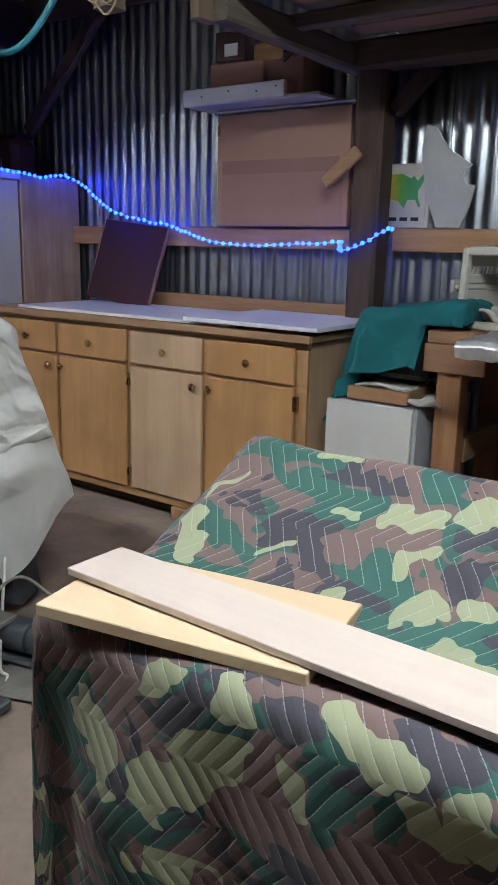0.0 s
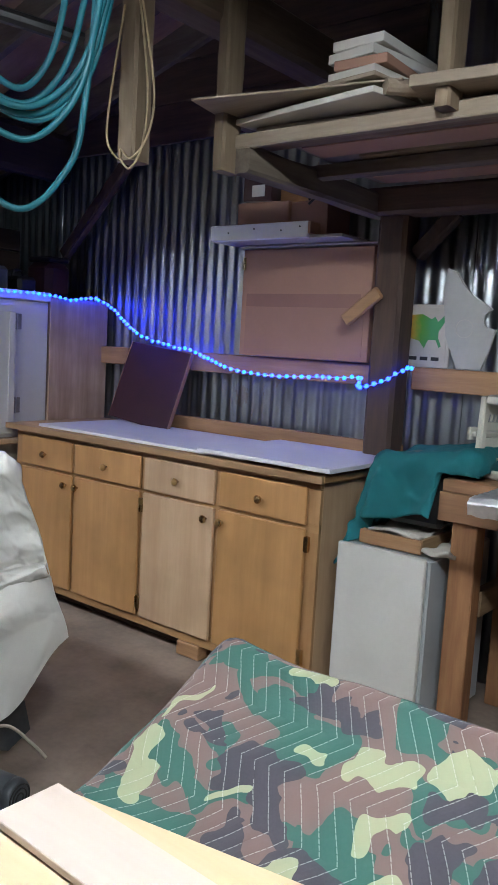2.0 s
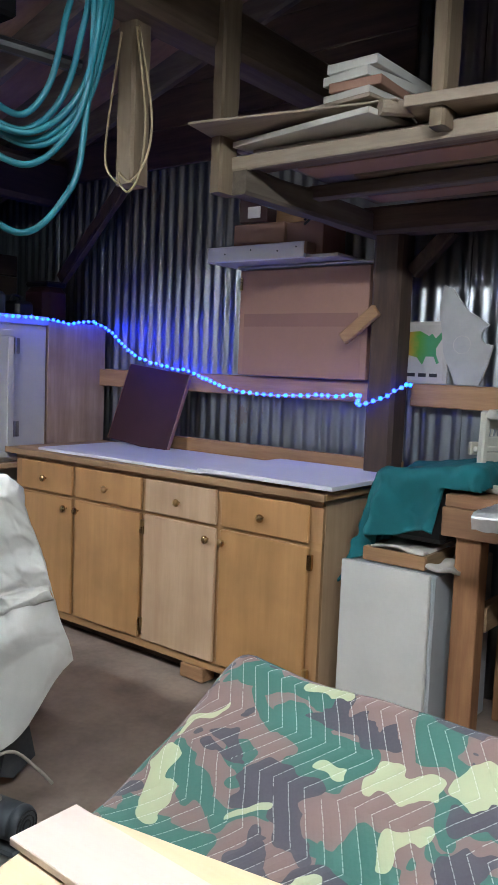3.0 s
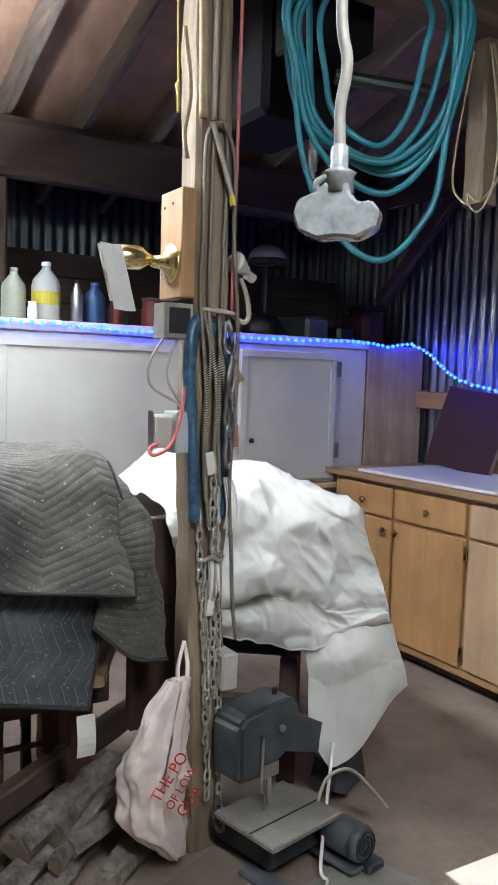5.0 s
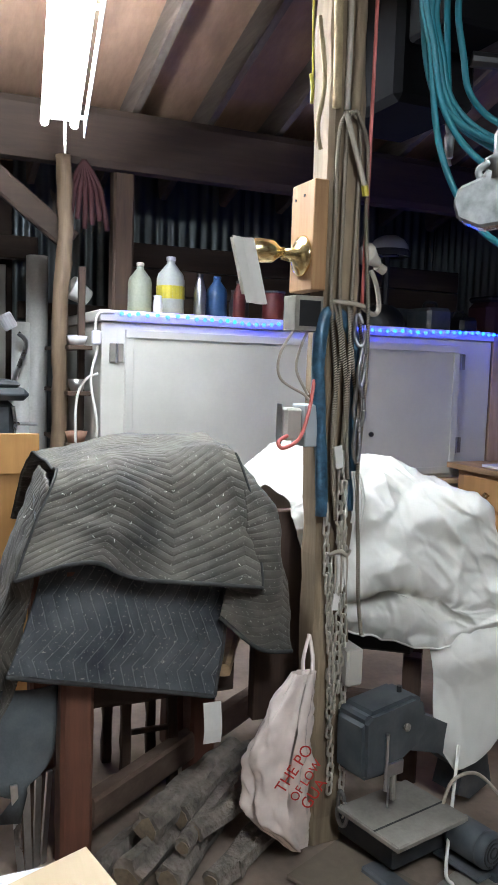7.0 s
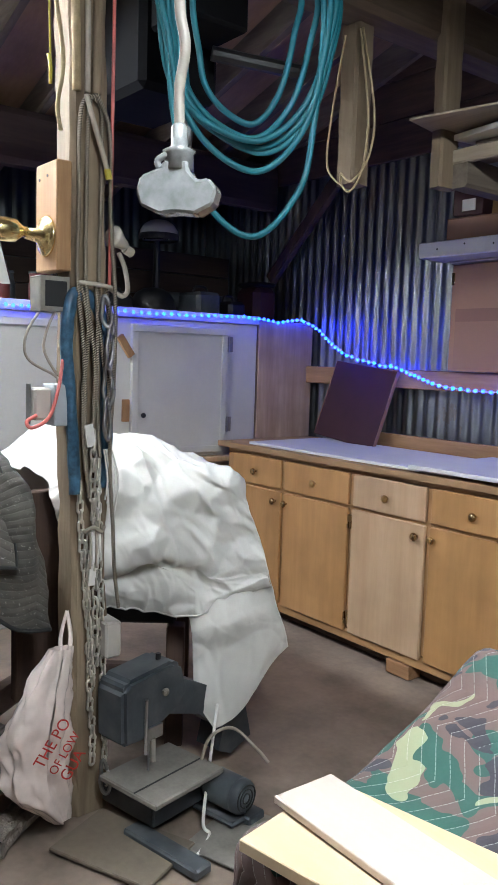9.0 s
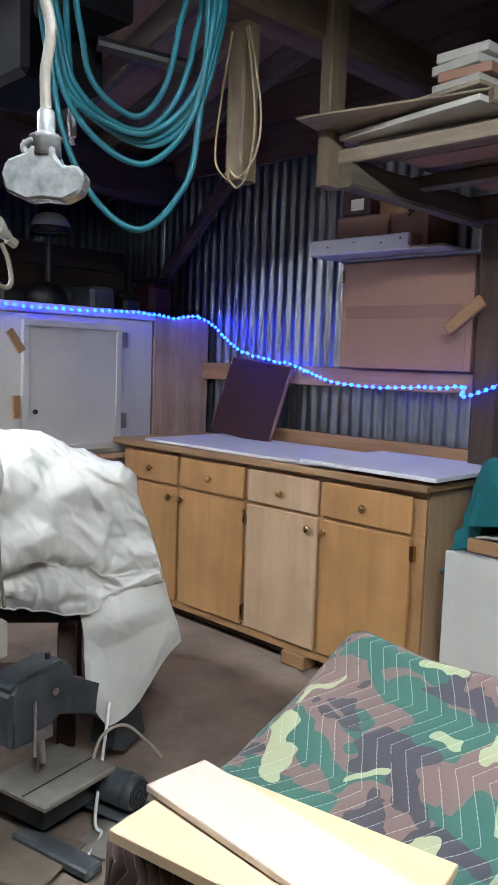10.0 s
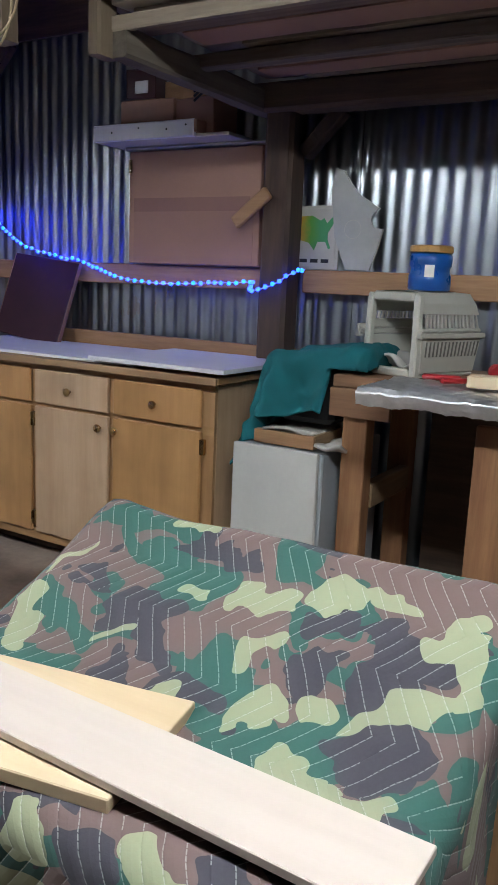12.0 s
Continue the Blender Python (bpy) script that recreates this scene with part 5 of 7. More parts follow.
def tag_fn(u, v):
    return (-1.684 + 0.014 * (1 - v / 0.17) + 0.01 * abs(u - 0.04) / 0.04, 1.065 + u + 0.12 * (1 - v / 0.17) * 0.3, 1.485 + v * 0.95 + 0.002 * noise.noise((u * 30, v * 30, 0)))


part("front_leaf", sheet(tag_fn, steps(0.008, 0.066, 8), steps(0, 0.17, 10), 0.001), "paper", pt)
part("back_leaf", sheet(lambda u, v: (tag_fn(u, v)[0] - 0.03, tag_fn(u, v)[1] + 0.004, tag_fn(u, v)[2] + 0.004), steps(0.008, 0.062, 8), steps(0.02, 0.166, 10), 0.001), "paper", pt)

# electrical boxes
eb = thing("junction_box", (-1.7, 1.29, 1.43), "open grey metal junction box on the post", "electrical box")
for a in ((-1.74, -1.735, 1.25, 1.33, 1.425, 1.515), (-1.675, -1.67, 1.25, 1.33, 1.425, 1.515), (-1.735, -1.675, 1.25, 1.33, 1.51, 1.515), (-1.735, -1.675, 1.25, 1.33, 1.425, 1.43), (-1.735, -1.675, 1.25, 1.254, 1.43, 1.51)):
    part("box_side", box(*a, 0.001), "mach", eb)
# black plate on the face paints the shade inside the open box
part("opening", box(-1.6695, -1.6685, 1.262, 1.322, 1.437, 1.503, 0), "black", eb, "black plate standing for the shaded inside")
part("wire", tube([(-1.69, 1.26, 1.43), (-1.68, 1.215, 1.36), (-1.68, 1.22, 1.3), (-1.68, 1.29, 1.26), (-1.68, 1.31, 1.24)], 0.004, 6), "cord", eb, smooth=True)
part("wire", tube([(-1.69, 1.3, 1.43), (-1.68, 1.27, 1.37), (-1.68, 1.265, 1.32), (-1.68, 1.3, 1.26)], 0.004, 6), "cord", eb, smooth=True)
ob2 = thing("outlet_box", (-1.7, 1.27, 1.13), "open outlet box with a red wire on the post", "electrical box")
part("back_plate", box(-1.74, -1.66, 1.285, 1.33, 1.125, 1.235, 0.003), "grey_paint", ob2)
part("outlet_body", box(-1.735, -1.672, 1.235, 1.283, 1.14, 1.225, 0.006), "off_white", ob2)
part("strap_plate", box(-1.72, -1.69, 1.231, 1.2345, 1.13, 1.235, 0.001), "steel", ob2)
part("red_wire", tube([(-1.665, 1.31, 1.3), (-1.65, 1.29, 1.22), (-1.64, 1.26, 1.15), (-1.64, 1.215, 1.125), (-1.65, 1.205, 1.14), (-1.66, 1.235, 1.155)], 0.005, 8), "pink_wire", ob2, "bare red wire loop", True)
cd = thing("conduit", (-1.69, 1.33, 1.2), "short grey conduit between the boxes", "conduit")
part("pipe", tube([(-1.69, 1.325, 1.42), (-1.69, 1.325, 1.24)], 0.011, 10, 0), "grey_paint", cd)
sp = thing("spot_bulb", (-1.72, 1.5, 1.62), "cream reflector bulb behind the post", "bulb")
part("bulb", lathe([(0.012, 0), (0.02, 0.015), (0.022, 0.03), (0.04, 0.075), (0.042, 0.085), (0.02, 0.092)], pose(-1.73, 1.53, 1.62, 70, 0, 20) @ Matrix.Scale(0.75, 4), 20), "crate", sp, smooth=True)
part("base", tube([(-1.73, 1.525, 1.615), (-1.735, 1.55, 1.605)], 0.014, 10, 0), "cord", sp)

# ---- hanging tap and hose ----
pg = thing("cable_connector", (-0.58, 0.96, 1.52), "clear grey three-way plug connector on a hanging flex", "connector")
mpl = pose(-0.58, 0.96, 1.505, 0, 0, 41) @ Matrix.Scale(0.92, 4)
fan = bmesh.new()
prof = [(-0.056, 0.02), (-0.05, 0.0), (-0.022, -0.012), (0.0, -0.009), (0.028, -0.012), (0.052, 0.0), (0.058, 0.022), (0.046, 0.036), (0.03, 0.033), (0.018, 0.046), (0.016, 0.06), (-0.018, 0.06), (-0.02, 0.052), (-0.034, 0.046), (-0.05, 0.04)]
ra = [fan.verts.new(mpl @ Vector((x, -0.018, z))) for x, z in prof]
rb = [fan.verts.new(mpl @ Vector((x, 0.018, z))) for x, z in prof]
fan.faces.new(ra)
fan.faces.new(rb[::-1])
for k in range(len(prof)):
    fan.faces.new((ra[k], ra[(k + 1) % len(prof)], rb[(k + 1) % len(prof)], rb[k]))
bmesh.ops.recalc_face_normals(fan, faces=fan.faces)
bmesh.ops.bevel(fan, geom=fan.edges[:], offset=0.0035, segments=1, affect="EDGES")
part("fan_body", fan, "plug", pg)
part("neck", lathe([(0.021, 0.048), (0.02, 0.07), (0.023, 0.074), (0.012, 0.08), (0.012, 0.105), (0.009, 0.11)], mpl, 16), "plug", pg, smooth=True)
for x in (-0.022,):
    part("ear", tube([mpl @ Vector((x * 1.1, -0.01, 0.05)), mpl @ Vector((x * 1.2, -0.012, 0.06)), mpl @ Vector((x * 0.6, -0.012, 0.068))], 0.0045, 8, 4), "plug", pg, smooth=True)
part("flex", tube([(-0.58, 0.96, 1.6), (-0.581, 0.959, 1.65), (-0.576, 0.963, 1.7), (-0.583, 0.957, 1.77), (-0.58, 0.96, 2.0), (-0.58, 0.96, roof_z(-0.58) + 0.08)], 0.007, 10), "flex", pg, "thick pale flex", True)

C0, RV = Vector((-1.365, 1.77, 0)), Vector((0.666, 0.745, 0))
FV = Vector((-0.745, 0.666, 0))


def hp_(s, z, d=0.0):
    p = C0 + RV * s + FV * d
    return (p.x, p.y, z)


hose = thing("air_hose", (-1.365, 1.77, 1.64), "coiled teal air hose hanging from the tie beam", "hose")
loops = [(-0.315, 0.115, 1.885, 0.0), (-0.305, 0.12, 1.875, 0.03), (-0.29, 0.1, 1.8, -0.03), (-0.275, 0.07, 1.905, 0.05), (-0.225, 0.03, 1.945, 0.06), (-0.3, 0.085, 1.636, -0.02), (-0.285, 0.125, 1.865, 0.04)]
line = []
for l, r, b, d in loops:
    w = r - l
    line += [hp_(l - 0.01, 2.3, d), hp_(l + 0.005, 2.12, d), hp_(l + 0.1 * w, b + 0.52 * (2.12 - b), d), hp_(l + 0.32 * w, b + 0.16 * (2.12 - b), d), hp_(l + 0.62 * w, b, d), hp_(l + 0.87 * w, b + 0.08, d), hp_(r, b + 0.23, d + 0.01), hp_(r + 0.008, 2.3, d + 0.02), hp_((l + r) / 2, 2.43, d + 0.03)]
part("hose", tube(line, 0.0085, 9, 9), "hose", hose, smooth=True)
part("drop", tube([hp_(-0.28, 2.4, 0.1), hp_(-0.265, 2.15, 0.08), hp_(-0.245, 1.97, 0.05)], 0.0085, 8), "hose", hose, smooth=True)
part("coupling", lathe([(0.009, -0.1), (0.006, -0.085), (0.011, -0.08), (0.013, -0.03), (0.01, -0.02), (0.013, 0)], pose(*hp_(-0.245, 1.96, 0.05)), 12), "steel", hose, "steel air coupling")
rl = thing("hose_reel_case", (-1.75, 1.7, 2.2), "matt black overhead case beside the hose", "case")
part("case", box(-2.2, -1.82, 1.62, 1.9, 2.1, 2.6, 0.02), "case_black", rl)
part("lid", box(-1.81, -1.62, 1.64, 1.86, 2.25, 2.6, 0.01), "case_black", rl, "matt black lid")
part("arm", tube([(-1.75, 1.82, 2.22), (-1.66, 2.0, 2.2), (-1.62, 2.08, 2.19)], 0.022, 10, 0), "black", rl)
part("strut", box(-2.0, -1.96, 1.7, 1.74, 2.601, roof_z(-2) + 0.165, 0.003), "dark_z", rl)

# ---- LED string ----
led = thing("led_string", (-3.15, 2.0, 1.52), "string of glowing blue LED lights along cabinet and wall", "string lights")
path = [(-3.16, 1.14, 1.535), (-3.162, 1.6, 1.53), (-3.16, 1.8, 1.522), (-3.16, 2.0, 1.532), (-3.16, 2.5, 1.525), (-3.16, 3.0, 1.54), (-3.16, 3.17, 1.535), (-3.165, 3.3, 1.525), (-3.165, 3.45, 1.545),
        (-3.15, 3.53, 1.53), (-3.05, 3.53, 1.48), (-2.82, 3.5, 1.36), (-2.6, 3.52, 1.31), (-2.45, 3.53, 1.29), (-2.2, 3.49, 1.225), (-1.95, 3.49, 1.2), (-1.7, 3.49, 1.21), (-1.47, 3.49, 1.222), (-1.425, 3.48, 1.222), (-1.38, 3.39, 1.19), (-1.28, 3.385, 1.215), (-1.2, 3.4, 1.265), (-1.19, 3.5, 1.285)]
run = smooth_path(path, 24)
part("wire", tube(run[::6], 0.0022, 5, 0), "paper", led)
bead = lathe([(0.004, -0.009), (0.0085, -0.004), (0.009, 0.001), (0.006, 0.008)], None, 10)
BEADS = []
for mt in ("blue_led", "cyan_led"):
    me = bpy.data.meshes.new("led_bulb")
    bead.to_mesh(me)
    me.materials.append(M[mt])
    BEADS.append(me)
bead.free()
acc, last = 0.0, run[0]
for p in run[1:]:
    acc += (p - last).length
    last = p
    if acc > 0.0325:
        acc = 0.0
        out = Vector((0.012, 0, 0)) if p.y < 3.5 and p.x < -3.1 else Vector((0, -0.008, 0))
        o = new("led_bulb", BEADS[1 if random.random() < 0.3 else 0])
        o.parent = led
        o.matrix_parent_inverse = led.matrix_basis.inverted()
        o.matrix_basis = Matrix.Translation(p + out + Vector((0, 0, random.uniform(-0.004, 0.004)))) @ pose(0, 0, 0, random.uniform(0, 180), random.uniform(0, 90), 0)

# ---- covered bench by the post ----
def low_bench():
    t = thing("old_bench", (-2.05, 0.95, 0), "dark brown timber bench under grey blankets", "bench")
    part("top", box(-2.4, -1.9, 0.8, 1.14, 0.88, 0.93, 0.004), "dark_y", t)
    for x, y in ((-1.84, 0.735), (-2.15, 1.2), (-2.4, 0.74), (-2.4, 1.2)):
        part("leg", rough_beam((x, y, 0), (x, y, 0.8), 0.085, 0.085, 40 + x), "maroon_wood", t)
    part("rail", rough_beam((-1.9, 0.78, 0.44), (-1.9, 1.2, 0.44), 0.04, 0.09, 44), "dark_y", t)
    part("brace", rough_beam((-1.85, 0.775, 0.125), (-2.38, 1.5, 0.125), 0.05, 0.09, 45), "dusty_x", t)
    part("shelf_board", rough_beam((-1.8, 1.09, 0.5), (-2.3, 1.36, 0.5), 0.12, 0.035, 46), "pine_y", t, "sawn pine cross board")
    return t


low_bench()
def rumple(seed, big=0.012, fine=0.004):
    def f(u, v):
        return big * noise.noise((u * 6 + seed, v * 6, seed)) + fine * noise.noise((u * 22, v * 22 + seed, 1)) - big * 0.8 * abs(noise.noise((u * 4 - v * 3, v * 5, seed + 4)))
    return f


def at(x, row):
    return [(x + e, y, z) for (y, z, e) in row]


gq = thing("grey_blanket", (-2.1, 0.95, 0.5), "dusty blue-grey quilted moving blanket over a bench", "blanket", "grey moving blankets")
lower, rim = loft([at(-2.35, [(0.7, 0.98, 0), (0.9, 0.99, 0), (1.05, 1.0, 0), (1.15, 1.0, 0)]),
                   at(-1.86, [(0.63, 0.93, 0), (0.83, 0.96, 0), (1.0, 0.95, 0), (1.13, 0.93, 0)]),
                   at(-1.8, [(0.639, 0.809, 0), (0.811, 0.813, 0), (0.964, 0.758, 0), (1.134, 0.723, 0)]),
                   at(-1.77, [(0.597, 0.676, 0), (0.795, 0.658, 0.012), (0.962, 0.612, -0.012), (1.123, 0.581, 0)]),
                   at(-1.74, [(0.549, 0.571, 0), (0.705, 0.539, 0.01), (0.91, 0.484, -0.01), (1.087, 0.447, 0)])], 90, 80, rumple(2.0, 0.014))
part("cloth", thicken(lower), "grey_quilt", gq, smooth=True)
part("binding", tube(rim[0], 0.0065, 6, 0), "quilt_hem", gq, "dark hem binding", True)
part("binding", tube(rim[2][40:], 0.005, 6, 0), "quilt_hem", gq, "dark hem binding", True)
side_, rim = loft([at(-2.05, [(1.2, 1.04, 0), (1.26, 0.99, 0), (1.3, 0.93, 0)]),
                   at(-1.85, [(1.17, 1.06, 0), (1.225, 1.03, 0), (1.275, 0.96, -0.03)]),
                   at(-1.75, [(1.17, 0.92, 0), (1.25, 0.9, 0.02), (1.3, 0.83, -0.03)]),
                   at(-1.74, [(1.13, 0.78, -0.02), (1.22, 0.72, 0.025), (1.312, 0.68, -0.02)]),
                   at(-1.73, [(1.1, 0.66, -0.02), (1.2, 0.575, 0.02), (1.315, 0.546, -0.01)])], 40, 70, rumple(7.0, 0.022, 0.006))
part("side_fold", thicken(side_), "dusty_quilt", gq, "bunched dusty side of the blanket", True)
part("binding", tube(rim[0], 0.006, 6, 0), "quilt_hem", gq, "dark hem binding", True)
wing, rim = loft([at(-2.2, [(0.7, 1.02, 0), (0.6, 0.74, 0), (0.55, 0.54, 0), (0.505, 0.29, 0)]),
                  at(-1.95, [(0.685, 1.02, 0), (0.58, 0.741, 0), (0.53, 0.546, 0), (0.49, 0.303, 0)]),
                  at(-1.86, [(0.672, 1.0, 0), (0.587, 0.76, 0), (0.55, 0.55, 0), (0.512, 0.34, 0)]),
                  at(-1.8, [(0.69, 0.98, 0), (0.62, 0.77, 0), (0.585, 0.57, 0), (0.535, 0.4, 0)])], 60, 40, rumple(11.0, 0.016, 0.007))
part("side_drop", thicken(wing), "dusty_quilt", gq, "side of the blanket hanging to the floor", True)


def lobe_fn(u, v):
    k = v / 0.27
    half = 0.08 * math.sqrt(max(0.0, 1 - max(0.0, (k - 0.6) / 0.4) ** 2)) + 0.002
    return (-1.83 + 0.012 * math.sin(u * 24 + 1) + 0.01 * noise.noise((u * 9, v * 9, 4)), 0.602 - 0.012 * k + u / 0.08 * half, 0.5 - v + 0.04 * max(0.0, k - 0.5) * u / 0.08)


part("hanging_corner", sheet(lobe_fn, steps(-0.08, 0.08, 20), steps(0, 0.27, 40), 0.006), "lining", gq, "smooth grey lining of a hanging corner", True)
part("binding", tube([lobe_fn(-0.08, v) for v in steps(0, 0.269, 24)] + [lobe_fn(0.08, v) for v in steps(0.269, 0, 24)], 0.006, 6, 0), "quilt_hem", gq, "dark hem binding", True)
gq2 = thing("grey_blanket", (-2.1, 0.95, 0.8), "dusty grey quilted blanket folded on top of another", "blanket", "grey moving blankets")
upper, rim = loft([at(-2.55, [(0.66, 0.8, 0), (0.85, 0.8, 0), (1.05, 0.82, 0), (1.22, 0.8, 0)]),
                   at(-2.4, [(0.69, 1.02, 0), (0.85, 1.06, 0), (1.0, 1.08, 0), (1.2, 1.08, 0)]),
                   at(-1.97, [(0.69, 1.05, 0), (0.82, 1.077, 0), (1.0, 1.1, 0), (1.17, 1.115, 0)]),
                   at(-1.82, [(0.675, 1.04, 0), (0.81, 1.05, 0.01), (0.99, 1.05, -0.02), (1.175, 1.065, 0)]),
                   at(-1.75, [(0.611, 0.925, 0), (0.79, 0.933, 0.015), (0.97, 0.905, -0.025), (1.202, 0.892, 0.01)]),
                   at(-1.7, [(0.562, 0.813, 0), (0.74, 0.848, 0.01), (0.87, 0.795, -0.01), (1.198, 0.748, 0.005)])], 110, 110, rumple(4.0, 0.016, 0.005))
part("cloth", thicken(upper), "dusty_quilt", gq2, smooth=True)
part("binding", tube(rim[0], 0.0055, 6, 0), "quilt_hem", gq2, "dark hem binding", True)
part("binding", tube(rim[1], 0.004, 6, 0), "quilt_hem", gq2, "dark hem binding", True)
part("binding", tube(rim[2][60:], 0.004, 6, 0), "quilt_hem", gq2, "dark hem binding", True)
lint = bmesh.new()
for k in range(26):
    i = random.randrange(len(rim[0]))
    p = rim[0][i] + Vector((0.012 + random.uniform(0, 0.01) - 0.05 * random.random(), 0, 0))
    h_ = random.uniform(0.02, 0.24)
    p = Vector((-1.69 - 0.42 * h_, p.y * (1 - h_ * 0.4) + 0.92 * h_ * 0.4, p.z + h_))
    a = random.uniform(0, 6.28)
    add_to(lint, tube([p, p + Vector((0.004, 0.003 * math.cos(a), 0.003 * math.sin(a))), p + Vector((0.0, 0.007 * math.cos(a + 0.6), 0.007 * math.sin(a + 0.6)))], 0.0009, 4, 2))
lt = part("lint", lint, "paper", gq2, "white threads and lint")
lt["kind"] = "stuff"
tg = thing("care_tag", (-1.72, 1.05, 0.42), "white care tag hanging from the blanket", "tag")
part("tag", sheet(lambda u, v: (-1.72 + 0.006 * math.sin(v * 40), 1.05 + u, 0.33 + v), steps(0, 0.05, 4), steps(0, 0.11, 6), 0.0012), "paper", tg)

# ---- firewood on the floor ----
LOGS = ((-1.66, 0.83, 0.045, 0.5, 0), (-1.62, 0.93, 0.035, 0.46, 0), (-1.58, 1.03, 0.03, 0.4, 0), (-1.7, 0.76, 0.03, 0.36, 0), (-1.72, 0.9, 0.04, 0.48, 1), (-1.68, 1.02, 0.028, 0.44, 1), (-1.62, 1.1, 0.032, 0.4, 0), (-1.75, 1.0, 0.035, 0.42, 1), (-1.64, 0.97, 0.022, 0.34, 1))
for i, (x, y, r, L, lay) in enumerate(LOGS):
    ang = random.uniform(0.62, 1.05) if lay == 0 else random.uniform(0.75, 1.25)
    z = r + 0.004 if lay == 0 else 0.085 + r
    p = Vector((x, y, z))
    q = p + Vector((-L * math.cos(ang), L * math.sin(ang), 0.02 * lay))
    t = thing("firewood_log", (x, y, 0), "split dry grey firewood log with bark", "log", "firewood logs")
    bend = Vector((random.uniform(-0.02, 0.02), random.uniform(-0.02, 0.02), random.uniform(0, 0.012)))
    line_ = [p.lerp(q, k / 9) + bend * math.sin(k / 9 * math.pi) + Vector((0.004 * noise.noise((k * 0.8, i, 1)), 0.004 * noise.noise((k * 0.8, i, 5)), 0)) for k in range(10)]
    log = tube(line_, r, 14, 5, taper=lambda k, i=i: 1.0 - 0.18 * k + 0.1 * noise.noise((k * 5, i, 3)), rough=0.45)
    part("bark", log, "bark", t)
    f = (q - p).normalized()
    part("cut_end", tube([p - f * 0.004, p - f * 0.0005], r * 0.72, 9, 0, rough=0.6), "log_end", t)

# ---- stool ----
SX, SY = -2.224, 1.019
st = thing("wooden_stool", (SX, SY, 0), "dark wooden stool standing under the bench", "stool")
part("seat", box(SX - 0.14, SX + 0.14, SY - 0.13, SY + 0.13, 0.5, 0.53, 0.008), "dark_y", st)
for dx in (-0.11, 0.11):
    for dy in (-0.07, 0.07):
        part("leg", rough_beam((SX + dx * 1.1, SY + dy * 1.1, 0), (SX + dx, SY + dy, 0.499), 0.03, 0.03, 9), "dark_z", st)
    for z in (0.2, 0.36):
        part("rung", tube([(SX + dx, SY - 0.07, z), (SX + dx, SY + 0.07, z)], 0.01, 8, 0), "dark_z", st)

# ---- plastic bag with red print ----
bagt = thing("plastic_bag", (-1.63, 1.28, 0.05), "translucent white shopping bag with red print hanging by the post", "bag")


def bag_fn(u, v):
    k = v / 0.5
    left = 1.262 - 0.125 * math.sin(min(1.0, (1 - k) / 0.62) * 1.571) + (0.13 * (1 - k / 0.3) ** 1.4 if k < 0.3 else 0)
    w = (1.32 - left) / 2
    a = u / 0.4 * 2 * math.pi
    n = 1 + 0.1 * noise.noise((math.cos(a) * 1.6, math.sin(a) * 1.6, k * 4)) + 0.55 * facet(u * 17.5, v * 10, 3) + 0.42 * facet(u * 37.5, v * 20 + u * 9, 5) + 0.14 * facet(u * 80, v * 46, 8) + 0.12 * k * k * math.sin(a * 6)
    return (-1.62 + 0.6 * w * math.cos(a) * n, (1.32 + left) / 2 + w * math.sin(a) * n, 0.045 + v * 0.98)


part("bag", sheet(bag_fn, steps(0, 0.4, 90), steps(0, 0.5, 70), 0), "bag", bagt, smooth=True)
for dy in (-0.008, 0.01):
    part("handle", tube([(-1.62, 1.3 + dy, 0.5), (-1.65, 1.315 + dy * 1.6, 0.55), (-1.685, 1.335, 0.61)], 0.006, 7, 5, rough=0.6), "bag", bagt, smooth=True)


def lettering(body, size, m, material, parent, label):
    cu = bpy.data.curves.new("print", "FONT")
    cu.body, cu.size, cu.extrude = body, size, 0.0004
    tmp = new("print", cu)
    me = bpy.data.meshes.new_from_object(tmp)
    bpy.data.objects.remove(tmp)
    me.transform(m)
    me.materials.clear()
    me.materials.append(M[material])
    ob = new("print", me)
    ob.parent = parent
    ob.matrix_parent_inverse = parent.matrix_basis.inverted()
    ob["label"] = label
    return ob


# ---- canvas-covered machine ----
mc = thing("covered_machine", (-1.9, 1.6, 0), "dark machine on a stand under a canvas sheet", "machine")
mt_ = pose(-2.1, 1.8, 0, 0, 0, -37)
part("cabinet", box(-0.17, 0.15, -0.18, 0.15, 0.42, 0.86, 0.01, mt_), "black", mc)
part("back_panel", box(-2.0, -1.96, 1.3, 1.6, 0.25, 0.9, 0.004), "dark_z", mc)
part("side_arm", box(-1.75, -1.625, 1.425, 1.475, 0.47, 0.575, 0.006), "off_white", mc, "white painted timber end")
for x, y in ((-0.16, -0.19), (-0.16, 0.15), (0.14, -0.19), (0.14, 0.15)):
    part("leg", box(x - 0.03, x + 0.03, y - 0.03, y + 0.03, 0, 0.419, 0.004, mt_), "dark_z", mc)
part("cross_rail", box(0.12, 0.16, -0.158, 0.118, 0.2, 0.28, 0.004, mt_), "dark_z", mc)
cv = thing("canvas_sheet", (-1.85, 1.6, 0.5), "white canvas sheet draped over a machine", "tarpaulin")


def behind(x, row):
    """Guide lines of the canvas, set back so that it clears the post."""
    eye = Vector((0.25, 0.38, 1.315))
    out = []
    for p in at(x, row):
        k = 1.16 - 0.11 * max(0.0, min(1.0, (p[1] - 1.45) / 0.4))
        out.append(eye + (Vector(p) - eye) * k)
    return out


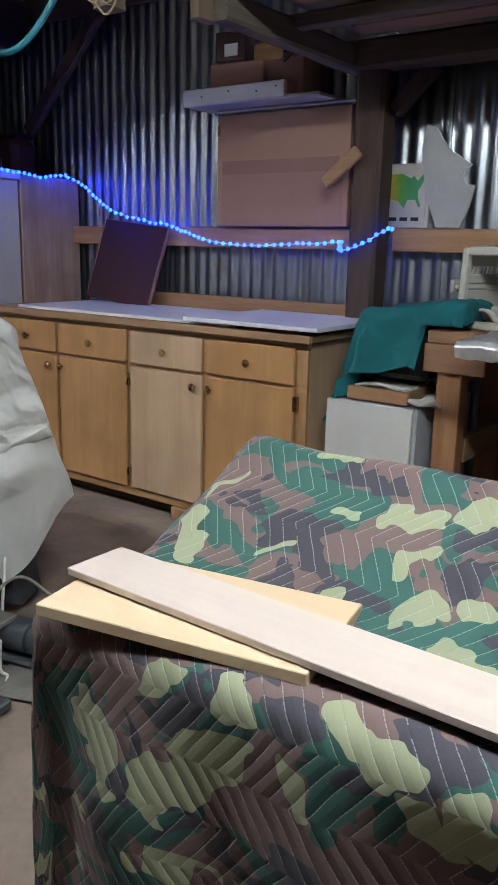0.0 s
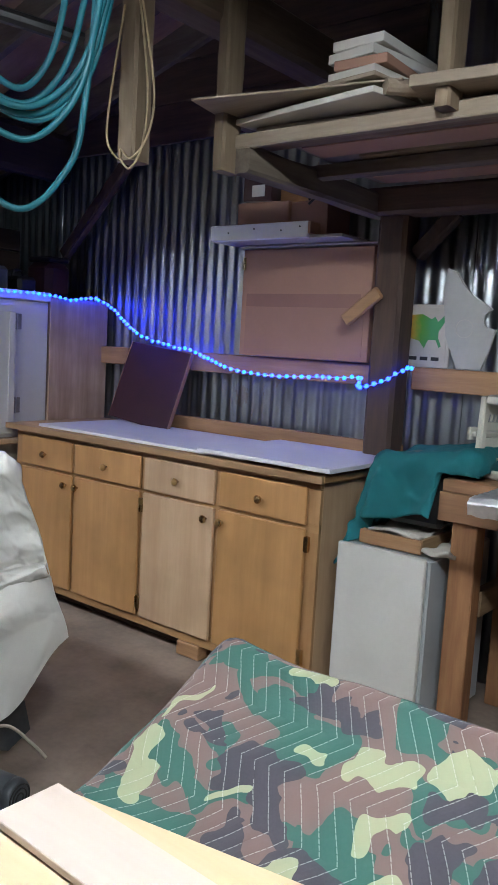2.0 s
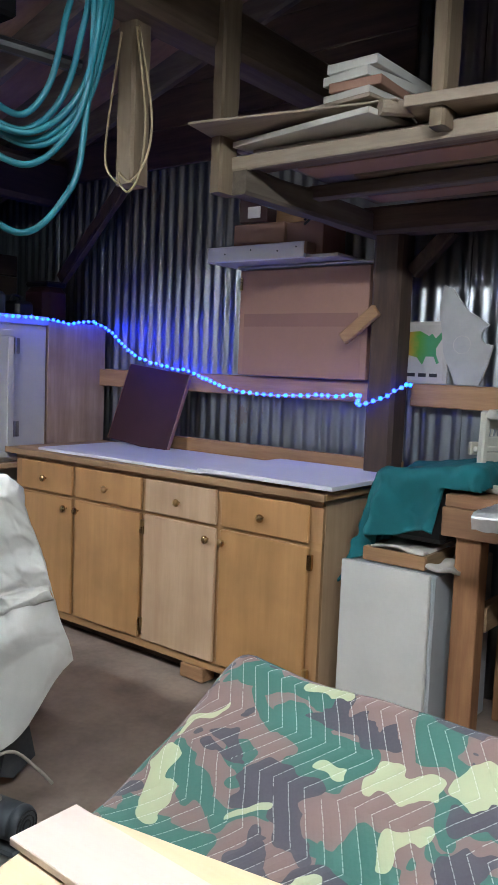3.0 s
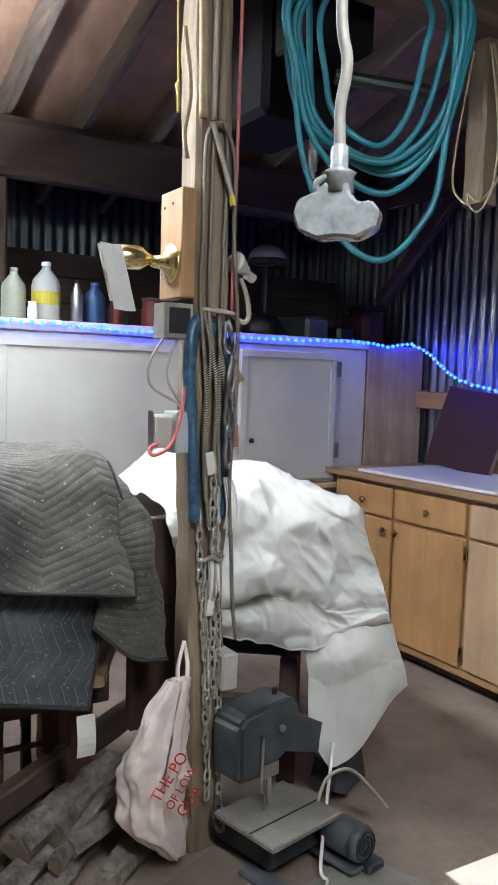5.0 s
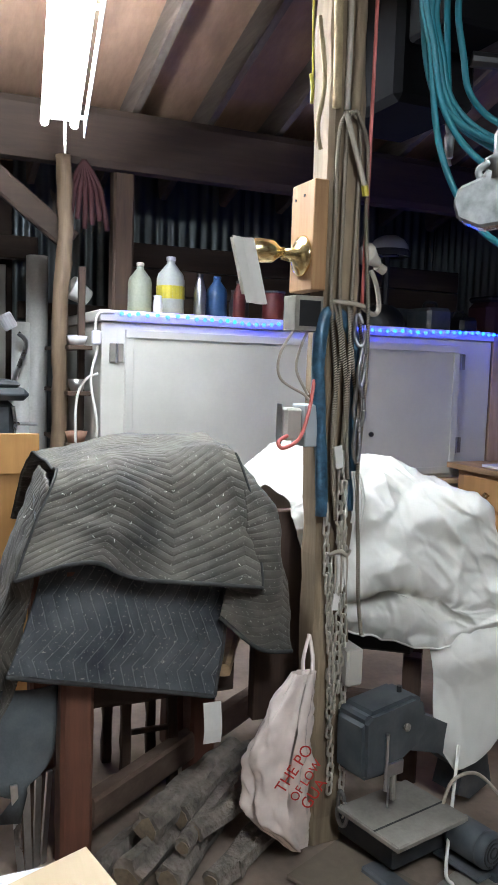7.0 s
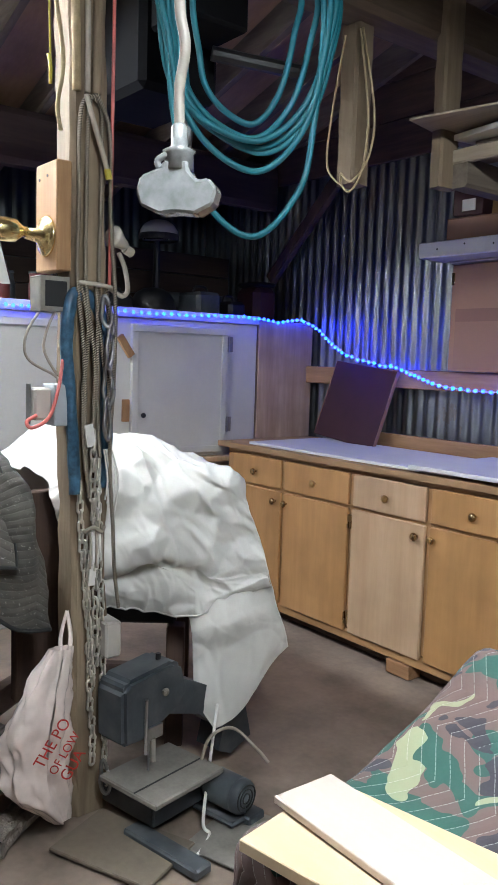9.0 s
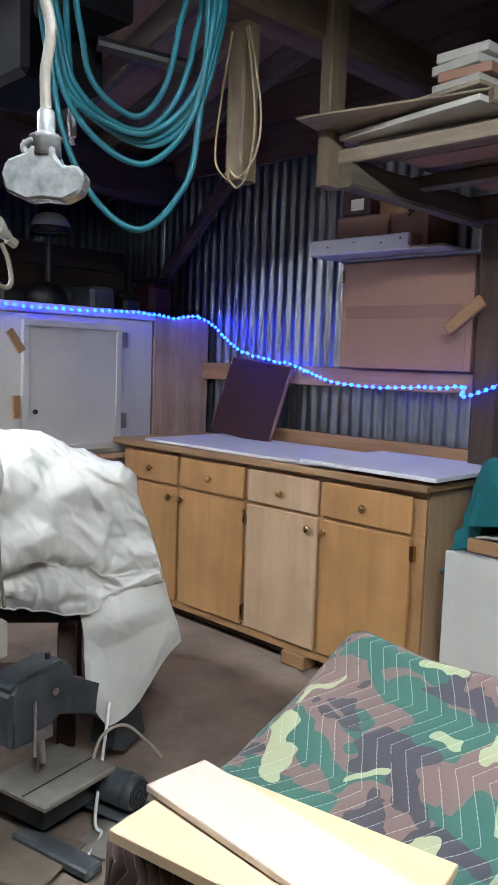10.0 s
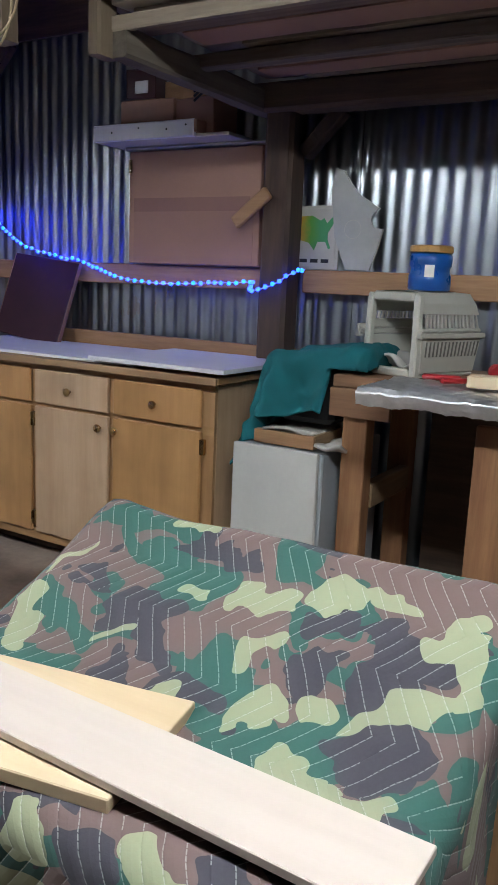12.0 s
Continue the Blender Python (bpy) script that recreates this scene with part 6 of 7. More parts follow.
def crumple(seed, amp):
    """Stiff cloth: flat facets that meet in sharp folds."""
    def f(u, v):
        grow = min(1.0, 0.4 + v * 1.2)
        d, _ = noise.voronoi((u * 6.0 + 1.5 * v + seed, v * 5.0 - u * 2.2 + 0.5 * noise.noise((u * 5, v * 5, seed)), seed))
        e, _ = noise.voronoi((u * 13.0 - 3 * v, v * 12.0 + u * 5 + seed, seed + 2))
        cell = min(1.0, (d[1] - d[0]) / 0.45) + 0.4 * min(1.0, (e[1] - e[0]) / 0.4)
        return grow * amp * (1.25 * facet(u * 6.5 + v * 3, v * 6 - u * 2, seed) + 0.8 * facet(u * 13 - v * 5, v * 11 + u * 4, seed + 3) + 0.3 - 0.34 * cell)
    return f


body_, rim = loft([behind(-2.3, [(1.25, 0.62, 0), (1.45, 0.62, 0), (1.7, 0.6, 0), (2.02, 0.6, 0), (2.1, 0.6, 0)]),
                   behind(-2.2, [(1.26, 0.95, 0), (1.45, 1.03, 0), (1.68, 1.0, 0), (1.93, 0.92, 0), (2.0, 0.85, 0)]),
                   behind(-1.74, [(1.27, 0.985, 0), (1.44, 1.095, 0.03), (1.58, 1.07, 0.02), (1.78, 0.99, 0.05), (1.885, 0.935, 0.06)]),
                   behind(-1.62, [(1.25, 0.95, 0), (1.42, 1.01, 0.02), (1.58, 0.99, 0.03), (1.76, 0.925, 0.04), (1.86, 0.87, 0.06)]),
                   behind(-1.57, [(1.27, 0.85, 0), (1.4, 0.87, 0.015), (1.575, 0.86, 0.015), (1.74, 0.82, 0.015), (1.88, 0.77, 0.05)]),
                   behind(-1.555, [(1.3, 0.765, 0.0), (1.41, 0.765, 0.015), (1.57, 0.775, 0.02), (1.74, 0.72, 0.01), (1.89, 0.7, 0.06)]),
                   behind(-1.575, [(1.31, 0.73, -0.01), (1.42, 0.735, -0.03), (1.56, 0.735, -0.02), (1.73, 0.68, 0.02), (1.892, 0.67, 0.08)]),
                   behind(-1.55, [(1.33, 0.69, -0.01), (1.43, 0.685, 0.005), (1.55, 0.67, -0.005), (1.71, 0.63, 0.0), (1.892, 0.655, 0.07)]),
                   behind(-1.56, [(1.34, 0.65, -0.02), (1.43, 0.63, -0.02), (1.53, 0.615, -0.02), (1.69, 0.585, 0.005), (1.894, 0.642, 0.08)])], 150, 130, crumple(1.0, 0.045))
part("cloth", thicken(body_, 0.0025), "canvas", cv, smooth=True)
part("hem", tube(rim[0], 0.0035, 6, 0), "canvas", cv, "stitched hem", True)
end_, rim = loft([behind(-1.75, [(1.9, 0.925, 0), (1.98, 0.8, -0.1), (2.0, 0.7, -0.2)]),
                  behind(-1.64, [(1.905, 0.9, 0), (1.93, 0.79, 0.03), (1.95, 0.66, 0.03)]),
                  behind(-1.56, [(1.868, 0.875, -0.03), (1.885, 0.76, 0.03), (1.897, 0.643, 0.08)])], 60, 40, crumple(5.0, 0.012))
part("end_face", thicken(end_, 0.0025), "canvas", cv, "canvas turned round the machine's end", True)
flap_, rim = loft([behind(-1.53, [(1.64, 0.62, -0.03), (1.767, 0.625, 0.0), (1.9, 0.645, 0.05)]),
                   behind(-1.5, [(1.636, 0.54, -0.02), (1.78, 0.56, 0.012), (1.92, 0.575, 0.02)]),
                   behind(-1.5, [(1.635, 0.47, -0.01), (1.77, 0.47, 0.0), (1.945, 0.51, 0.03)]),
                   behind(-1.49, [(1.637, 0.403, -0.01), (1.76, 0.36, 0.01), (1.968, 0.443, 0.02)])], 70, 70, crumple(8.0, 0.03))
for w in flap_.verts:
    if w.co.z < 0.4:
        w.co.z -= 0.13 * max(0.0, 1 - abs(w.co.y - 1.82) / (0.085 if w.co.y < 1.82 else 0.24)) * min(1.0, (0.4 - w.co.z) / 0.09)
part("flap", thicken(flap_, 0.0025), "canvas", cv, "loose canvas corner", True)
cl = thing("pull_cord", (-1.5, 1.78, 0), "white cord hanging from the canvas to the floor", "cord")
part("cord", tube([(-1.63, 1.82, 0.24), (-1.5, 1.7, 0.12), (-1.41, 1.62, 0.03), (-1.38, 1.62, 0.006), (-1.3, 1.5, 0.006)], 0.005, 7), "paper", cl, smooth=True)

# ---- bench band saw on the floor ----
def band_saw():
    t = thing("bench_saw", (-1.5, 1.6, 0), "old dark benchtop saw with dusty table on the floor", "saw")
    m = pose(-1.6, 1.58, 0, 0, 0, 12)
    def b(*a, bev=0.006, tilt=None):
        return box(*a, bev, m if tilt is None else m @ tilt)
    part("foot", b(0.05, 0.33, -0.17, -0.11, 0, 0.03), "char", t)
    part("foot", b(-0.12, 0.28, 0.1, 0.17, 0, 0.03), "char", t)
    part("base", b(-0.1, 0.12, -0.12, 0.12, 0.031, 0.1), "char", t)
    head = bmesh.new()
    prof = [(-0.15, 0.24), (-0.155, 0.4), (-0.13, 0.425), (0.04, 0.44), (0.075, 0.42), (0.1, 0.33), (0.06, 0.29), (-0.06, 0.235)]
    ra = [head.verts.new(m @ Vector((0.03, y, z))) for y, z in prof]
    rb = [head.verts.new(m @ Vector((-0.09, y, z))) for y, z in prof]
    head.faces.new(ra)
    head.faces.new(rb[::-1])
    for k in range(len(prof)):
        head.faces.new((ra[k], ra[(k + 1) % 8], rb[(k + 1) % 8], rb[k]))
    bmesh.ops.recalc_face_normals(head, faces=head.faces)
    bmesh.ops.bevel(head, geom=head.edges[:], offset=0.012, segments=2, affect="EDGES")
    h = part("head_cover", head, "char", t)
    part("cover_knob", lathe([(0.01, 0), (0.012, 0.008), (0.006, 0.012)], m @ pose(0.03, 0.0, 0.36, 0, 90, 0), 12), "mach", h)
    part("tension_screw", tube([m @ Vector((-0.02, 0.02, 0.43)), m @ Vector((-0.02, 0.02, 0.455))], 0.008, 8, 0), "black", h)
    part("guide_plate", b(0.032, 0.04, -0.08, -0.01, 0.235, 0.275, bev=0.003), "steel", t)
    part("guide_post", tube([m @ Vector((0.036, -0.075, 0.36)), m @ Vector((0.036, -0.075, 0.2))], 0.005, 8, 0), "steel", t)
    part("blade_guard", tube([m @ Vector((0.036, -0.05, 0.24)), m @ Vector((0.036, -0.045, 0.17))], 0.009, 8, 0), "mach", t)
    part("blade", b(0.03, 0.034, -0.062, -0.058, 0.1, 0.24, bev=0), "steel", t)
    part("table", b(-0.05, 0.18, -0.17, 0.1, 0.128, 0.146, bev=0.004), "mach", t, "dusty cast saw table")
    part("table_slot", b(0.09, 0.096, -0.169, 0.1, 0.1462, 0.1468, bev=0), "black", t)
    arm = bmesh.new()
    prof = [(0.02, 0.35), (0.13, 0.345), (0.3, 0.26), (0.43, 0.16), (0.46, 0.05), (0.36, 0.02), (0.3, 0.05), (0.32, 0.12), (0.2, 0.21), (0.02, 0.27)]
    ra = [arm.verts.new(m @ Vector((-0.02, y, z))) for y, z in prof]
    rb = [arm.verts.new(m @ Vector((-0.12, y, z))) for y, z in prof]
    arm.faces.new(ra)
    arm.faces.new(rb[::-1])
    for k in range(len(prof)):
        arm.faces.new((ra[k], ra[(k + 1) % 10], rb[(k + 1) % 10], rb[k]))
    bmesh.ops.recalc_face_normals(arm, faces=arm.faces)
    bmesh.ops.triangulate(arm, faces=arm.faces[:])
    part("arm", arm, "char", t)
    mm_ = m @ pose(0.25, 0.1, 0.085, 0, 90, 0)
    part("motor", lathe([(0.042, -0.12), (0.05, -0.1), (0.05, -0.02), (0.046, -0.016), (0.05, -0.012), (0.05, 0.0), (0.044, 0.012), (0.04, 0.014)], mm_, 24), "char", t, "round dusty motor", True)
    for r in (0.038, 0.026, 0.014):
        part("fan_slot", tube([mm_ @ Vector((r * math.cos(a), r * math.sin(a), 0.015)) for a in steps(0, 2 * math.pi * 0.96, 22)], 0.0022, 5, 0), "black", t)
    part("mount", b(0.1, 0.26, 0.05, 0.15, 0.012, 0.028), "char", t)
    part("power_cord", tube([m @ Vector((0.1, 0.08, 0.12)), m @ Vector((0.1, 0.12, 0.2)), m @ Vector((0.12, 0.2, 0.21)), m @ Vector((0.17, 0.25, 0.15)), m @ Vector((0.2, 0.28, 0.1))], 0.005, 7), "cord", t, smooth=True)
    return t


band_saw()
ctn = thing("flat_carton", (-1.45, 1.35, 0), "flattened brown cardboard on the floor", "cardboard")
part("sheet", box(-0.16, 0.16, -0.11, 0.11, 0, 0.012, 0.003, pose(-1.47, 1.4, 0.003, 0, 0, 24)), "dull_card", ctn)
ctn2 = thing("grey_mat", (-1.25, 1.68, 0), "grey rubber mat on the floor", "mat")
part("sheet", box(-0.2, 0.2, -0.13, 0.13, 0, 0.006, 0.002, pose(-1.24, 1.72, 0.003, 0, 0, 20)), "mach", ctn2)

# ---- storage tote in front of the bench ----
tote = thing("plastic_tote", (-1.2, 0.5, 0), "white plastic tote with cardboard in it", "tote")
part("body", box(-1.24, -0.95, 0.3, 0.6, 0.0, 0.375, 0.015), "white_board", tote)
part("rim", box(-1.255, -0.94, 0.285, 0.615, 0.376, 0.395, 0.008), "white_board", tote)
part("cardboard_flap", box(-0.09, 0.09, -0.12, 0.12, 0, 0.004, 0.001, pose(-1.13, 0.54, 0.4, 8, 0, 12)), "pale_x", tote)
lea = thing("offcut_stack", (-1.95, 0.55, 0), "pale metal strips leaning under the blanket", "offcuts")
for k in range(4):
    part("strip", box(-0.004, 0.004, -0.009, 0.009, 0, 0.26, 0.001, pose(-1.83 - 0.012 * k, 0.6 + 0.02 * k, 0.0, 5 - 2 * k, 4, 10 * k)), "steel", lea)

# ---- upright plank and drill press ----
pk = thing("upright_plank", (-2.75, 0.7, 0), "knotty pine plank standing upright", "plank")
part("plank", box(-2.8, -2.76, 0.6, 0.775, 0, 1.06, 0.003), "orange_pine", pk)
part("cap", box(-2.758, -2.745, 0.598, 0.78, 0.92, 1.065, 0.002), "orange_pine", pk)
dp = thing("drill_press", (-3.6, 0.55, 0), "dark green drill press by the window", "drill press")
part("column", tube([(-3.6, 0.62, 0.0), (-3.6, 0.62, 1.16)], 0.035, 14, 0), "steel", dp)
part("base", box(-3.75, -3.4, 0.4, 0.8, 0, 0.06, 0.01), "char", dp)
part("head", box(-3.72, -3.4, 0.48, 0.78, 0.98, 1.15, 0.03), "char", dp)
part("belt_cover", box(-3.84, -3.34, 0.5, 0.83, 1.152, 1.205, 0.022), "char", dp)
part("cover_lid", box(-3.8, -3.38, 0.53, 0.8, 1.2055, 1.235, 0.014), "char", dp)
part("spindle", tube([(-3.42, 0.6, 0.98), (-3.42, 0.6, 0.8)], 0.03, 12, 0), "steel", dp)
part("badge", box(-3.4, -3.397, 0.56, 0.6, 1.04, 1.09, 0.001), "yellow", dp)
for a in range(3):
    part("feed_handle", tube([(-3.4, 0.78, 1.05), (-3.4 + 0.03, 0.8 + 0.07 * math.cos(a * 2.1), 1.05 + 0.09 * math.sin(a * 2.1))], 0.007, 8, 0), "steel", dp)
tb2 = thing("window_bench", (-3.9, 0.2, 0), "cluttered wooden bench below the window", "bench")
part("top", box(-4.28, -3.55, -0.6, 0.86, 0.82, 0.87, 0.004), "dark_y", tb2)
for x, y in ((-4.2, 0.8), (-3.62, 0.8), (-4.2, -0.5), (-3.62, -0.5)):
    part("leg", box(x - 0.03, x + 0.03, y - 0.03, y + 0.03, 0, 0.819, 0.003), "dark_z", tb2)
for i, (x, y, r, h, mt, lb) in enumerate(((-3.7, 0.5, 0.03, 0.12, "card_dark", "small brown glass bottle"), (-3.75, 0.62, 0.035, 0.1, "hose", "small teal can"), (-3.9, 0.66, 0.04, 0.14, "steel", "tin can"), (-3.65, 0.72, 0.03, 0.09, "red", "small red tin"))):
    t = thing("workshop_bottle", (x, y, 0.87), lb + " on the window bench", "bottle", "bottles on the window bench")
    part("body", lathe([(r, 0), (r, h * 0.7), (r * 0.5, h * 0.82), (r * 0.45, h)], pose(x, y, 0.871), 14), mt, t, smooth=True)
sg = thing("spray_gun", (-3.95, 0.86, 1.3), "small metal spray gun hung by the window", "spray gun")
part("cup", lathe([(0.03, 0), (0.035, 0.01), (0.035, 0.07), (0.03, 0.08)], pose(-3.95, 0.83, 1.48, 0, 0, 0) @ pose(0, 0, 0, 30, 0, 0), 14), "white_board", sg)
part("handle", tube([(-3.95, 0.86, 1.46), (-3.95, 0.9, 1.4), (-3.98, 0.84, 1.2), (-3.98, 0.8, 0.872)], 0.012, 8, 4), "steel", sg)

# ---- window ----
wn = tagged(new("window_1"), "small wooden window with bright daylight", "window", kind="structure")
wn.matrix_basis = Matrix.Translation((WEST, 0.58, 1.2))
for a in ((0.3, 0.345, 1.2, 1.84), (0.805, 0.85, 1.2, 1.84), (0.346, 0.804, 1.2, 1.245), (0.346, 0.804, 1.795, 1.84), (0.346, 0.804, 1.56, 1.6)):
    part("window_frame", box(WEST - 0.1, WEST - 0.03, *a, 0.004), "off_white", wn)
part("window_sill", box(WEST - 0.06, WEST + 0.05, 0.27, 0.88, 1.17, 1.195, 0.004), "dark_y", wn)
gl, ntg, bg = nodes_of("window_glass")
bg.inputs["Transmission Weight"].default_value, bg.inputs["Roughness"].default_value, bg.inputs["Base Color"].default_value = 1.0, 0.05, (0.95, 0.97, 0.97, 1)
for a in ((0.346, 0.804, 1.246, 1.559), (0.346, 0.804, 1.601, 1.794)):
    p = part("pane", box(WEST - 0.07, WEST - 0.066, *a, 0), gl, wn)
    p.visible_shadow = False
day = obj_from("backdrop", box(WEST - 1.5, WEST - 1.49, -1.6, 2.6, -0.5, 3.5, 0), "window_sky")
tagged(day, "plain bright overcast daylight outside the window", "backdrop", kind="structure")
tagged(obj_from("girt", box(WEST + 0.02, WEST + 0.1, -0.5, 1.0, 1.86, 1.98, 0.004), "dark_y"), "dark girt above the window", "girt", "wall girts", "structure")
tagged(obj_from("girt", box(WEST + 0.02, WEST + 0.09, 0.9, 3.5, 1.55, 1.64, 0.004), "dark_y"), "dark girt across the west wall", "girt", "wall girts", "structure")
timber("knee_brace", (-3.55, 0.55, 2.24), (-3.5, 1.03, 1.86), 0.06, 0.1, "dark_y", "dark diagonal brace under the wall plate", 51, "brace")
pole = tagged(obj_from("pole", tube([(-3.42, 0.97, 0), (-3.4, 0.955, 0.6), (-3.41, 0.97, 1.1), (-3.4, 0.965, 1.5), (-3.42, 0.99, 1.9), (-3.44, 0.98, 2.22)], 0.034, 12, 8, rough=0.35), "orange_pole", True), "peeled round pole with knots", "pole", kind="structure")
for y, zt, r in ((0.95, 1.86, 0.055), (0.875, 1.52, 0.05)):
    t = thing("plastic_pipe", (-4.0, y, 0), "white plastic pipe standing against the wall", "pipe", "plastic pipes")
    part("pipe", tube([(-4.08, y + 0.02, 0), (-4.08, y + 0.02, zt)], r, 18, 0), "pvc", t, smooth=True)

# ---- shelf between pole and cabinet ----
sf = thing("corner_shelf", (-3.6, 1.03, 0), "dark open shelf cluttered with parts", "shelf")
for x in (-3.9, -3.45):
    part("upright", box(x - 0.015, x + 0.015, 1.055, 1.085, 0, 1.75, 0.002), "dark_z", sf)
for z in (0.75, 0.95, 1.18, 1.38):
    part("shelf_board", box(-3.92, -3.3, 0.985, 1.09, z, z + 0.018, 0.002), "dark_x", sf)
for i, (z, r, h, mt) in enumerate(((1.399, 0.045, 0.04, "white_board"), (1.199, 0.04, 0.05, "steel"), (0.969, 0.05, 0.05, "cardboard"), (0.769, 0.05, 0.06, "bark"), (1.6, 0.055, 0.1, "pvc"))):
    t = thing("shelf_container", (-3.38, 1.04, z), "small dusty container on the corner shelf", "container", "containers on the corner shelf")
    part("body", lathe([(r * 0.7, 0), (r, h), (r * 0.92, h), (r * 0.62, 0.01)], pose(-3.36, 1.035, z + 0.001) if i < 4 else pose(-3.55, 1.12, 1.62, 60, 20, 0), 18), mt, t, smooth=True)
cb2 = thing("power_cable", (-3.17, 1.09, 1.5), "white power cable hanging down the cabinet edge", "cable")
part("cable", tube([(-3.16, 1.15, 1.54), (-3.17, 1.085, 1.53), (-3.17, 1.07, 1.45), (-3.17, 1.08, 1.38), (-3.17, 1.055, 1.25), (-3.17, 1.085, 1.05), (-3.17, 1.06, 0.85), (-3.17, 1.07, 0.7)], 0.006, 7), "paper", cb2, smooth=True)
part("cable", tube([(-3.17, 1.085, 1.28), (-3.17, 1.03, 1.25), (-3.17, 0.995, 1.15), (-3.17, 0.995, 0.9), (-3.17, 0.99, 0.7)], 0.006, 7), "paper", cb2, smooth=True)
part("plug_block", box(-3.185, -3.155, 1.055, 1.095, 1.4, 1.46, 0.006), "white_board", cb2)
gv = thing("red_straps", (-3.48, 1.08, 1.85), "bundle of dull red straps hung below the beam", "straps")
for k in range(7):
    part("strap", tube([(-3.48, 1.08, 2.22), (-3.47, 1.02 + 0.022 * k, 2.1), (-3.46, 0.98 + 0.034 * k, 1.92 + 0.02 * (k % 3))], 0.013, 6, 5), "dull_red", gv, smooth=True)

# boards added over the tin so the wall behind the clutter stays dark
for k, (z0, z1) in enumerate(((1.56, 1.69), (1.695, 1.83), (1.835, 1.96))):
    tagged(obj_from("wall_board", box(-4.0, -3.975, 1.35, 3.55, z0, z1, 0.003), "dark_y"), "dark board added to darken the wall behind the clutter", "board", "boards behind the cabinet", "structure")

# ---- bottles and gear on top of the white cabinet ----
def bottle(x, y, r, h, mt, label, neck=0.35, cap="white_board", band=None, square=False):
    h *= 0.9
    t = thing("bottle", (x, y, 1.552), label, "bottle", "bottles on the cabinet")
    prof = [(r * 0.95, 0), (r, 0.01), (r, h * 0.6), (r * 0.9, h * 0.7), (r * neck, h * 0.88), (r * neck, h * 0.93)]
    part("body", lathe(prof, pose(x, y, 1.552, 0, 0, 45), 4 if square else 20), mt, t, smooth=not square)
    part("cap", lathe([(r * neck * 1.1, h * 0.931), (r * neck * 1.1, h * 0.99), (r * neck * 0.9, h)], pose(x, y, 1.552), 14), cap, t)
    if band:
        part("paper_label", lathe([(r * 1.012, h * 0.28), (r * 1.012, h * 0.5)], pose(x, y, 1.552), 20), band, t, "printed label")
    return t


bottle(-3.42, 1.33, 0.055, 0.26, "jug_green", "cloudy greenish plastic jug on the cabinet", 0.3, "off_white")
bottle(-3.4, 1.47, 0.065, 0.3, "jug", "milky plastic jug with a yellow label", 0.3, "white_board", "yellow")
bottle(-3.3, 1.38, 0.022, 0.09, "white_board", "small white pill bottle", 0.8, "white_board")
bottle(-3.36, 1.6, 0.028, 0.22, "steel", "grey spray can on the cabinet", 0.5, "black")
bottle(-3.4, 1.7, 0.05, 0.22, "blue_dull", "dark blue oil bottle", 0.35, "blue_dull")
bottle(-3.36, 1.8, 0.03, 0.2, "red_dull", "red aerosol can on the cabinet", 0.5, "black")
bottle(-3.36, 1.98, 0.055, 0.16, "red_dull", "red round tin with a lid", 0.95, "char")
bottle(-3.3, 2.08, 0.022, 0.1, "steel", "small steel canister on the cabinet", 0.7, "steel")
bottle(-3.6, 1.9, 0.05, 0.18, "char", "dark jar in the shadow", 0.8, "char")


def helmet(x, y, z, r, mt, label):
    t = thing("helmet", (x, y, z), label, "helmet", "helmets on the cabinet")
    part("shell", lathe([(r * 1.02, 0), (r * 1.04, r * 0.2), (r * 0.98, r * 0.55), (r * 0.78, r * 0.85), (r * 0.45, r * 1.04), (r * 0.05, r * 1.1)], pose(x, y, z), 24), mt, t, smooth=True)
    part("visor", box(0.6 * r, 1.35 * r, -0.6 * r, 0.6 * r, 0.12 * r, 0.22 * r, 0.01, pose(x, y, z, 0, 14, -40)), "black", t)
    part("trim", lathe([(r * 1.05, 0.0), (r * 1.07, 0.02), (r * 1.05, 0.035)], pose(x, y, z), 24), "black", t)
    return t


helmet(-3.55, 2.72, 1.56, 0.12, "black", "black helmet on top of the cabinet")
sh2 = thing("wire_stand", (-3.6, 2.78, 1.55), "dark stand carrying a cap on the cabinet", "stand")
part("pole", tube([(-3.62, 2.78, 1.552), (-3.62, 2.78, 1.96)], 0.02, 8, 0), "black", sh2)
part("foot", lathe([(0.08, 0), (0.08, 0.012), (0.02, 0.016)], pose(-3.62, 2.78, 1.552), 16), "black", sh2)
helmet(-3.6, 2.78, 1.955, 0.105, "cut", "pale grey mesh cap on a stand")
for i, (y, w, h, mt, lb) in enumerate(((3.0, 0.16, 0.13, "char", "dark tool case"), (3.2, 0.12, 0.09, "black", "black camera bag"), (2.45, 0.14, 0.08, "black", "black gear pouch"), (2.3, 0.1, 0.14, "char", "dark tin"))):
    t = thing("gear_case", (-3.5, y, 1.552), lb + " among clutter on the cabinet", "case", "gear on the cabinet")
    part("body", box(-3.62, -3.4, y - w / 2, y + w / 2, 1.552, 1.552 + h, 0.02), mt, t)
    part("handle", tube([(-3.5, y - w * 0.3, 1.552 + h - 0.005), (-3.5, y - w * 0.2, 1.552 + h + 0.03), (-3.5, y + w * 0.2, 1.552 + h + 0.03), (-3.5, y + w * 0.3, 1.552 + h - 0.005)], 0.008, 6), "black", t, smooth=True)
rbg = thing("red_bag", (-3.5, 3.42, 1.53), "dark red padded bag with black trim", "bag")
part("body", box(-3.62, -3.4, 3.33, 3.5, 1.532, 1.74, 0.035), "dull_red", rbg)
part("trim", box(-3.61, -3.41, 3.34, 3.49, 1.741, 1.77, 0.012), "black", rbg)
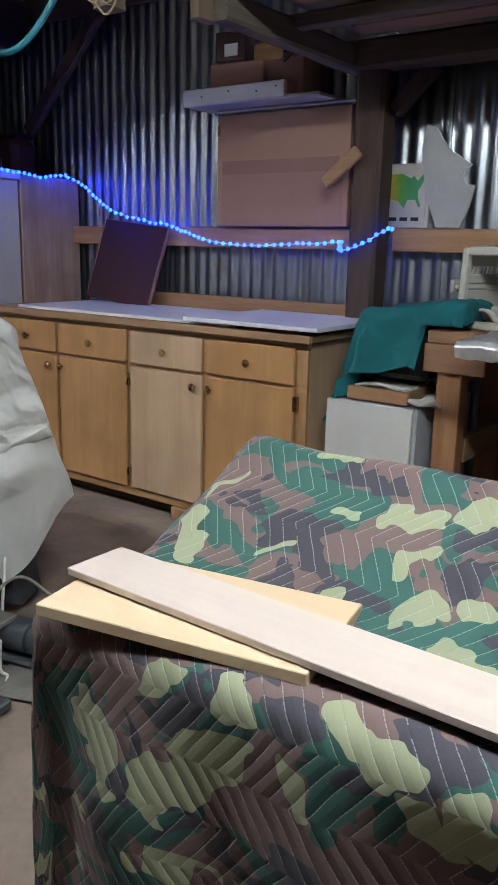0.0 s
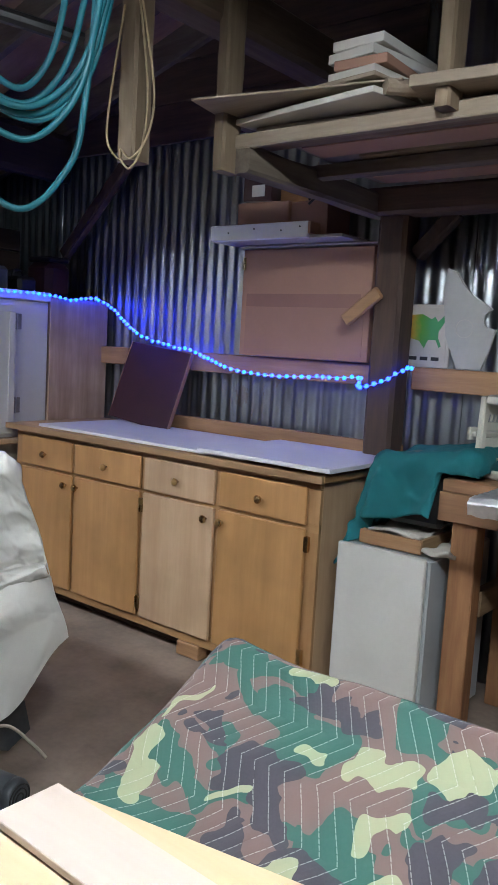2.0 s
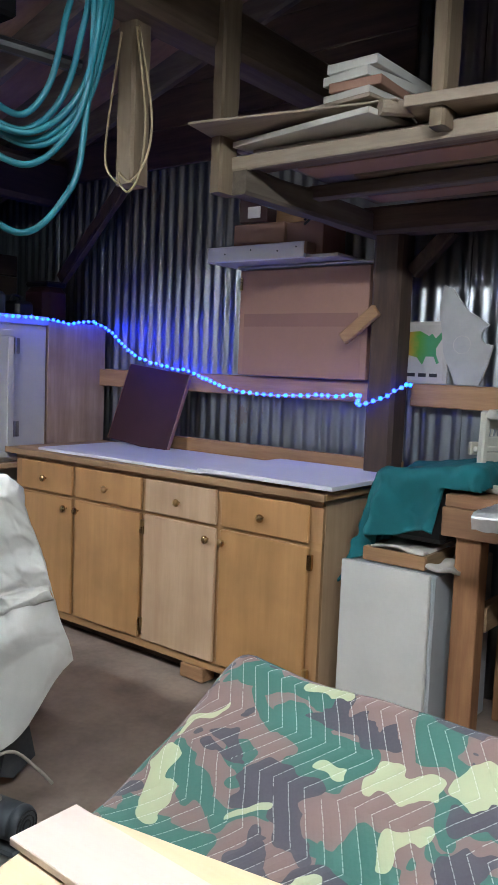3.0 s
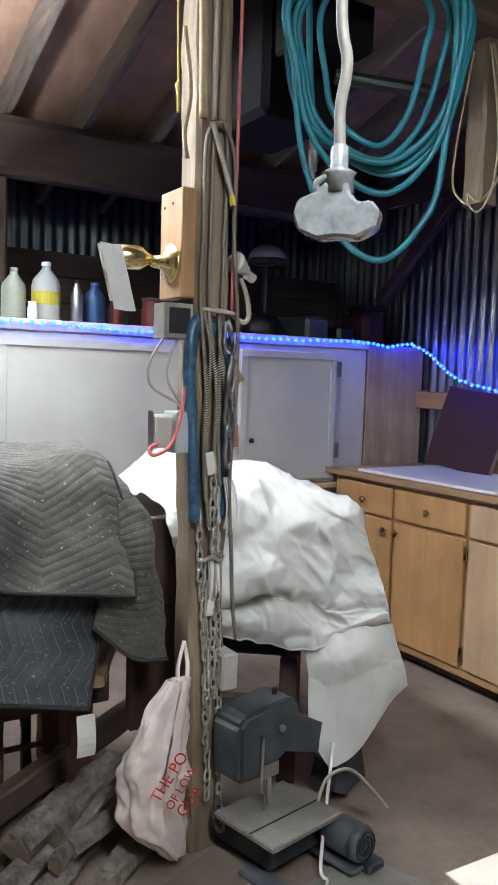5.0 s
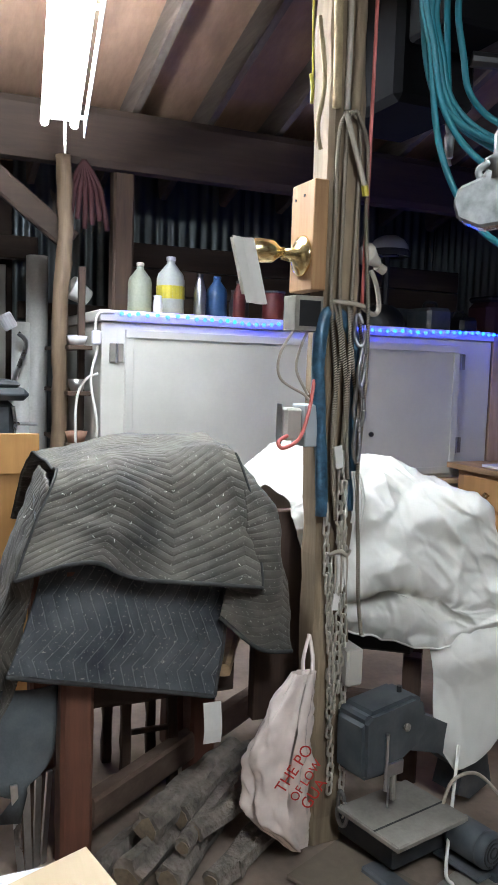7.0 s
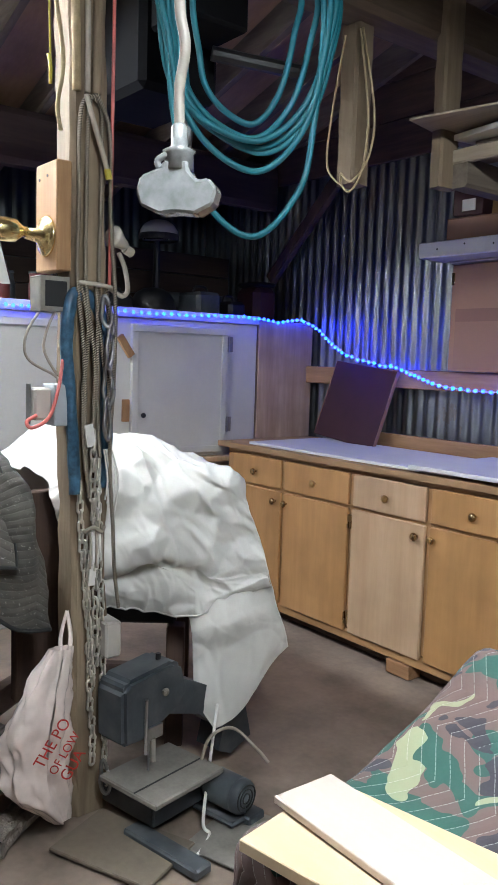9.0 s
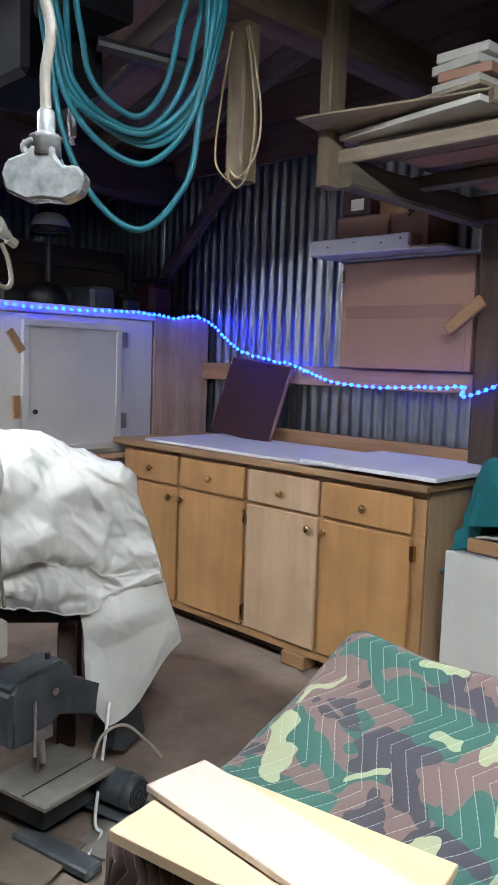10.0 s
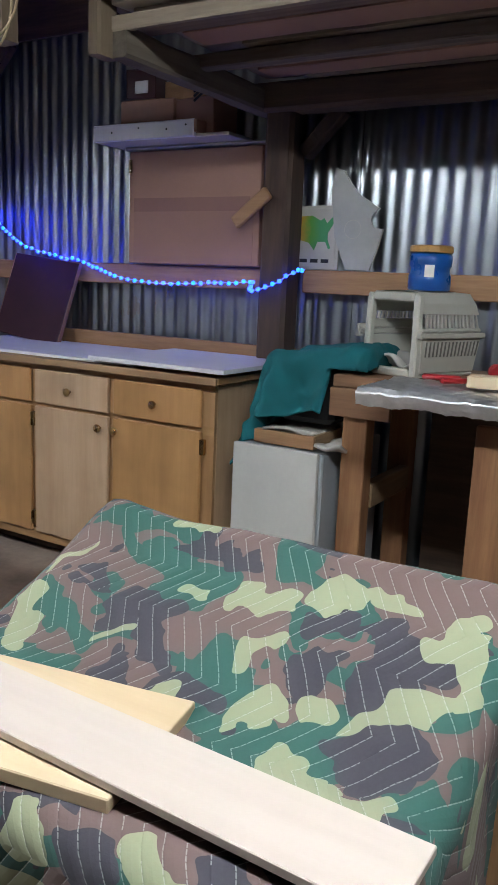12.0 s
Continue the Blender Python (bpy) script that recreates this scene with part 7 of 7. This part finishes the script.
rol = thing("rolled_mat", (-3.8, 3.1, 1.75), "dark rolled mat in the shadow", "roll")
part("roll", tube([(-3.85, 2.9, 1.63), (-3.85, 3.5, 1.63)], 0.075, 16, 0), "char", rol, smooth=True)
timber("roof_brace", (-3.5, 3.52, 1.8), (-2.92, 3.52, 2.34), 0.05, 0.07, "dark_z", "dark diagonal brace in the corner", 61, "brace")
# print on the bag
bm_ = Matrix.Translation((-1.55, 1.207, 0.25)) @ pose(0, 0, 0, 0, 0, 62) @ pose(0, 0, 0, 90, 0, 0) @ pose(0, 0, 0, 0, 0, 60)
for k, wd in enumerate(("THE PO", "OF LOW", "GUA")):
    lettering(wd, 0.042 if k != 1 else 0.032, bm_ @ Matrix.Translation((0.0, -0.038 * k, 0)), "red_print", bagt, "red printed words")

# ---- fluorescent lamps ----
def tube_lamp(name, x0, x1, y, slope, z0, label, yaw=0.0, hood=False):
    t = thing(name, (x0, y, z0), label, "lamp", "ceiling lamps")
    m = Matrix.Translation((x0, y, z0)) @ pose(0, 0, 0, 0, 0, yaw) @ pose(0, 0, 0, 0, -math.degrees(math.atan(slope)), 0)
    L = x1 - x0
    if hood:
        bm = bmesh.new()
        prof = [(-0.17, 0.006), (-0.09, 0.06), (0.09, 0.06), (0.17, 0.006), (0.175, 0.012), (0.095, 0.072), (-0.095, 0.072), (-0.175, 0.012)]
        ends = [[bm.verts.new(m @ Vector((u, a, b))) for a, b in prof] for u in (-0.04, L + 0.04)]
        for k in range(8):
            bm.faces.new((ends[0][k], ends[0][(k + 1) % 8], ends[1][(k + 1) % 8], ends[1][k]))
        bmesh.ops.recalc_face_normals(bm, faces=bm.faces)
        part("reflector", bm, "white_paint", t)
    else:
        part("housing", box(-0.03, L + 0.03, -0.05, 0.05, 0.05, 0.1, 0.008, m), "white_paint", t)
        # flap added on one side to keep lamp light off the upper north wall
        part("side_reflector", box(-0.03, L + 0.03, 0.092, 0.097, -0.012, 0.06, 0.002, m), "white_paint", t)
        for u in (0.0, L / 2, L):
            part("bracket", box(u - 0.01, u + 0.01, 0.04, 0.0925, 0.052, 0.06, 0.001, m), "white_paint", t)
    for dy in (-0.055, 0.055):
        part("tube", tube([m @ Vector((0, dy, 0.02)), m @ Vector((L, dy, 0.02))], 0.015, 12, 0), "tube", t, "glowing fluorescent tube", True)
    if hood:
        for u in (0.08, L - 0.08):
            p = m @ Vector((u, 0, 0.06))
            part("hanger_chain", tube([p, (p.x, p.y, roof_z(p.x) + 0.12)], 0.004, 6, 0), "chain", t)
    else:
        part("pull_chain", tube([m @ Vector((0, 0.02, 0.05)), m @ Vector((0.0, 0.02, -0.1))], 0.005, 6, 0), "chain", t)
        for u in (0.08, L - 0.08):
            p = m @ Vector((u, 0, 0.09))
            part("hanger", tube([p, (p.x, p.y, roof_z(p.x) + 0.165)], 0.004, 6, 0), "chain", t)


tube_lamp("fluorescent_lamp", -2.97, -1.77, 0.88, 0.3, 2.2, "fluorescent strip lamp under the rafters", -7)
tube_lamp("fluorescent_lamp", -0.2, 1.0, 0.8, 0.0, 2.4, "hooded fluorescent strip lamp over the room", 0, True)
